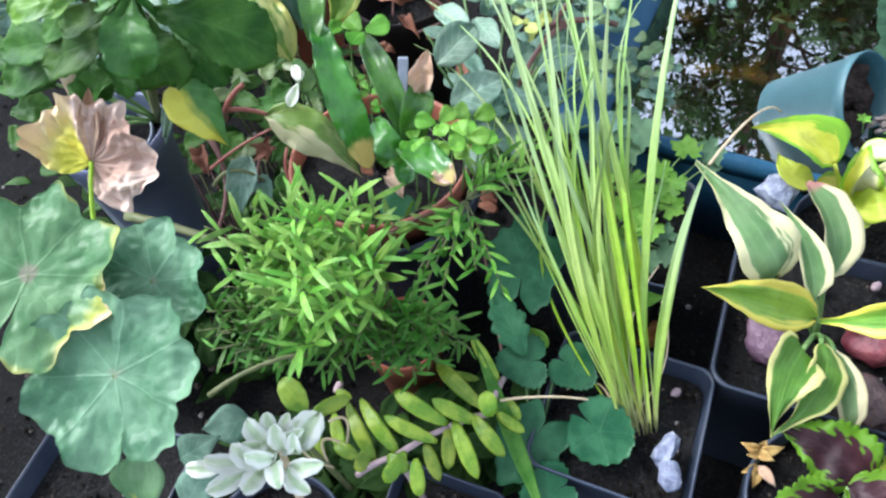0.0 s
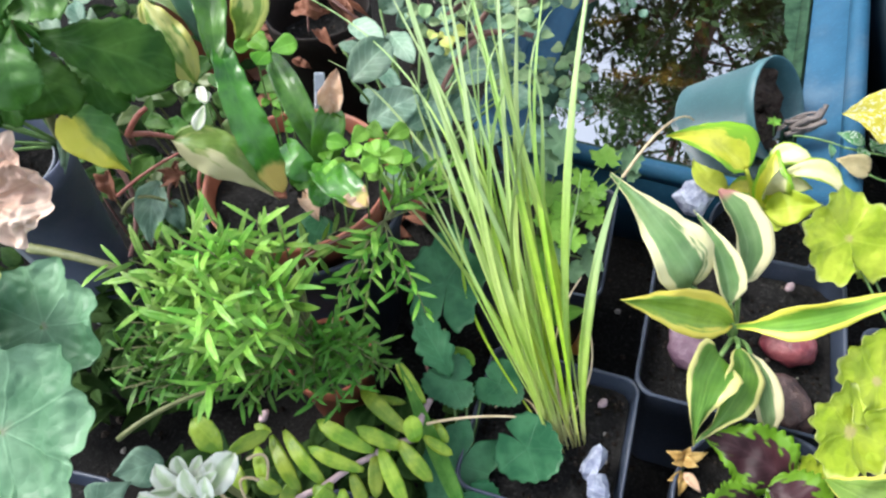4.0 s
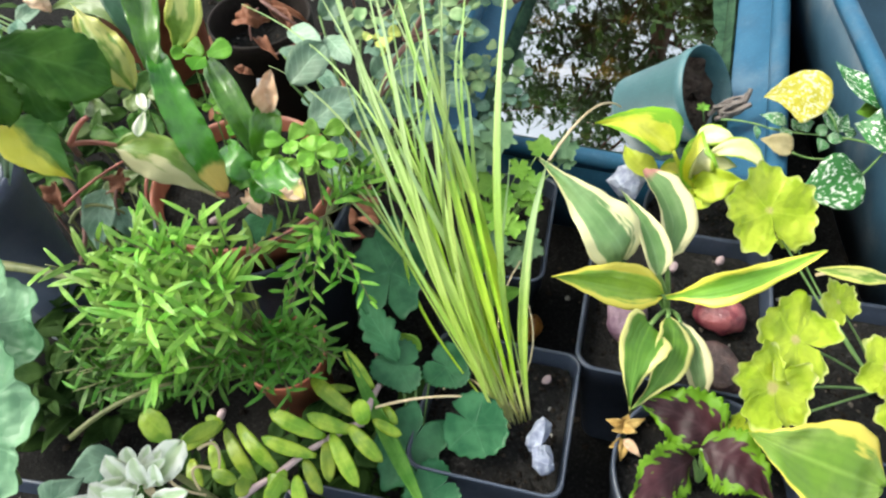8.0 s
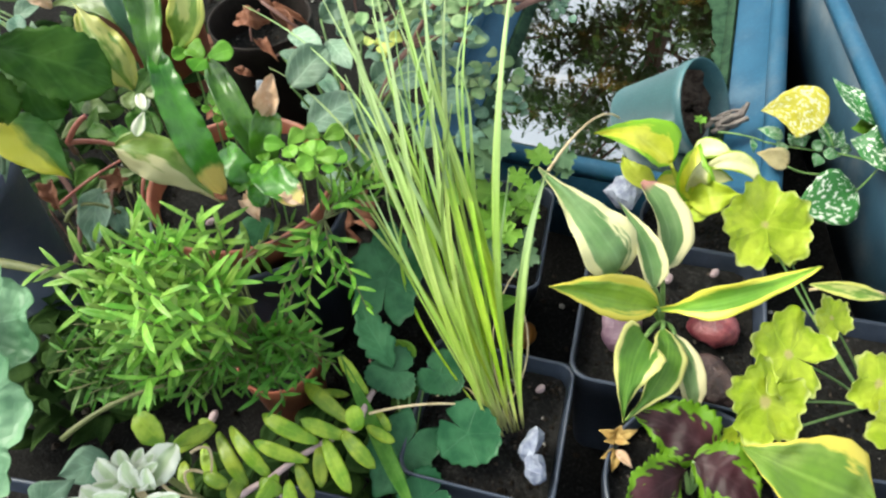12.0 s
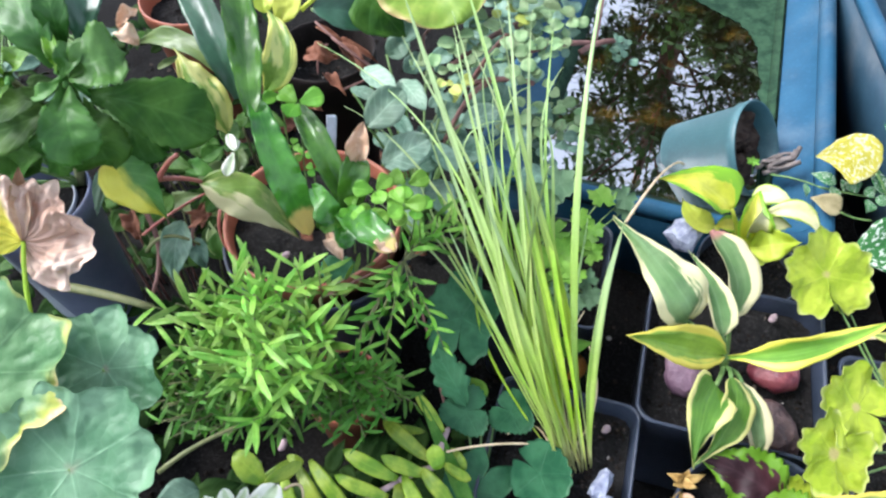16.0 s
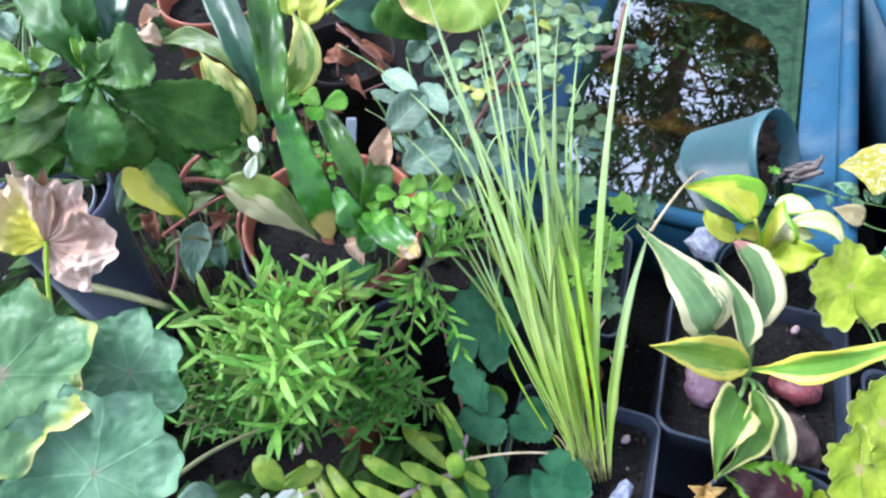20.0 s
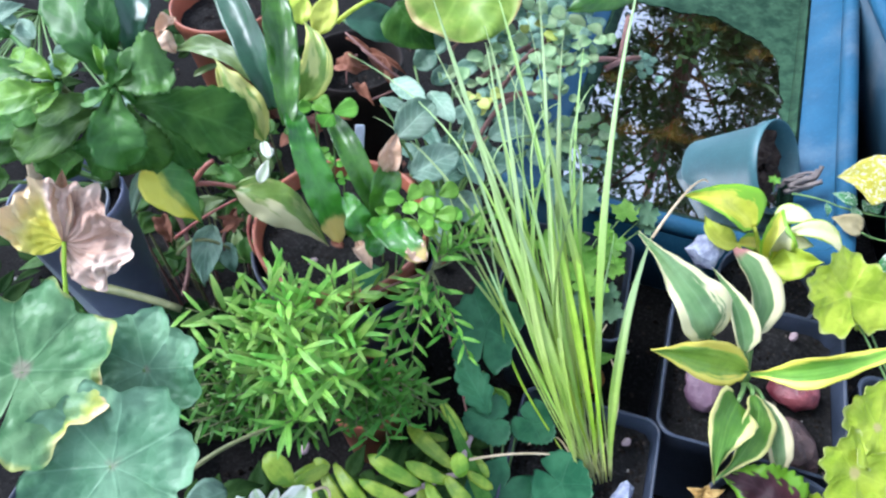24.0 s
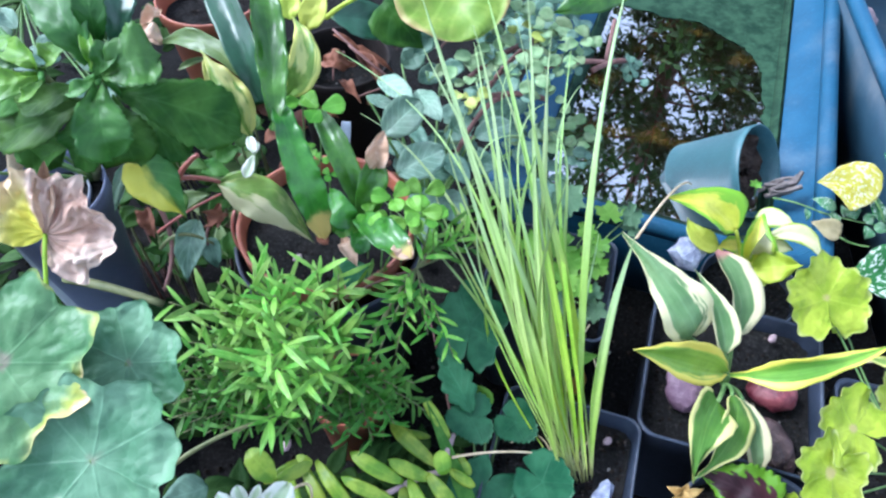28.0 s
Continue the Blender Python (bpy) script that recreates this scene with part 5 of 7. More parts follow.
# ---- variegated plant with pink stalks ----
pink = thing("variegated_plant", (-0.1267, 0.3376, 0.0900), "variegated plant with pink stalks and cream blotched leaves", "foliage plant")
p_node = (-0.1081, 0.3036, 0.1920)
for m, a, b, w, mid, how in (
    (HALF_CREAM, (-0.0871, 0.3011, 0.1860), (-0.0394, 0.2754, 0.1500), 0.0263, (-0.0602, 0.2872, 0.1780), dict(cup=-0.10, face=(0.1, -0.6, 0.9), wave=0.06, label="leaf half cream and half olive green")),
    (YELLOWED, (-0.1194, 0.2855, 0.2280), (-0.1017, 0.2685, 0.1960), 0.0257, (-0.1104, 0.2744, 0.2180), dict(cup=0.14, face=(0.1, -0.6, 0.9), wave=0.05, label="green leaf turning yellow")),
    (VARIEGATED, (-0.0620, 0.2975, 0.2220), (-0.0792, 0.3339, 0.2500), 0.0226, (-0.0692, 0.3071, 0.2460), dict(cup=-0.08, face=(0, -0.6, 0.9), wave=0.07)),
    (VARIEGATED, (-0.0397, 0.3250, 0.2220), (-0.0300, 0.3624, 0.2500), 0.0182, (-0.0258, 0.3286, 0.2460), dict(cup=0.12, face=(0.2, -0.7, 0.8), wave=0.06)),
    (LIME_PLAIN, (-0.0305, 0.3569, 0.2500), (-0.0296, 0.3814, 0.2620), 0.0137, (-0.0304, 0.3659, 0.2580), dict(cup=0.12, face=(0.1, -0.7, 0.8))),
    (LIME_PLAIN, (-0.0237, 0.3506, 0.2480), (-0.0103, 0.3677, 0.2620), 0.0154, (-0.0162, 0.3549, 0.2580), dict(cup=0.12, face=(0.1, -0.7, 0.8))),
    (PALE_LEAF, (-0.1083, 0.3081, 0.1500), (-0.1199, 0.2789, 0.1280), 0.0184, (-0.1155, 0.2921, 0.1420), dict(cup=0.30, face=(0.2, -0.7, 0.8), wave=0.08)),
    (PALE_LEAF, (-0.1326, 0.3079, 0.2050), (-0.1460, 0.2964, 0.1800), 0.0072, (-0.1382, 0.2979, 0.1960), dict(cup=0.3, face=(0, -0.7, 0.8))),
    (GREY_LEAF, (-0.1050, 0.3006, 0.1400), (-0.1011, 0.2860, 0.1280), 0.0129, (-0.1019, 0.2900, 0.1380), dict(cup=0.2, face=(0, -0.7, 0.8))),
):
    leaf(pink, m, a, b, w, via=mid, shape="ovate", steps=30, cross=12, warp=0.16, pucker=0.012, **how)
for a, b, w in (((-0.0968, 0.2929, 0.1650), (-0.0851, 0.2906, 0.1700), 0.0101), ((-0.0953, 0.2923, 0.1600), (-0.0898, 0.3016, 0.1680), 0.0089), ((-0.1392, 0.3233, 0.1500), (-0.1366, 0.3074, 0.1400), 0.0108)):
    leaf(pink, BROWN_LEAF, a, b, w, name="dried_leaf", shape="ovate", lift=0.2, cup=0.5, wave=0.2, steps=18, warp=0.4)
for a, b, r, l, k, m in ((p_node, (-0.0857, 0.3017, 0.1860), 0.0016, 0.002, 0, PINK_STEM), (p_node, (-0.0933, 0.3067, 0.2050), 0.0019, 0.002, 0, PINK_STEM), ((-0.1319, 0.3029, 0.1500), (-0.0900, 0.3128, 0.1650), 0.0010, 0.002, 0, PINK_STEM), ((-0.1436, 0.3398, 0.1600), (-0.1361, 0.2813, 0.1200), 0.0020, 0.0, -0.012, WOODY), ((-0.1330, 0.2983, 0.1400), (-0.1005, 0.2950, 0.1400), 0.0013, 0.012, 0, GROWN_STEM), ((-0.1198, 0.2862, 0.2240), (-0.1418, 0.2924, 0.1900), 0.0018, 0.002, 0, PALE_LEAF), ((-0.0965, 0.2962, 0.1600), (-0.1023, 0.2894, 0.1300), 0.0010, 0.0, 0.006, WOODY), ((-0.0873, 0.3209, 0.1400), (-0.0878, 0.2994, 0.1250), 0.0012, 0.0, 0.003, PINK_STEM), ((-0.1252, 0.3453, 0.1500), (-0.1081, 0.3036, 0.1920), 0.0022, 0.0, 0, WOODY), ((-0.1976, 0.3034, 0.1200), (-0.1382, 0.2742, 0.1150), 0.0034, 0.003, 0, GROWN_STEM), ((-0.0108, 0.3638, 0.2440), (0.0266, 0.3572, 0.2620), 0.0016, 0.004, 0, LIME_PLAIN)):
    stalk(pink, a, b, r, l, m, side=k)
for a, b, w in (((-0.1048, 0.3567, 0.1500), (-0.0849, 0.3418, 0.1500), 0.0127), ((-0.0973, 0.3706, 0.1400), (-0.0805, 0.3732, 0.1450), 0.0142), ((-0.1214, 0.3526, 0.1300), (-0.1374, 0.3387, 0.1200), 0.0155), ((-0.0961, 0.3197, 0.1200), (-0.0934, 0.3024, 0.1100), 0.0129), ((-0.1179, 0.3650, 0.1500), (-0.0994, 0.3502, 0.1500), 0.0113)):
    leaf(pink, KALANCHOE, a, b, w, shape="ovate", lift=0.08, cup=0.2, wave=0.05)

# ---- dark scalloped plant ----
kal = thing("scalloped_plant", (-0.1990, 0.4260, 0.0900), "dark green plant with broad glossy scalloped leaves", "foliage plant")
k_top = Vector((-0.1151, 0.2792, 0.2840))
k_low = (-0.1796, 0.3774, 0.1300)
shoot = Vector((-0.1428, 0.2937, 0.2780))
for heart_at, a, b, w, m, mid, f, c in (
    (k_top, (-0.1155, 0.2747, 0.2820), (-0.1149, 0.2482, 0.2640), 0.0230, KALANCHOE_NEW, (-0.1140, 0.2526, 0.2800), (0.25, -0.6, 0.9), 0.16),
    (k_top, (-0.1109, 0.2732, 0.2880), (-0.0858, 0.2699, 0.2960), 0.0272, KALANCHOE_NEW, (-0.0965, 0.2672, 0.2980), (0.1, -0.6, 0.9), 0.14),
    (k_top, (-0.1122, 0.2854, 0.2680), (-0.0621, 0.2738, 0.2440), 0.0315, KALANCHOE, (-0.0851, 0.2767, 0.2620), (0.1, -0.6, 0.9), 0.08),
    (k_top, (-0.1178, 0.2827, 0.2880), (-0.1317, 0.3193, 0.3120), 0.0232, KALANCHOE_NEW, (-0.1218, 0.2905, 0.3060), (-0.2, -0.7, 0.8), 0.16),
    (k_top, (-0.1145, 0.2875, 0.2900), (-0.1096, 0.2965, 0.3200), 0.0133, KALANCHOE_NEW, (-0.1100, 0.2866, 0.3080), (0.1, -0.7, 0.8), 0.20),
    (k_top, (-0.1128, 0.3050, 0.2800), (-0.1046, 0.3387, 0.3000), 0.0158, STRAP_DARK, (-0.1052, 0.3116, 0.2960), (0.2, -0.7, 0.8), 0.14),
    (shoot, (-0.1427, 0.2903, 0.2800), (-0.1749, 0.2902, 0.2760), 0.0160, KALANCHOE_LIME, (-0.1548, 0.2808, 0.2840), (-0.1, -0.6, 0.9), 0.16),
    (shoot, (-0.1430, 0.2919, 0.2820), (-0.1577, 0.3094, 0.2840), 0.0116, KALANCHOE_LIME, (-0.1477, 0.2950, 0.2880), (-0.2, -0.6, 0.9), 0.30),
    (shoot, (-0.1574, 0.3176, 0.2680), (-0.1969, 0.3331, 0.2620), 0.0149, KALANCHOE_NEW, (-0.1738, 0.3203, 0.2700), (-0.1, -0.6, 0.9), 0.14),
    (shoot, (-0.1416, 0.2942, 0.2800), (-0.1374, 0.3112, 0.2820), 0.0107, KALANCHOE_LIME, (-0.1368, 0.2953, 0.2860), (0.1, -0.6, 0.9), 0.22),
    (shoot, (-0.1390, 0.2804, 0.2840), (-0.1478, 0.2709, 0.2820), 0.0064, KALANCHOE_LIME, (-0.1407, 0.2682, 0.2880), (0, -0.6, 0.9), 0.2),
    (shoot, (-0.1562, 0.3147, 0.2700), (-0.1755, 0.3362, 0.2680), 0.0126, KALANCHOE_LIME, (-0.1633, 0.3216, 0.2740), (0, -0.6, 0.9), 0.2),
    (k_top, (-0.1262, 0.2844, 0.2760), (-0.1602, 0.2935, 0.2620), 0.0151, KALANCHOE, (-0.1412, 0.2836, 0.2720), (-0.1, -0.6, 0.9), 0.16),
    (k_top, (-0.1312, 0.2932, 0.2600), (-0.1846, 0.3043, 0.2380), 0.0265, KALANCHOE, (-0.1550, 0.2912, 0.2540), (-0.1, -0.6, 0.9), 0.10),
    (k_top, (-0.1197, 0.2909, 0.2620), (-0.1132, 0.2685, 0.2380), 0.0278, KALANCHOE, (-0.1151, 0.2723, 0.2560), (0.2, -0.6, 0.9), 0.10),
    (k_top, (-0.1300, 0.2939, 0.2560), (-0.1451, 0.2805, 0.2320), 0.0228, KALANCHOE, (-0.1344, 0.2798, 0.2500), (0, -0.6, 0.9), 0.10),
    (k_top, (-0.1663, 0.3159, 0.2400), (-0.2228, 0.3418, 0.2260), 0.0243, KALANCHOE, (-0.1910, 0.3249, 0.2380), (-0.1, -0.6, 0.9), 0.10),
    (k_top, (-0.1806, 0.3233, 0.2220), (-0.2366, 0.3419, 0.2050), 0.0246, KALANCHOE, (-0.2038, 0.3268, 0.2200), (-0.1, -0.6, 0.9), 0.10),
    (k_top, (-0.1559, 0.3134, 0.2220), (-0.1841, 0.3168, 0.2050), 0.0177, KALANCHOE, (-0.1677, 0.3095, 0.2180), (-0.1, -0.6, 0.9), 0.10),
    (k_top, (-0.1153, 0.3090, 0.2460), (-0.0920, 0.2867, 0.2260), 0.0208, KALANCHOE, (-0.1014, 0.2870, 0.2420), (0.1, -0.6, 0.9), 0.10),
    (k_top, (-0.1148, 0.2728, 0.2920), (-0.1164, 0.2897, 0.3000), 0.0059, KALANCHOE_LIME, (-0.1130, 0.2752, 0.3000), (0, -0.7, 0.8), 0.30),
    (k_top, (-0.1135, 0.2720, 0.2900), (-0.1055, 0.2807, 0.2980), 0.0108, KALANCHOE_NEW, (-0.1074, 0.2720, 0.2980), (0.1, -0.7, 0.8), 0.30),
    (k_top, (-0.1152, 0.2722, 0.2880), (-0.1260, 0.2674, 0.2860), 0.0073, KALANCHOE_NEW, (-0.1196, 0.2642, 0.2900), (0, -0.6, 0.9), 0.2),
    (shoot, (-0.1514, 0.3128, 0.2620), (-0.1807, 0.3119, 0.2500), 0.0154, KALANCHOE, (-0.1635, 0.3045, 0.2600), (-0.1, -0.6, 0.9), 0.12),
    (shoot, (-0.1831, 0.3652, 0.2620), (-0.2120, 0.3821, 0.2620), 0.0154, KALANCHOE_NEW, (-0.1929, 0.3657, 0.2680), (-0.1, -0.6, 0.9), 0.12),
):
    leaf(kal, m, a, b, w, shape="obovate", via=mid, cup=c, face=f, wave=0.05, waves=2.2, teeth=0.075, tooth=12, steps=88, cross=12, warp=0.14, pucker=0.018, ribs=6)
    stalk(kal, heart_at, a, 0.0018, 0.001, KALANCHOE_NEW)
stalk(kal, shoot - Vector((0, -0.02, 0.05)), shoot, 0.0022, 0.001, GROWN_STEM)
stalk(kal, k_top - Vector((0, -0.02, 0.06)), shoot - Vector((0, -0.02, 0.05)), 0.0024, 0.001, GROWN_STEM)
for a, b, w in (((-0.2539, 0.3601, 0.1500), (-0.2705, 0.3586, 0.1500), 0.018), ((-0.2475, 0.3476, 0.1800), (-0.2210, 0.3464, 0.1800), 0.020), ((-0.2068, 0.3403, 0.2000), (-0.2316, 0.3444, 0.2100), 0.026), ((-0.1874, 0.3308, 0.2200), (-0.1635, 0.3084, 0.2100), 0.026), ((-0.2247, 0.3602, 0.2000), (-0.2742, 0.3892, 0.2000), 0.03), ((-0.1642, 0.3451, 0.2000), (-0.1452, 0.3475, 0.1900), 0.024)):
    leaf(kal, KALANCHOE, a, b, w, shape="obovate", lift=0.08, cup=0.15, face=(0, -0.5, 1), teeth=0.05, tooth=8, steps=50, cross=10, wave=0.03)
    stalk(kal, k_low, a, 0.0014, 0.003)
for k in range(26):
    c = Vector((-0.1507, 0.4031, 0.0300)) + Vector((random.uniform(-0.05, 0.055), random.uniform(-0.035, 0.06), random.uniform(-0.02, 0.035)))
    a = random.random() * 6.28
    leaf(kal, KALANCHOE if k % 3 else OLIVE_LEAF, c, c + Vector((math.cos(a), math.sin(a), random.uniform(-0.1, 0.5))) * random.uniform(0.016, 0.032), random.uniform(0.008, 0.017), shape="ovate", lift=0.08, cup=0.15, wave=0.04)
    stalk(kal, Vector((c.x * 0.8 - 0.03, c.y * 0.8 + 0.06, GROUND)), c, 0.0011, 0.004, WOODY if k % 2 else GROWN_STEM)
for k in range(22):
    c = Vector((-0.1272, 0.4641, 0.0600)) + Vector((random.uniform(-0.06, 0.05), random.uniform(-0.03, 0.05), random.uniform(-0.03, 0.03)))
    a = random.random() * 6.28
    leaf(kal, KALANCHOE if k % 4 else OLIVE_LEAF, c, c + Vector((math.cos(a), math.sin(a), random.uniform(-0.1, 0.4))) * random.uniform(0.02, 0.036), random.uniform(0.010, 0.020), shape="ovate", lift=0.08, cup=0.12, wave=0.04)
    stalk(kal, Vector((c.x * 0.9 - 0.01, c.y + 0.02, GROUND)), c, 0.0011, 0.004, GROWN_STEM)
stalk(kal, (-0.1931, 0.3974, 0.1000), k_top, 0.0035, 0.004, GROWN_STEM)

# ---- pale oval leaved plant by the water ----
oval = thing("pale_leaf_plant", (0.035, 0.345, 0.06), "low plant with pale grey green oval leaves", "foliage plant")
for a, b, w, m in (
    ((0.0144, 0.3285, 0.1800), (0.0406, 0.3415, 0.1920), 0.0237, PALE_LEAF), ((0.0190, 0.3138, 0.1600), (0.0510, 0.3175, 0.1700), 0.0239, PALE_LEAF),
    ((0.0219, 0.3939, 0.1720), (0.0375, 0.3554, 0.1800), 0.0157, PALE_LEAF), ((0.0111, 0.3912, 0.1600), (0.0305, 0.3641, 0.1660), 0.0093, GREY_LEAF),
    ((0.0332, 0.3542, 0.1650), (0.0406, 0.3240, 0.1680), 0.0110, GREY_LEAF), ((0.0437, 0.3706, 0.1760), (0.0515, 0.3333, 0.1800), 0.0153, PALE_LEAF),
    ((0.0796, 0.3469, 0.1500), (0.1053, 0.3475, 0.1560), 0.0172, PALE_LEAF), ((0.0484, 0.3094, 0.1400), (0.0548, 0.2795, 0.1400), 0.0204, GREY_LEAF),
    ((0.0249, 0.2928, 0.1400), (0.0318, 0.2700, 0.1380), 0.0143, PALE_LEAF), ((0.0264, 0.3070, 0.1450), (0.0401, 0.2921, 0.1460), 0.0160, GREY_LEAF),
    ((0.0188, 0.3456, 0.1550), (0.0285, 0.3315, 0.1560), 0.0113, GREY_LEAF), ((0.0721, 0.4220, 0.1500), (0.0515, 0.4078, 0.1540), 0.0167, GREY_LEAF),
    ((0.0440, 0.4351, 0.1500), (0.0624, 0.4385, 0.1550), 0.0191, GREY_LEAF), ((0.0679, 0.3670, 0.1400), (0.0827, 0.3734, 0.1450), 0.0180, GREY_LEAF),
    ((0.0735, 0.3387, 0.1350), (0.0903, 0.3265, 0.1380), 0.0172, GREY_LEAF), ((0.0848, 0.3189, 0.1300), (0.0971, 0.3055, 0.1300), 0.0155, GREY_LEAF),
    ((0.0592, 0.3476, 0.1350), (0.0680, 0.3178, 0.1350), 0.0155, GREY_LEAF), ((0.1078, 0.3428, 0.1350), (0.1239, 0.3278, 0.1350), 0.0199, GREY_LEAF),
    ((0.0933, 0.3832, 0.1400), (0.1147, 0.3826, 0.1420), 0.0168, GREY_LEAF), ((0.0433, 0.3314, 0.1320), (0.0605, 0.3359, 0.1350), 0.0142, GREY_LEAF),
    ((0.1294, 0.3554, 0.1300), (0.1501, 0.3608, 0.1350), 0.0208, GREY_LEAF), ((0.1314, 0.3183, 0.1200), (0.1108, 0.3063, 0.1200), 0.0198, GREY_LEAF),
):
    leaf(oval, m, a, b, w, shape="ellipse", lift=0.06, cup=0.14, steps=22, cross=8, warp=0.14)
    stalk(oval, (0.045, 0.335, 0.07), a, 0.0012, 0.01)

# ---- round padded succulent over the water ----
succulent = thing("round_leaf_succulent", (0.11, 0.42, 0.10), "sprawling succulent with round grey green pads over the water", "succulent")
for c, r, m in (
    ((0.1320, 0.4125, 0.2000), 22, PAD), ((0.1332, 0.3944, 0.2000), 20, PAD), ((0.1399, 0.3975, 0.2050), 18, PAD), ((0.1256, 0.4189, 0.2000), 18, PAD), ((0.1316, 0.3862, 0.1950), 18, PAD_LIME), ((0.1308, 0.4055, 0.1920), 16, PAD_LIME),
    ((0.1496, 0.3933, 0.1920), 20, PAD), ((0.1562, 0.3842, 0.1880), 19, PAD), ((0.1492, 0.3833, 0.1860), 18, PAD), ((0.1668, 0.3937, 0.1900), 20, PAD), ((0.1688, 0.3856, 0.1860), 17, PAD), ((0.1585, 0.3725, 0.1820), 18, PAD),
    ((0.0776, 0.3820, 0.1900), 20, PAD), ((0.0920, 0.3843, 0.1920), 20, PAD), ((0.0676, 0.3727, 0.1860), 18, PAD), ((0.0787, 0.3638, 0.1840), 19, PAD), ((0.0676, 0.3533, 0.1820), 15, PAD_LIME), ((0.0751, 0.3460, 0.1800), 16, PAD_LIME), ((0.0843, 0.3520, 0.1820), 17, PAD_LIME),
    ((0.0618, 0.3810, 0.1820), 17, PAD), ((0.0622, 0.3653, 0.1780), 16, PAD), ((0.1109, 0.3883, 0.1940), 20, PAD), ((0.1169, 0.3721, 0.1900), 18, PAD), ((0.1281, 0.3772, 0.1900), 19, PAD), ((0.1382, 0.3880, 0.1900), 17, PAD), ((0.1252, 0.3663, 0.1860), 19, PAD), ((0.1090, 0.3655, 0.1860), 20, PAD), ((0.1036, 0.3777, 0.1880), 20, PAD),
    ((0.1153, 0.3523, 0.1820), 19, PAD), ((0.1271, 0.3557, 0.1820), 18, PAD), ((0.1409, 0.3737, 0.1840), 17, PAD), ((0.1521, 0.3720, 0.1820), 18, PAD), ((0.1474, 0.3980, 0.1900), 17, PAD), ((0.0985, 0.3766, 0.1840), 18, PAD), ((0.0923, 0.3720, 0.1800), 16, PAD), ((0.1319, 0.3532, 0.1760), 16, PAD), ((0.1085, 0.4066, 0.1900), 18, PAD),
    ((0.2066, 0.3876, 0.1650), 17, GREY_LEAF), ((0.2070, 0.3780, 0.1600), 16, GREY_LEAF), ((0.2043, 0.3853, 0.1580), 13, GREY_LEAF), ((0.2162, 0.3902, 0.1580), 13, GREY_LEAF),
    ((0.1412, 0.3483, 0.1350), 18, PAD), ((0.1546, 0.3570, 0.1350), 18, PAD), ((0.1632, 0.3605, 0.1380), 17, PAD), ((0.1661, 0.3467, 0.1320), 18, PAD), ((0.1558, 0.3709, 0.1400), 17, PAD), ((0.1364, 0.3438, 0.1300), 18, PAD), ((0.1565, 0.3376, 0.1280), 18, GREY_LEAF), ((0.1705, 0.3555, 0.1300), 16, PAD), ((0.1163, 0.3599, 0.1400), 20, PAD), ((0.1260, 0.3516, 0.1380), 18, PAD), ((0.1390, 0.3597, 0.1400), 18, PAD), ((0.1264, 0.3665, 0.1420), 18, PAD), ((0.1454, 0.3488, 0.1260), 16, GREY_LEAF), ((0.1307, 0.3486, 0.1200), 18, GREY_LEAF), ((0.1540, 0.3497, 0.1280), 17, PAD), ((0.1111, 0.3568, 0.1340), 18, GREY_LEAF), ((0.1628, 0.3384, 0.1220), 17, GREY_LEAF), ((0.1379, 0.3386, 0.1160), 18, GREY_LEAF), ((0.1178, 0.3532, 0.1250), 18, GREY_LEAF),
):
    c = Vector(c)
    r *= 0.000295
    for k in range(3):
        a = random.random() * 6.28
        d = Vector((math.cos(a), math.sin(a), random.uniform(-0.2, 0.4))).normalized()
        q = c if k == 0 else c + Vector((random.uniform(-1, 1), random.uniform(-1, 1), random.uniform(-0.9, -0.3))) * 0.009
        s = r * (1.0 if k == 0 else random.uniform(0.7, 0.95))
        leaf(succulent, m if k < 2 else GREY_LEAF, q - d * s, q + d * s, s * 1.7, name="pad", shape="obovate" if k else "round", lift=0.05, cup=0.22, thick=0.0015, face=(random.uniform(-0.4, 0.4), random.uniform(-0.9, -0.2), 1), steps=12, cross=6)
for k in range(90):
    c = TUB @ Vector((-0.286 - 0.055 * random.random(), 0.0 + 0.36 * random.random(), RIM * random.uniform(0.35, 1.0)))
    a = random.random() * 6.28
    d = Vector((math.cos(a), math.sin(a), random.uniform(-0.3, 0.3))).normalized()
    r = random.uniform(0.008, 0.013)
    leaf(succulent, GREY_LEAF, c - d * r, c + d * r, r * random.uniform(1.1, 1.7), name="pad", shape="ellipse", lift=0.05, cup=0.18, face=(random.uniform(-0.6, 0.3), random.uniform(-0.9, -0.2), 0.8), steps=12, cross=6)
for k in range(46):
    c = TUB @ Vector((-0.272 + random.uniform(-0.03, 0.035), 0.02 + 0.30 * random.random(), RIM + random.uniform(0.004, 0.04)))
    a = random.random() * 6.28
    d = Vector((math.cos(a), math.sin(a), random.uniform(-0.2, 0.4))).normalized()
    r = random.uniform(0.009, 0.0125)
    leaf(succulent, GREY_LEAF if k % 3 else PAD, c - d * r, c + d * r, r * 1.75, name="pad", shape="round", lift=0.05, cup=0.2, thick=0.0014, face=(random.uniform(-0.5, 0.5), random.uniform(-0.9, 0.0), 1), steps=10, cross=6)
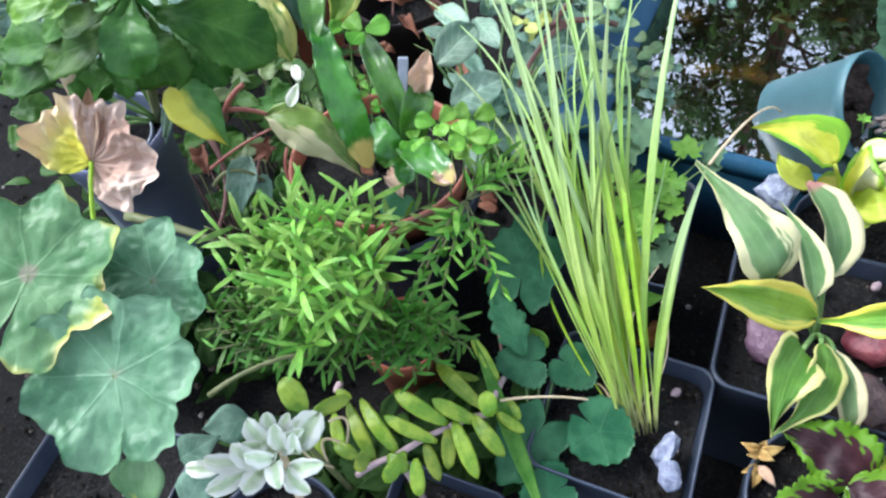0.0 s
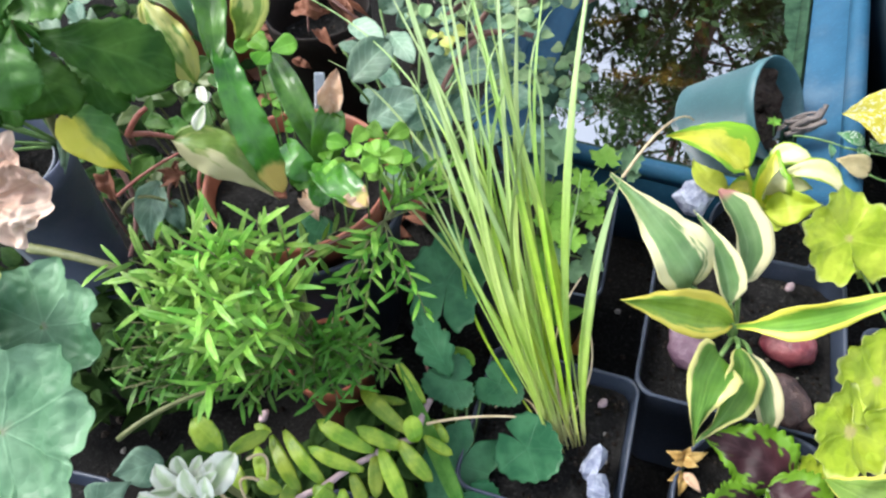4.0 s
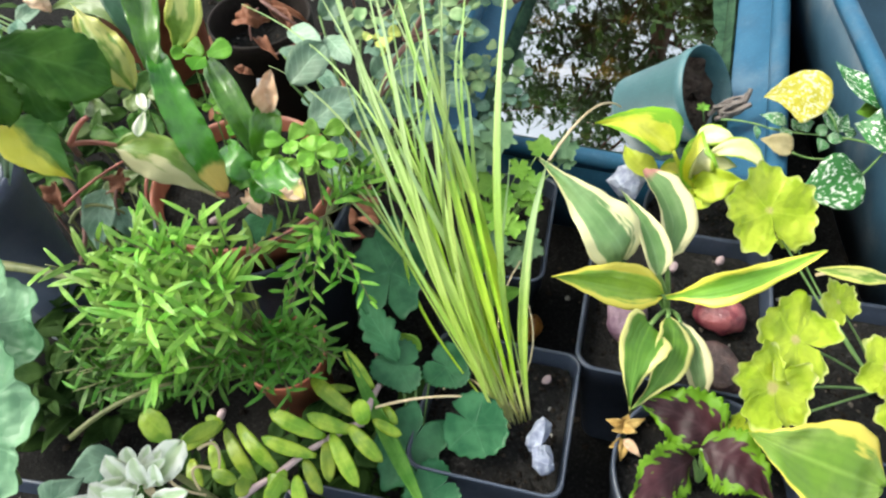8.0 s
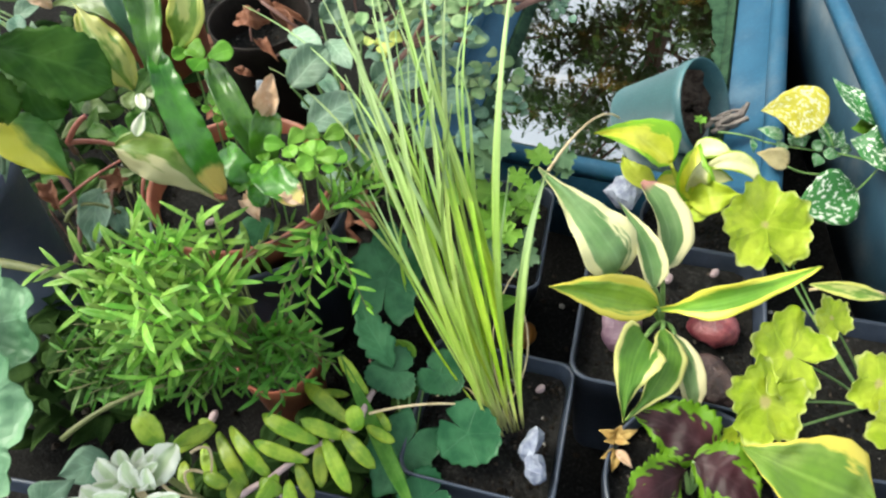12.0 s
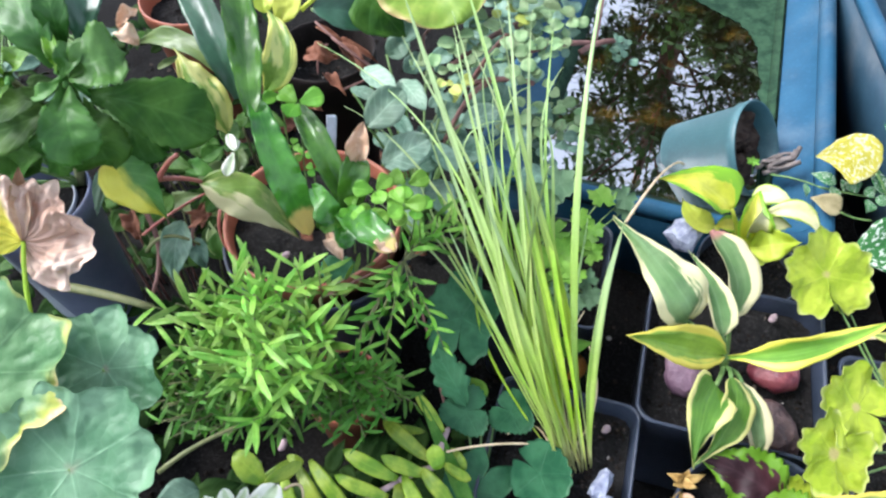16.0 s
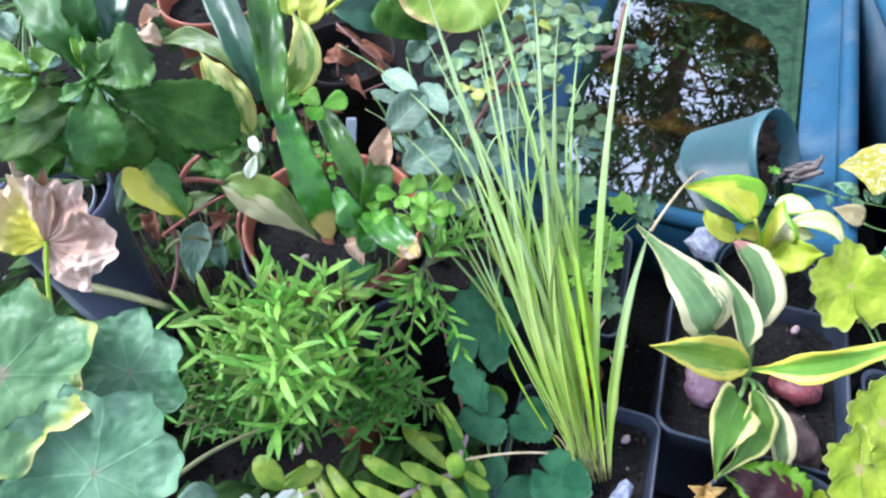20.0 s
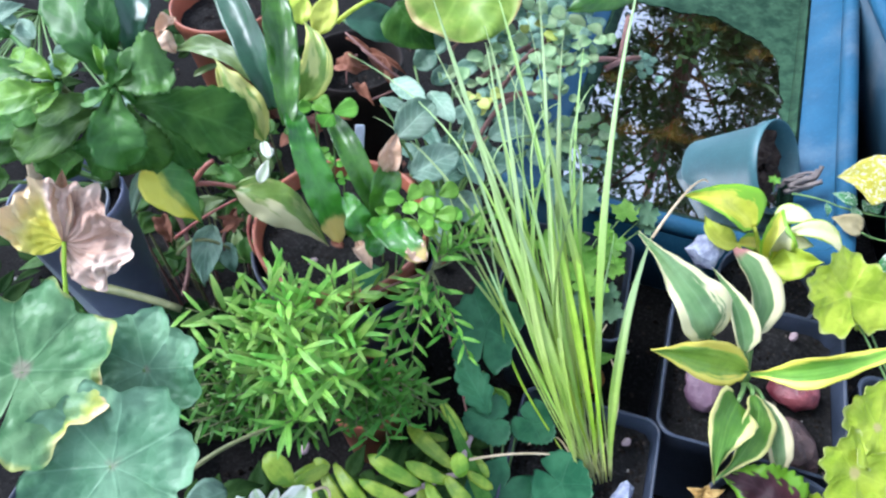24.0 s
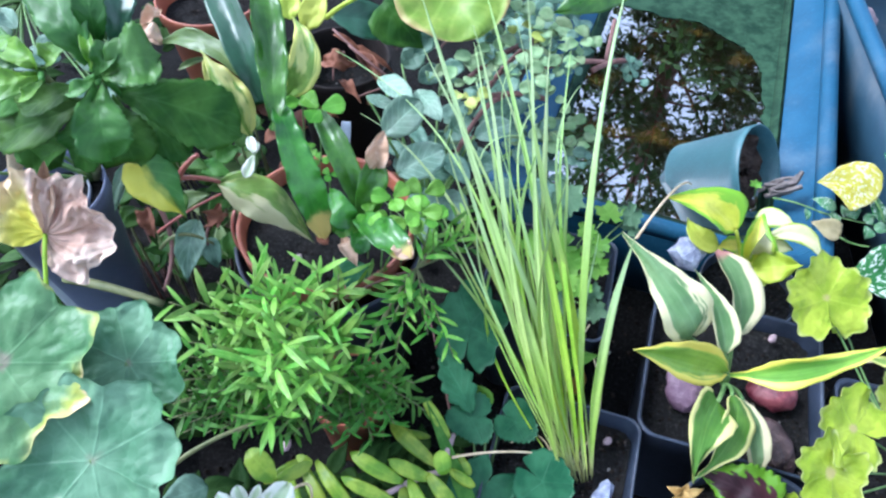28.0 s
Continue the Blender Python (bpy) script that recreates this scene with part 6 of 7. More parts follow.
for a, b, l in (((0.10, 0.42, 0.11), (0.1452, 0.4133, 0.1750), 0.01), ((0.1452, 0.4133, 0.1750), (0.0810, 0.3790, 0.1750), 0.004), ((0.1306, 0.3891, 0.1650), (0.1887, 0.3883, 0.1650), 0.004), ((0.1887, 0.3883, 0.1650), (0.2146, 0.4372, 0.1650), 0.004), ((0.1750, 0.3809, 0.1650), (0.2134, 0.3944, 0.1570), 0.004), ((0.0931, 0.3738, 0.1600), (0.1330, 0.3572, 0.1650), 0.004), ((0.1050, 0.3716, 0.1600), (0.0668, 0.3448, 0.1400), 0.01)):
    stalk(succulent, a, b, 0.0022, l, WOODY, "stem", taper=0.8)

# ---- big leaves at the back ----
back = thing("broad_leaf_plant", (0.0648, 0.6470, 0.1000), "broad leaved plant, one big leaf yellowed at its edge", "foliage plant")
leaf(back, BROAD_BACK, (0.0614, 0.4531, 0.2250), (0.0890, 0.3839, 0.2040), 0.0810, via=(0.0775, 0.4181, 0.2180), shape="round", cup=0.08, face=(0, -0.7, 0.8), steps=40, cross=14, pucker=0.012, label="big yellow green leaf browned at its edge")
leaf(back, KALANCHOE, (0.0332, 0.4349, 0.2050), (0.0564, 0.4107, 0.1800), 0.0443, via=(0.0428, 0.4190, 0.1960), shape="ovate", cup=0.08, face=(0, -0.6, 0.9), steps=30, cross=10)
leaf(back, STRAP_DARK, (-0.0039, 0.4301, 0.2000), (0.0498, 0.4191, 0.1760), 0.0286, via=(0.0254, 0.4288, 0.1920), shape="ovate", cup=0.10, face=(0, -0.6, 0.9), steps=30, cross=10)
leaf(back, STRAP_CLEAN, (0.2355, 0.4514, 0.2000), (0.1511, 0.4117, 0.1960), 0.0321, via=(0.1835, 0.4176, 0.2040), shape="ovate", cup=0.10, face=(0, -0.7, 0.8), steps=30, cross=10)
leaf(back, GREY_LEAF, (0.0635, 0.4155, 0.1860), (0.0493, 0.4125, 0.1760), 0.0178, shape="ovate", lift=0.05, cup=0.2)
stalk(back, (0.0648, 0.6470, 0.1000), (0.0614, 0.4531, 0.2250), 0.003, 0.0)
stalk(back, (0.0648, 0.6470, 0.1000), (-0.0039, 0.4301, 0.2000), 0.002, 0.0)
stalk(back, (0.0648, 0.6470, 0.1000), (0.2355, 0.4514, 0.2000), 0.002, 0.0)

# ---- bits at the back ----
litter = thing("dead_leaves", (0.0, 0.47, 0.115), "curled dead brown leaves lying in a dark pot", "dead leaves")
for a, b, w in (((-0.0148, 0.4360, 0.1600), (0.0084, 0.4262, 0.1600), 0.0184), ((0.0147, 0.4418, 0.1550), (0.0266, 0.4117, 0.1500), 0.0134), ((0.0076, 0.4493, 0.1600), (0.0358, 0.4265, 0.1500), 0.0103), ((-0.0034, 0.4605, 0.1650), (0.0153, 0.4433, 0.1600), 0.0068), ((-0.0033, 0.4248, 0.1500), (0.0078, 0.4024, 0.1450), 0.0100), ((0.0125, 0.4073, 0.1400), (0.0257, 0.4085, 0.1420), 0.0085), ((-0.0217, 0.3966, 0.1500), (-0.0107, 0.3906, 0.1450), 0.0082)):
    leaf(litter, BROWN_LEAF, a, b, w * 0.8, name="dead_leaf", shape="ovate", lift=0.15, cup=0.45, wave=0.16, waves=2.0, warp=0.5, steps=28, cross=10)
for a, b in (((-0.0029, 0.4604, 0.1700), (0.0300, 0.4179, 0.1550)), ((0.0060, 0.4385, 0.1700), (0.0389, 0.4090, 0.1500)), ((0.0026, 0.4447, 0.1600), (-0.0089, 0.4387, 0.1400)), ((0.0052, 0.4154, 0.1400), (0.0423, 0.4276, 0.1400)), ((0.0739, 0.4150, 0.1800), (0.0702, 0.4059, 0.1600)), ((0.0950, 0.3581, 0.1400), (0.0631, 0.3460, 0.1300))):
    stalk(litter, a, b, 0.0010, 0.004, WOODY, "twig", side=0.004)
label_stake = thing("plant_label", (-0.0020, 0.4295, 0.1000), "white plastic plant label stuck in a pot", "plant label")
leaf(label_stake, WHITE_PLASTIC, (-0.0117, 0.3673, 0.1250), (-0.0059, 0.3819, 0.1480), 0.0073, name="strip", shape="tab", lift=0.03, cup=0.05, face=(0.3, -0.8, 0.6), thick=0.0008)
stake = thing("bamboo_cane", (-0.3092, 0.5005, 0.0000), "short tan bamboo cane among the leaves", "cane")
bm = bmesh.new()
tube(bm, [(-0.3092, 0.5005, 0.0000), (-0.2419, 0.4056, 0.1200), (-0.1841, 0.3168, 0.2200)], 0.0045, 8)
part("cane", bm, DRY_STEM, stake)
pale_back = thing("pale_bush", (-0.2822, 0.6639, 0.1000), "pale grey green bush behind the dark plant", "bush")
for k in range(46):
    c = Vector((-0.2178, 0.4504, 0.2000)) + Vector((random.uniform(-0.08, 0.06), random.uniform(-0.04, 0.09), random.uniform(-0.05, 0.02)))
    a = random.random() * 6.28
    leaf(pale_back, PALE_LEAF if k % 2 else GREY_LEAF, c, c + Vector((math.cos(a), math.sin(a), 0.2)) * 0.024, 0.014, shape="ovate", lift=0.1, cup=0.2)
    stalk(pale_back, Vector((-0.2822, 0.6639, 0.1000)), c, 0.001, 0.003)
tiny = thing("white_sprig", (-0.0811, 0.3739, 0.1000), "small white leaf sprig beside a glossy leaf", "sprig")
leaf(tiny, WHITE_LEAF, (-0.0632, 0.3002, 0.2050), (-0.0696, 0.2904, 0.1980), 0.0070, shape="obovate", cup=0.2)
leaf(tiny, WHITE_LEAF, (-0.0623, 0.3008, 0.2060), (-0.0644, 0.3122, 0.2080), 0.0058, shape="round", cup=0.2)
leaf(tiny, WHITE_LEAF, (-0.0631, 0.3011, 0.2050), (-0.0598, 0.3076, 0.2070), 0.0039, shape="round", cup=0.2)
stalk(tiny, (-0.0783, 0.3494, 0.1200), (-0.0615, 0.3026, 0.2040), 0.0006)

# ---- lobed weed beside the grass ----
weed = thing("lobed_weed", (0.0351, 0.1412, 0.0700), "dark blue green weed with lobed leaves on thin stalks", "weed")
fan(weed, LOBED, (0.0634, 0.1204, 0.1040), (0.0731, 0.1087, 0.1020), 0.0185, face=(0, -0.4, 1), lobes=3, depth=0.16, scallop=0.03, scallops=17, cup=0.05, ruffle=0.03, notch=0.45, narrow=0.10)
fan(weed, LOBED, (0.0419, 0.2057, 0.1380), (0.0521, 0.2341, 0.1400), 0.0215, face=(-0.1, -0.6, 1), lobes=5, depth=0.16, scallop=0.05, scallops=14, cup=0.03, ruffle=0.03, notch=0.3, stretch=1.35)
fan(weed, LOBED, (0.0280, 0.1229, 0.0960), (0.0180, 0.1141, 0.0940), 0.020, face=(0, -0.4, 1), lobes=5, depth=0.2, scallop=0.05, scallops=12, cup=0.05, notch=0.3, stretch=1.2)
leaf(weed, BLUE_GREEN, (0.0337, 0.1628, 0.1150), (0.0226, 0.1974, 0.1280), 0.018, shape="lance", lift=0.08, cup=0.15, teeth=0.3, tooth=5, steps=30)
fan(weed, LOBED, (0.0329, 0.1611, 0.1120), (0.0190, 0.1619, 0.1120), 0.015, face=(0, -0.4, 1), lobes=3, depth=0.2, scallop=0.04, cup=0.05, notch=0.3)
fan(weed, LOBED, (0.0584, 0.1567, 0.1050), (0.0683, 0.1465, 0.1050), 0.014, face=(0, -0.4, 1), lobes=3, depth=0.2, scallop=0.04, cup=0.05, notch=0.3)
fan(weed, LOBED, (0.0333, 0.0980, 0.0920), (0.0187, 0.0942, 0.0900), 0.016, face=(0, -0.4, 1), lobes=3, depth=0.2, scallop=0.04, cup=0.05, notch=0.3)
leaf(weed, CLOVER, (0.0474, 0.1684, 0.1100), (0.0363, 0.1819, 0.1120), 0.010, shape="ovate", lift=0.05)
leaf(weed, CLOVER, (0.0850, 0.1778, 0.1300), (0.1092, 0.1734, 0.1350), 0.012, shape="ovate", lift=0.05)
leaf(weed, CLOVER, (0.0816, 0.1870, 0.1350), (0.0947, 0.2073, 0.1450), 0.013, shape="ovate", lift=0.05)
leaf(weed, NEEDLE_DARK, (0.0289, 0.0825, 0.0900), (0.0085, 0.1707, 0.1280), 0.0085, shape="lance", lift=0.02, cup=0.2, name="long_leaf", steps=20)
w0 = (0.0293, 0.1191, 0.0700)
for e in ((0.0568, 0.1242, 0.1000), (0.0295, 0.1293, 0.0950), (0.0419, 0.1604, 0.1080), (0.0355, 0.1856, 0.1250), (0.0519, 0.1624, 0.1050), (0.0320, 0.1051, 0.0900)):
    stalk(weed, w0, e, 0.0009, 0.003)
stalk(weed, (0.0162, 0.1393, 0.1180), (0.0696, 0.1347, 0.1050), 0.0008, 0.006, DRY_STEM, "dry_stem", label="pale dry root thread")
stalk(weed, (0.0225, 0.1587, 0.1000), (0.0244, 0.2443, 0.1000), 0.0009, 0.008, WOODY, "stem")

# ---- finger leaved succulent ----
finger = thing("finger_succulent", (-0.02, 0.13, 0.04), "trailing succulent with fleshy olive green finger leaves", "succulent")
for a, b, w in (
    ((0.0069, 0.1353, 0.1220), (-0.0128, 0.1653, 0.1200), 0.0088), ((0.0175, 0.1503, 0.1180), (0.0075, 0.1740, 0.1240), 0.0071), ((-0.0118, 0.1325, 0.1160), (-0.0366, 0.1532, 0.1200), 0.0086), ((-0.0183, 0.1259, 0.1120), (-0.0434, 0.1429, 0.1140), 0.0085), ((0.0030, 0.1303, 0.1180), (-0.0176, 0.1432, 0.1240), 0.0090), ((0.0016, 0.1329, 0.1200), (0.0133, 0.1114, 0.1160), 0.0082), ((-0.0083, 0.1333, 0.1160), (-0.0012, 0.1054, 0.1080), 0.0082), ((-0.0112, 0.1339, 0.1120), (-0.0148, 0.1129, 0.1060), 0.0089),
    ((-0.0559, 0.1566, 0.1080), (-0.0384, 0.1253, 0.1040), 0.0085), ((-0.0635, 0.1573, 0.1040), (-0.0519, 0.1260, 0.0980), 0.0086), ((-0.0844, 0.1502, 0.1100), (-0.0616, 0.1579, 0.1120), 0.0081), ((0.0096, 0.1286, 0.1260), (0.0093, 0.1394, 0.1320), 0.0110), ((-0.0701, 0.1346, 0.1100), (-0.0586, 0.1254, 0.1100), 0.0077), ((-0.0822, 0.1462, 0.1040), (-0.0799, 0.1297, 0.1000), 0.0079), ((-0.0243, 0.1266, 0.1100), (-0.0198, 0.1088, 0.1040), 0.0077), ((-0.0441, 0.1252, 0.1060), (-0.0344, 0.1166, 0.1040), 0.0084), ((-0.0534, 0.1335, 0.1000), (-0.0624, 0.1228, 0.0960), 0.0085),
    ((-0.0352, 0.1247, 0.1080), (-0.0481, 0.1139, 0.1000), 0.0084), ((-0.0305, 0.1211, 0.1060), (-0.0313, 0.1045, 0.0980), 0.0083), ((-0.0721, 0.1545, 0.1000), (-0.0685, 0.1328, 0.0960), 0.0081), ((0.0138, 0.1339, 0.1160), (0.0255, 0.1234, 0.1120), 0.0062), ((0.0195, 0.1424, 0.1120), (0.0247, 0.1298, 0.1120), 0.0063), ((-0.0059, 0.1636, 0.1080), (0.0080, 0.1554, 0.1120), 0.0053),
):
    leaf(finger, FINGER, a, b, w * random.uniform(0.82, 1.0), name="finger_leaf", shape="finger", lift=0.12, cup=0.10, thick=0.0026, steps=14, cross=8, warp=0.06)
for a, b in (((-0.0402, 0.1247, 0.1040), (-0.0103, 0.1324, 0.1120)), ((-0.0103, 0.1324, 0.1120), (0.0087, 0.1328, 0.1180)), ((0.0087, 0.1328, 0.1180), (0.0204, 0.1536, 0.1120)), ((-0.0631, 0.1233, 0.0900), (-0.0402, 0.1247, 0.1040)), ((-0.030, 0.112, 0.032), (-0.0402, 0.1247, 0.1040))):
    stalk(finger, a, b, 0.0020, 0.003, PINK_STONE, "stem", taper=0.8)
jade = thing("spoon_succulent", (-0.075, 0.13, 0.04), "small succulent with green spoon shaped leaves", "succulent")
for a, b, w in (((-0.0696, 0.1275, 0.1680), (-0.0806, 0.1438, 0.1700), 0.0120), ((-0.0627, 0.1485, 0.1400), (-0.0550, 0.1432, 0.1400), 0.0050), ((-0.0721, 0.1346, 0.1500), (-0.0549, 0.1417, 0.1450), 0.0072)):
    leaf(jade, FINGER, a, b, w, shape="ellipse", lift=0.06, cup=0.10, thick=0.0016, steps=20, cross=8)
stalk(jade, (-0.075, 0.13, 0.05), (-0.0776, 0.1208, 0.1700), 0.0020, 0.004, GROWN_STEM)
stalk(jade, (-0.1216, 0.1517, 0.1500), (-0.0750, 0.1662, 0.1500), 0.0014, 0.006, GROWN_STEM, "stem")

# ---- white edged succulent ----
white = thing("white_succulent", (-0.095, 0.105, 0.06), "succulent with white and mint green leaves", "succulent")
w_top = Vector((-0.0819, 0.1146, 0.1680))
for a, b, w in (
    ((-0.0824, 0.1148, 0.1720), (-0.0920, 0.1277, 0.1780), 0.0114), ((-0.0763, 0.1122, 0.1760), (-0.0786, 0.1211, 0.1840), 0.0096), ((-0.0750, 0.1145, 0.1700), (-0.0618, 0.1272, 0.1740), 0.0179), ((-0.0907, 0.1128, 0.1680), (-0.1123, 0.1154, 0.1720), 0.0112), ((-0.0844, 0.1088, 0.1720), (-0.0987, 0.1175, 0.1780), 0.0111), ((-0.0801, 0.1088, 0.1780), (-0.0906, 0.1099, 0.1840), 0.0094), ((-0.0747, 0.1064, 0.1720), (-0.0596, 0.1040, 0.1760), 0.0099), ((-0.0795, 0.1080, 0.1760), (-0.0774, 0.0957, 0.1780), 0.0101), ((-0.0865, 0.1084, 0.1700), (-0.0953, 0.0992, 0.1700), 0.0119), ((-0.0767, 0.1065, 0.1700), (-0.0669, 0.0946, 0.1700), 0.0108), ((-0.0958, 0.1096, 0.1660), (-0.1124, 0.1042, 0.1640), 0.0112), ((-0.0715, 0.1104, 0.1740), (-0.0710, 0.1168, 0.1820), 0.0081), ((-0.1062, 0.1166, 0.1600), (-0.1252, 0.1185, 0.1580), 0.0102),
):
    a, b = (w_top + (Vector(p) - w_top) * 0.98 - Vector((0.001, 0.004, 0)) for p in (a, b))
    leaf(white, WHITE_LEAF, a, b, w * 0.78, shape="ellipse", lift=0.14, cup=0.30, thick=0.0014, wave=0.06, steps=18, cross=8, warp=0.16)
for k in range(9):
    a = k * 2.4
    c = w_top + Vector((math.cos(a) * 0.004, math.sin(a) * 0.004, 0.004))
    leaf(white, WHITE_LEAF, c, c + Vector((math.cos(a), math.sin(a), 0.8)).normalized() * random.uniform(0.008, 0.013), random.uniform(0.005, 0.008), shape="ellipse", lift=0.14, cup=0.32, thick=0.0012, steps=14, cross=8)
stalk(white, (-0.095, 0.11, 0.06), w_top, 0.0022, 0.004, DRY_STEM)
for a, b, k in (((-0.0671, 0.1256, 0.1600), (-0.0651, 0.1109, 0.1400), 0.010), ((-0.0642, 0.1288, 0.1500), (-0.0584, 0.1216, 0.1400), -0.006), ((-0.0606, 0.1203, 0.1450), (-0.0676, 0.1140, 0.1400), 0.006), ((-0.0796, 0.1114, 0.1700), (-0.0744, 0.1065, 0.1600), 0.003)):
    stalk(white, a, b, 0.0008, 0.004, DRY_STEM, side=k)
for a, b, w in (((-0.1366, 0.1092, 0.1300), (-0.1143, 0.1227, 0.1500), 0.018), ((-0.1370, 0.1273, 0.1400), (-0.1148, 0.1308, 0.1500), 0.018), ((-0.1088, 0.1462, 0.1300), (-0.1314, 0.1441, 0.1300), 0.02)):
    leaf(white, GREY_LEAF, a, b, w, shape="ovate", lift=0.08, cup=0.1)
leaf(geranium, GERANIUM_OLD, (-0.1296, 0.1111, 0.1900), (-0.1367, 0.0957, 0.1700), 0.022, shape="ovate", lift=0.05, cup=0.2, face=(0, -0.6, 1), name="old_leaf", label="olive old leaf hanging below the others")

# ---- lobed seedlings in the back pot ----
seedling = thing("lobed_seedling", (0.115, 0.262, 0.072), "seedling with many small lobed green leaves", "seedling")
for c, r, m in (
    ((0.1355, 0.2993, 0.1250), 0.018, SEEDLING_GREY), ((0.1259, 0.2941, 0.1200), 0.016, SEEDLING_GREY), ((0.1623, 0.2852, 0.1180), 0.014, SEEDLING), ((0.1772, 0.2821, 0.1160), 0.013, SEEDLING_GREY), ((0.1198, 0.2638, 0.1180), 0.015, SEEDLING), ((0.1237, 0.2527, 0.1150), 0.012, SEEDLING), ((0.1389, 0.2578, 0.1120), 0.012, SEEDLING), ((0.1414, 0.2487, 0.1100), 0.011, SEEDLING),
    ((0.1160, 0.2409, 0.1120), 0.012, SEEDLING), ((0.1234, 0.2354, 0.1100), 0.012, SEEDLING), ((0.1119, 0.2512, 0.1100), 0.012, SEEDLING), ((0.1317, 0.2320, 0.1050), 0.011, SEEDLING_GREY), ((0.1121, 0.2291, 0.1050), 0.011, SEEDLING_GREY), ((0.1320, 0.2219, 0.1000), 0.011, SEEDLING_GREY), ((0.1438, 0.2770, 0.1120), 0.011, SEEDLING), ((0.1498, 0.2663, 0.1100), 0.010, SEEDLING), ((0.1035, 0.2367, 0.1050), 0.012, SEEDLING), ((0.1203, 0.2204, 0.0980), 0.010, SEEDLING_GREY), ((0.1035, 0.2722, 0.1150), 0.013, SEEDLING), ((0.1135, 0.2795, 0.1200), 0.012, SEEDLING_GREY), ((0.1754, 0.2763, 0.1100), 0.010, SEEDLING_GREY),
):
    c = Vector(c)
    a = random.random() * 6.28
    fan(seedling, m, c, c + Vector((math.cos(a), math.sin(a), 0)), r * 0.76, face=(random.uniform(-0.4, 0.4), random.uniform(-0.8, 0), 1), lobes=5, depth=0.26, scallop=0.09, scallops=11, cup=0.1, ruffle=0.07, notch=0.4, rings_n=6, spokes=60)
    stalk(seedling, (c.x * 0.3 + 0.08, c.y * 0.3 + 0.183, 0.075), c, 0.0007, 0.004)

# ---- lime heuchera ----
heuchera = thing("heuchera", (0.290, 0.084, 0.07), "heuchera with ruffled lime yellow lobed leaves", "heuchera")
for c, p, r, deep in (
    ((0.2640, 0.1847, 0.1280), (0.2665, 0.2012, 0.1300), 0.0281, 0.20), ((0.2243, 0.1029, 0.1380), (0.2106, 0.1133, 0.1400), 0.0235, 0.30), ((0.2035, 0.0854, 0.1320), (0.1897, 0.0722, 0.1300), 0.0222, 0.26), ((0.2593, 0.1168, 0.1340), (0.2581, 0.1252, 0.1360), 0.0123, 0.26), ((0.2673, 0.0809, 0.1240), (0.2546, 0.0791, 0.1240), 0.0178, 0.30), ((0.2805, 0.1764, 0.1100), (0.2788, 0.1690, 0.1100), 0.0113, 0.2), ((0.1917, 0.0761, 0.1040), (0.1879, 0.0683, 0.1040), 0.0112, 0.2), ((0.2657, 0.0600, 0.1180), (0.2563, 0.0599, 0.1180), 0.0164, 0.3),
):
    fan(heuchera, HEUCHERA, c, p, r, face=(random.uniform(-0.15, 0.15), -0.55, 0.9), lobes=5, depth=deep * 0.62, scallop=0.05, scallops=16, cup=0.10, ruffle=0.08, notch=0.30, narrow=0.25, gap=0.15, wrinkle=0.005, crumple=0.09, rings_n=20, spokes=150)
    stalk(heuchera, (0.290, 0.084, 0.075), Vector(c) - Vector((0, 0, 0.002)), 0.0008, -0.004 if c[1] > 0.15 else 0.004, STEM)
stalk(heuchera, (0.2834, 0.1512, 0.1000), (0.3244, 0.1351, 0.1000), 0.0010, 0.006, DRY_STEM)
leaf(heuchera, VARIEGATED, (0.3189, 0.1314, 0.1050), (0.2784, 0.1499, 0.1100), 0.010, shape="lance", lift=0.05, cup=0.2)

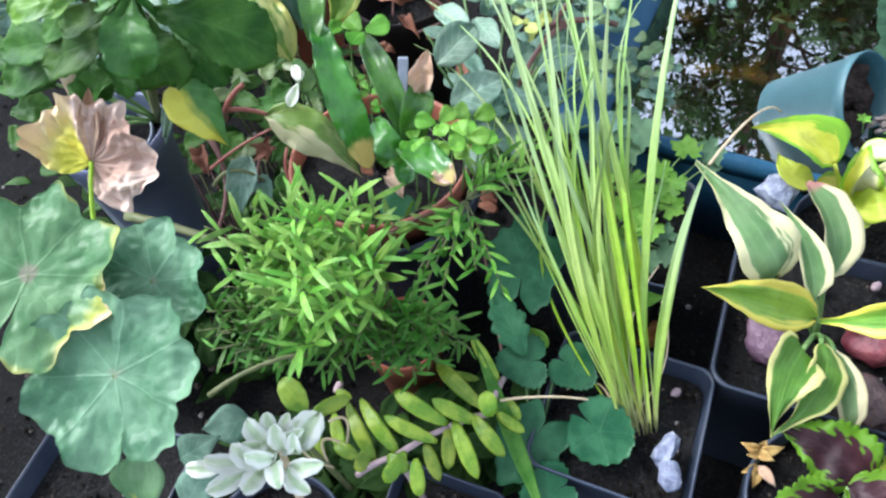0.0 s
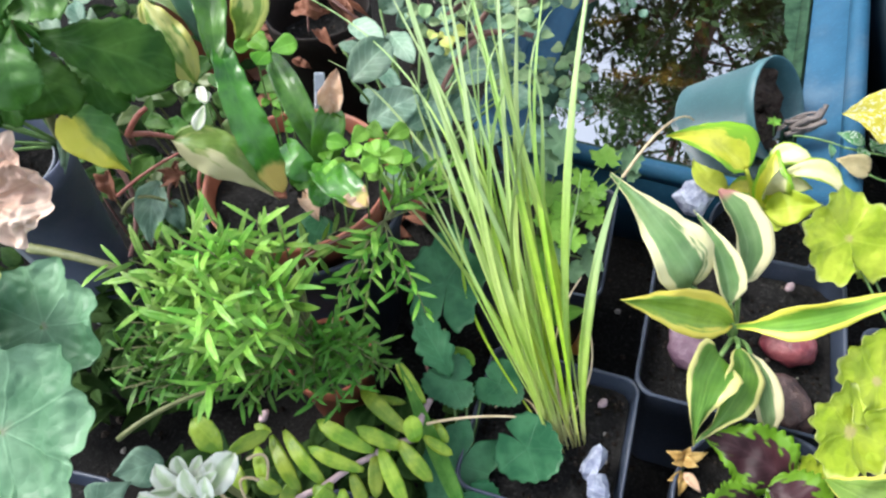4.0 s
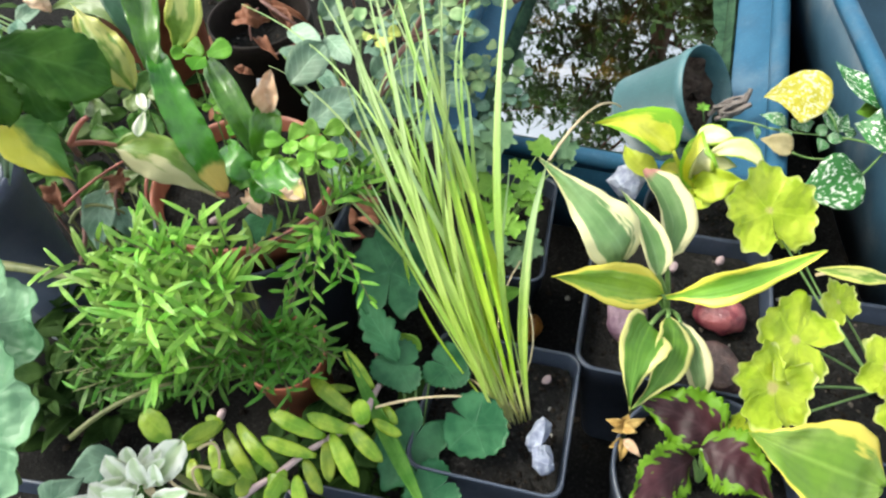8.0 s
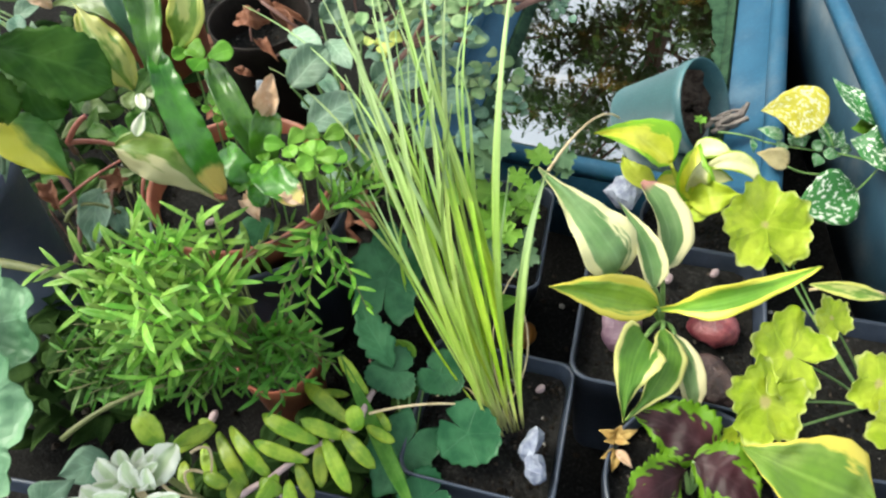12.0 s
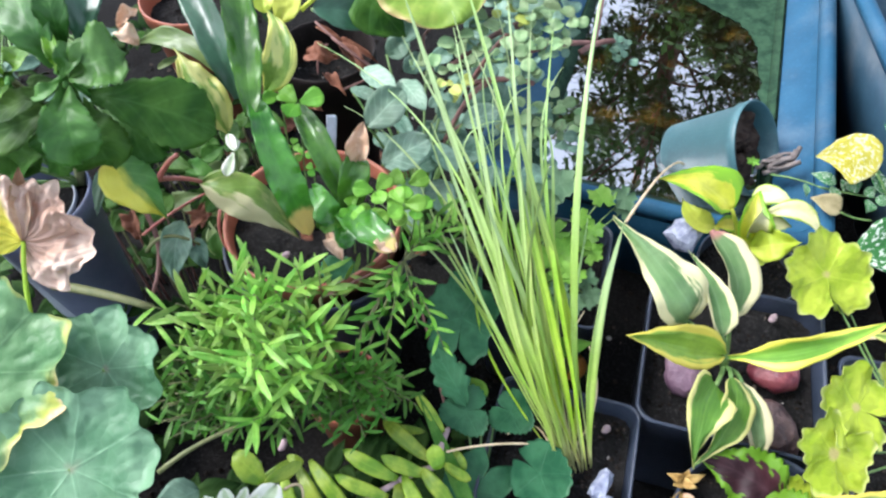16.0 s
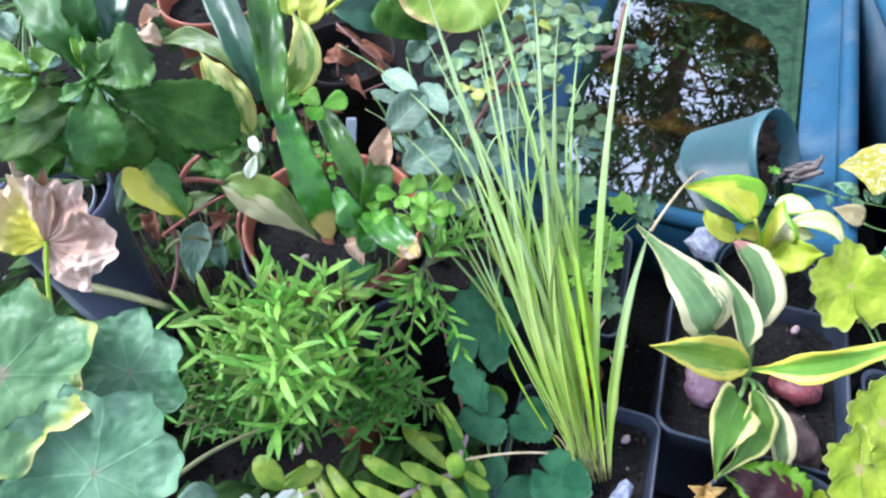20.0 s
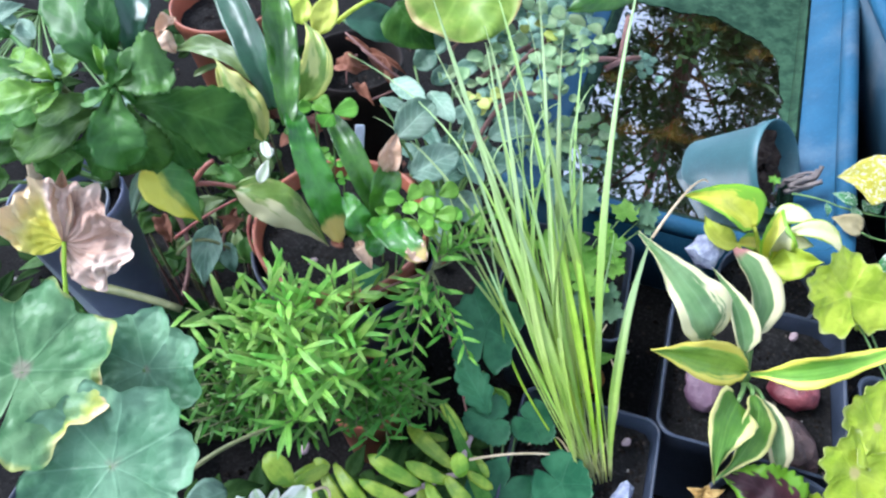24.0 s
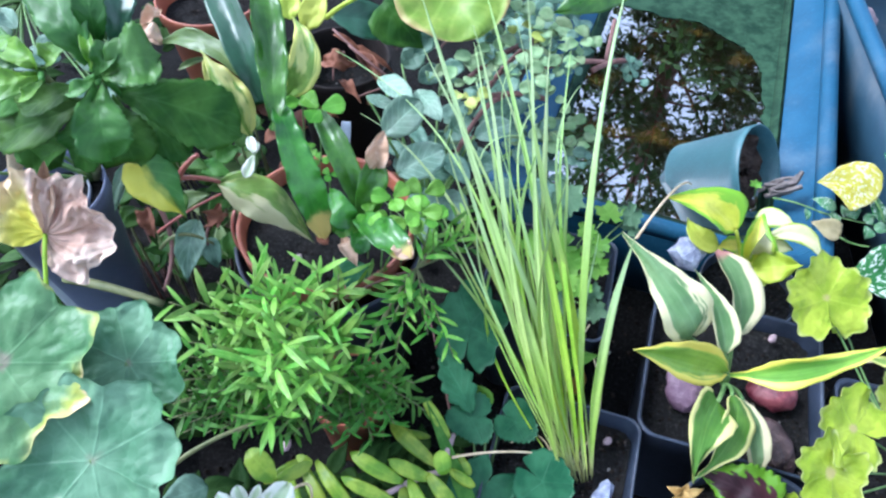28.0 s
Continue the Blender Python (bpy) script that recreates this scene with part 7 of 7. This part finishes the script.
# ---- spotted plant ----
polka = thing("spotted_plant", (0.4387, 0.2367, 0.0300), "spotted plant with white flecked green leaves, one yellow", "foliage plant")
for a, b, w, m, mid in (
    ((0.3672, 0.2675, 0.1040), (0.3310, 0.2904, 0.1080), 0.0399, POLKA_YELLOW, (0.3528, 0.2812, 0.1100)), ((0.3624, 0.2151, 0.0940), (0.3189, 0.2181, 0.0880), 0.0391, POLKA, (0.3385, 0.2135, 0.0940)), ((0.4177, 0.2593, 0.1000), (0.4038, 0.3103, 0.1040), 0.0243, POLKA, (0.4034, 0.2776, 0.1060)), ((0.4181, 0.2404, 0.0980), (0.3850, 0.2561, 0.0960), 0.0396, POLKA, (0.3968, 0.2419, 0.1000)), ((0.4347, 0.2747, 0.0900), (0.3991, 0.2708, 0.0900), 0.0180, CLOVER, (0.4100, 0.2680, 0.0920)),
    ((0.3430, 0.2724, 0.0940), (0.3297, 0.2856, 0.0960), 0.0097, POLKA, (0.3359, 0.2787, 0.0970)), ((0.3420, 0.2725, 0.0920), (0.3369, 0.2618, 0.0880), 0.0096, POLKA, (0.3384, 0.2654, 0.0920)), ((0.3488, 0.2655, 0.0930), (0.3627, 0.2682, 0.0940), 0.0112, POLKA, (0.3536, 0.2666, 0.0960)), ((0.3612, 0.2552, 0.0900), (0.3551, 0.2474, 0.0860), 0.0103, POLKA, (0.3574, 0.2494, 0.0900)), ((0.3712, 0.2568, 0.0920), (0.3817, 0.2818, 0.0960), 0.0139, POLKA, (0.3736, 0.2684, 0.0960)), ((0.3761, 0.2573, 0.0900), (0.3908, 0.2695, 0.0920), 0.0097, POLKA, (0.3821, 0.2616, 0.0930)), ((0.3257, 0.2814, 0.0900), (0.3226, 0.2723, 0.0860), 0.0057, POLKA, (0.3228, 0.2751, 0.0900)), ((0.3648, 0.2539, 0.0900), (0.3771, 0.2496, 0.0880), 0.0088, POLKA, (0.3697, 0.2513, 0.0910)), ((0.3589, 0.2597, 0.0920), (0.3715, 0.2626, 0.0920), 0.0088, POLKA, (0.3633, 0.2596, 0.0940)), ((0.3514, 0.2691, 0.0900), (0.3498, 0.2762, 0.0940), 0.0081, POLKA, (0.3489, 0.2704, 0.0940)), ((0.3810, 0.2566, 0.0880), (0.3898, 0.2534, 0.0860), 0.0080, POLKA, (0.3845, 0.2543, 0.0890)),
):
    leaf(polka, m, a, b, w, via=mid, shape="ovate", cup=0.10, face=(0, -0.6, 0.9), steps=24, cross=10, warp=0.05)
for a, b, l in (((0.3672, 0.2675, 0.1040), (0.3741, 0.2544, 0.0900), 0.002), ((0.3097, 0.2998, 0.0850), (0.3327, 0.2766, 0.0900), 0.002), ((0.3327, 0.2766, 0.0900), (0.3698, 0.2546, 0.0900), -0.001), ((0.3698, 0.2546, 0.0900), (0.4066, 0.2280, 0.0860), 0.002), ((0.3620, 0.2151, 0.0930), (0.3937, 0.2314, 0.0880), -0.003), ((0.3366, 0.2515, 0.0880), (0.3550, 0.2406, 0.0860), -0.002), ((0.4066, 0.2280, 0.0860), (0.4726, 0.2463, 0.0000), 0.0)):
    stalk(polka, a, b, 0.0008, l)
leaf(polka, TAN_LEAF, (0.3365, 0.2527, 0.0880), (0.3199, 0.2669, 0.0920), 0.0167, name="dried_leaf", label="buff withered leaf", shape="ovate", lift=0.1, cup=0.25, steps=18)

# ---- coleus ----
coleus = thing("coleus", (0.166, 0.064, 0.085), "coleus with burgundy leaves edged in lime green", "coleus")
for a, b, w, mid in (((0.1797, 0.0735, 0.1040), (0.1463, 0.1060, 0.1100), 0.0351, (0.1652, 0.0902, 0.1120)), ((0.1676, 0.0749, 0.1060), (0.1877, 0.0424, 0.1040), 0.0335, (0.1779, 0.0601, 0.1120)), ((0.1617, 0.0727, 0.1040), (0.1215, 0.0600, 0.1020), 0.0290, (0.1401, 0.0654, 0.1100))):
    leaf(coleus, COLEUS, a, b, w, via=mid, shape="ovate", cup=-0.02, wave=0.06, teeth=0.13, tooth=15, steps=112, cross=14, pucker=0.02, ribs=6)
    stalk(coleus, (0.166, 0.066, 0.085), a, 0.0016, 0.002)
for a, b, w in (((0.1654, 0.0797, 0.0980), (0.1560, 0.0854, 0.1000), 0.0126), ((0.1671, 0.0791, 0.1000), (0.1739, 0.0858, 0.1040), 0.0097)):
    leaf(coleus, BLUE_GREEN, a, b, w, shape="ovate", lift=0.05, cup=0.1, teeth=0.2, tooth=7, steps=40)
withered = thing("withered_flower", (0.1377, 0.0962, 0.0880), "small withered yellow flower on the soil", "flower")
for a, b in (((0.1374, 0.0995, 0.1000), (0.1296, 0.1040, 0.1030)), ((0.1374, 0.0995, 0.1000), (0.1490, 0.0986, 0.1030)), ((0.1370, 0.0987, 0.1000), (0.1301, 0.0979, 0.1020)), ((0.1370, 0.0987, 0.1000), (0.1419, 0.0932, 0.1020)), ((0.1359, 0.0937, 0.0960), (0.1406, 0.0831, 0.0940)), ((0.1354, 0.0939, 0.0960), (0.1267, 0.0920, 0.0960)), ((0.1380, 0.1009, 0.1000), (0.1415, 0.1029, 0.1040)), ((0.1354, 0.0939, 0.0960), (0.1302, 0.0847, 0.0920))):
    leaf(withered, BUFF_LEAF if random.random() < 0.25 else WITHERED, a, b, 0.0055, name="petal", shape="ovate", lift=0.1, cup=0.3, steps=6, cross=4)
stalk(withered, (0.1373, 0.0943, 0.0850), (0.1374, 0.0995, 0.1000), 0.0008)


# ---- stones and crystals ----
def stone(name, at, size, mat, label, category, rough=0.35, flat=0.0, cuts=3, seed=0.0):
    bm = bmesh.new()
    bmesh.ops.create_icosphere(bm, subdivisions=cuts, radius=1)
    for v in bm.verts:
        d = v.co.normalized()
        k = 1 + rough * noise.noise(d * 1.3 + Vector((seed, seed * 2, 0))) + rough * 0.3 * noise.noise(d * 4 + Vector((seed, 0, 0)))
        v.co = Vector((d.x * size[0], d.y * size[1], d.z * size[2])) * k
    ob = part(name, bm, mat, None, smooth=flat < 0.5)
    ob.matrix_basis = pose(*at, 0, 0, seed * 57)
    return tagged(ob, label, category)


stone("stone", (0.1692, 0.1621, 0.0940), (0.0160, 0.012, 0.010), PURPLE_STONE, "smooth purple stone lying on potting soil", "stone", 0.3, seed=1.3)
stone("stone", (0.2207, 0.1475, 0.0940), (0.0150, 0.0115, 0.010), RED_STONE, "polished red stone lying on potting soil", "stone", 0.3, seed=2.2)
stone("stone", (0.2037, 0.1159, 0.0920), (0.0140, 0.0175, 0.010), BROWN_STONE, "rough dark brown stone lying on potting soil", "stone", 0.3, seed=0.2)
stone("pebble", (0.1349, 0.2259, -0.0050), (0.012, 0.010, 0.008), ORANGE_STONE, "orange pebble on the ground between pots", "pebble", seed=3.1)
for at, s in (((0.2113, 0.1855, 0.0940), 0.0026), ((0.2400, 0.1811, 0.0940), 0.0024), ((0.2583, 0.1856, 0.0940), 0.0020), ((0.1113, 0.1397, 0.0900), 0.0022), ((-0.0775, 0.1898, 0.0600), 0.0028), ((-0.0519, 0.2817, 0.1300), 0.0022)):
    stone("pebble", at, (s, s * 1.5, s * 0.8), PINK_STONE, "tiny pale grit pebble lying on soil", "pebble", 0.3, cuts=2, seed=s * 900)
stone("crystal", (0.2090, 0.2518, 0.1040), (0.013, 0.010, 0.011), CRYSTAL, "cloudy white crystal behind the hosta leaves", "crystal", 0.5, 1, 2, 4.4)
stone("crystal", (0.0936, 0.1075, 0.1000), (0.0050, 0.0095, 0.007), CRYSTAL, "pale violet crystal standing on potting soil", "crystal", 0.5, 1, 2, 5.5)
stone("crystal", (0.0916, 0.0941, 0.1000), (0.0060, 0.0075, 0.006), CRYSTAL, "white crystal lying on potting soil", "crystal", 0.5, 1, 2, 6.1)
stone("stone", (0.5916, 0.5783, 0.0200), (0.018, 0.030, 0.018), PINK_STONE, "pinkish rough stone between the troughs", "stone", 0.4, seed=7.7)

# ---- tipped pot in the trough ----
rim_c = Vector((0.319, 0.332, 0.080))
axis = Vector((0.53, -0.62, 0.58)).normalized()
tipped = thing("plant_pot", (0, 0, 0), "small teal round pot tipped on its side with old soil", "plant pot")
R, HT = 0.0385, 0.071
prof = [(R * 0.68, 0), (R * 0.70, 0.002), (R * 0.93, HT - 0.010), (R * 0.97, HT - 0.010), (R, HT - 0.001), (R * 0.985, HT), (R * 0.955, HT - 0.001), (R * 0.90, HT - 0.010), (R * 0.66, 0.003)]
bm = bmesh.new()
rings(bm, [[Vector((q * math.cos(a), q * math.sin(a), z)) for a in (k * math.tau / 56 for k in range(56))] for q, z in prof], caps=(True, True))
bmesh.ops.recalc_face_normals(bm, faces=bm.faces)
part("pot_body", bm, TEAL, tipped)
part("soil", soil_disc(lambda s: [(R * 0.83 * s * math.cos(a), R * 0.83 * s * math.sin(a)) for a in (k * math.tau / 40 for k in range(40))], HT - 0.014, 0.010, 9.0), OLD_SOIL, tipped, "crumbled old soil with roots")
tipped.matrix_basis = Matrix.Translation(rim_c) @ axis.to_track_quat("Z", "Y").to_matrix().to_4x4() @ Matrix.Translation((0, 0, -HT))
sprout = thing("seedling", (0.3029, 0.3119, 0.0750), "tiny green seedling growing in the tipped pot", "seedling")
for k in range(6):
    a = k * 1.047
    c = Vector((0.3043, 0.3160, 0.0840))
    leaf(sprout, CLOVER, c, c + Vector((math.cos(a) * 0.0055, math.sin(a) * 0.0055, 0.001)), 0.003, name="leaflet", shape="lance", steps=6, cross=4)
stalk(sprout, (0.3071, 0.3137, 0.0720), (0.3043, 0.3160, 0.0840), 0.0006)
roots = thing("dry_roots", (0.3251, 0.3078, 0.0800), "greyish dry root clump over the rim", "dry roots")
for k in range(14):
    bm = bmesh.new()
    a = Vector((0.3185, 0.3139, 0.0740)) + Vector((random.uniform(-1, 1), random.uniform(-1, 1), random.uniform(-0.5, 1))) * 0.006
    b = Vector((0.3394, 0.3146, 0.0920)).lerp(Vector((0.3316, 0.2993, 0.0880)), random.random()) + Vector((random.uniform(-1, 1), random.uniform(-1, 1), random.uniform(-1, 1))) * 0.004
    tube(bm, arc(a, a.lerp(b, random.uniform(0.5, 1.0)), random.uniform(-0.002, 0.005), 8, random.uniform(-0.004, 0.004)), random.uniform(0.0008, 0.0022), 5)
    part("root", bm, ROOT, roots)

# ---- tree overhead, mirrored in the water ----
tree = thing("tree", (3.1, 4.5, GROUND), "tall leafy garden tree standing beyond the pots", "tree")
bm = bmesh.new()
tube(bm, [(3.1, 4.5, GROUND), (3.05, 4.45, 1.0), (3.0, 4.35, 2.0), (2.9, 4.2, 3.2), (2.8, 4.0, 4.6)], [0.16, 0.14, 0.11, 0.08, 0.03], 12)
part("trunk", bm, WOODY, tree)
tips = []
for k in range(44):
    a = k * 2.4
    b0 = Vector((3.0, 4.4, 1.5)).lerp(Vector((2.8, 4.0, 4.5)), k / 44)
    b1 = b0 + Vector((math.cos(a) * random.uniform(0.8, 2.3), math.sin(a) * random.uniform(0.8, 2.3), random.uniform(0.1, 0.9)))
    bm = bmesh.new()
    pts = arc(b0, b1, 0.12, 8)
    tube(bm, pts, [0.016 - 0.013 * i / 8 for i in range(9)], 6)
    part("branch", bm, WOODY, tree)
    tips += pts[2:]
clumps = [random.choice(tips) + Vector((random.gauss(0, 0.10), random.gauss(0, 0.10), random.gauss(0, 0.10))) for _ in range(215)]
verts, faces = [], []
for k in range(30000):
    p = random.choice(clumps) + Vector((random.gauss(0, 0.115), random.gauss(0, 0.115), random.gauss(0, 0.10)))
    d = Vector((random.uniform(-1, 1), random.uniform(-1, 1), random.uniform(-0.7, 0.4))).normalized()
    s = d.orthogonal().normalized() * random.uniform(0.024, 0.042)
    d *= random.uniform(0.035, 0.06)
    n = len(verts)
    verts += [p - d, p + s, p + d, p - s]
    faces.append((n, n + 1, n + 2, n + 3))
me = bpy.data.meshes.new("crown")
me.from_pydata([tuple(v) for v in verts], [], faces)
me.materials.append(plain("tree leaf", (0.03, 0.075, 0.02), (0.06, 0.12, 0.03), 0.5, 3, 40, 0.1, thin=0.25))
crown_ob = new("crown", me)
crown_ob.parent = tree
crown_ob.matrix_parent_inverse = tree.matrix_basis.inverted()
tagged(crown_ob, "loose crown of small green leaves", "", "", "stuff")

# ---- loose litter on the ground ----
rubble = new("ground_litter", crumbs(lambda g: (g.uniform(-0.5, 0.5), g.uniform(0.0, 0.8)), GROUND, 2600, 0.0028, 5))
tagged(rubble, "loose grit and soil crumbs on the ground", "litter", "", "stuff")

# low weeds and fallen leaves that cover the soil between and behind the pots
# weeds are added filler, most with the gaps' shade in their colour
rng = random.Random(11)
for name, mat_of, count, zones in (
    ("weed_patch", SHADE_WEED, 620, ((-0.34, -0.05, 0.36, 0.80), (-0.26, -0.09, 0.245, 0.34), (-0.16, 0.03, 0.135, 0.185))),
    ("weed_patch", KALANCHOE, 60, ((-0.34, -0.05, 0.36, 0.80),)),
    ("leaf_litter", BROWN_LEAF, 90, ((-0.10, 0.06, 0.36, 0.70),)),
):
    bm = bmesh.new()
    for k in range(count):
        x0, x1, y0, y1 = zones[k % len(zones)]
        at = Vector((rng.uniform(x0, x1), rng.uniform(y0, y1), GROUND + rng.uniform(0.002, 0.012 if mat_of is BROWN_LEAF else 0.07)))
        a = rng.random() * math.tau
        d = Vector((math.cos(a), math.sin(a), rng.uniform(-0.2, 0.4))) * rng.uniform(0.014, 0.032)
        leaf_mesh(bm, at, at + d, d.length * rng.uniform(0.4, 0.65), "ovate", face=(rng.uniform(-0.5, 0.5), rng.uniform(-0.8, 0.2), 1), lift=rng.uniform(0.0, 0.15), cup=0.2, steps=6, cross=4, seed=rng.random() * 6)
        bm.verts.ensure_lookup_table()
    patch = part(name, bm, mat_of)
    tagged(patch, "fallen brown leaves on dark soil" if mat_of is BROWN_LEAF else "low weeds added to fill the shaded soil between pots", "leaf litter" if mat_of is BROWN_LEAF else "weeds", "", "stuff")
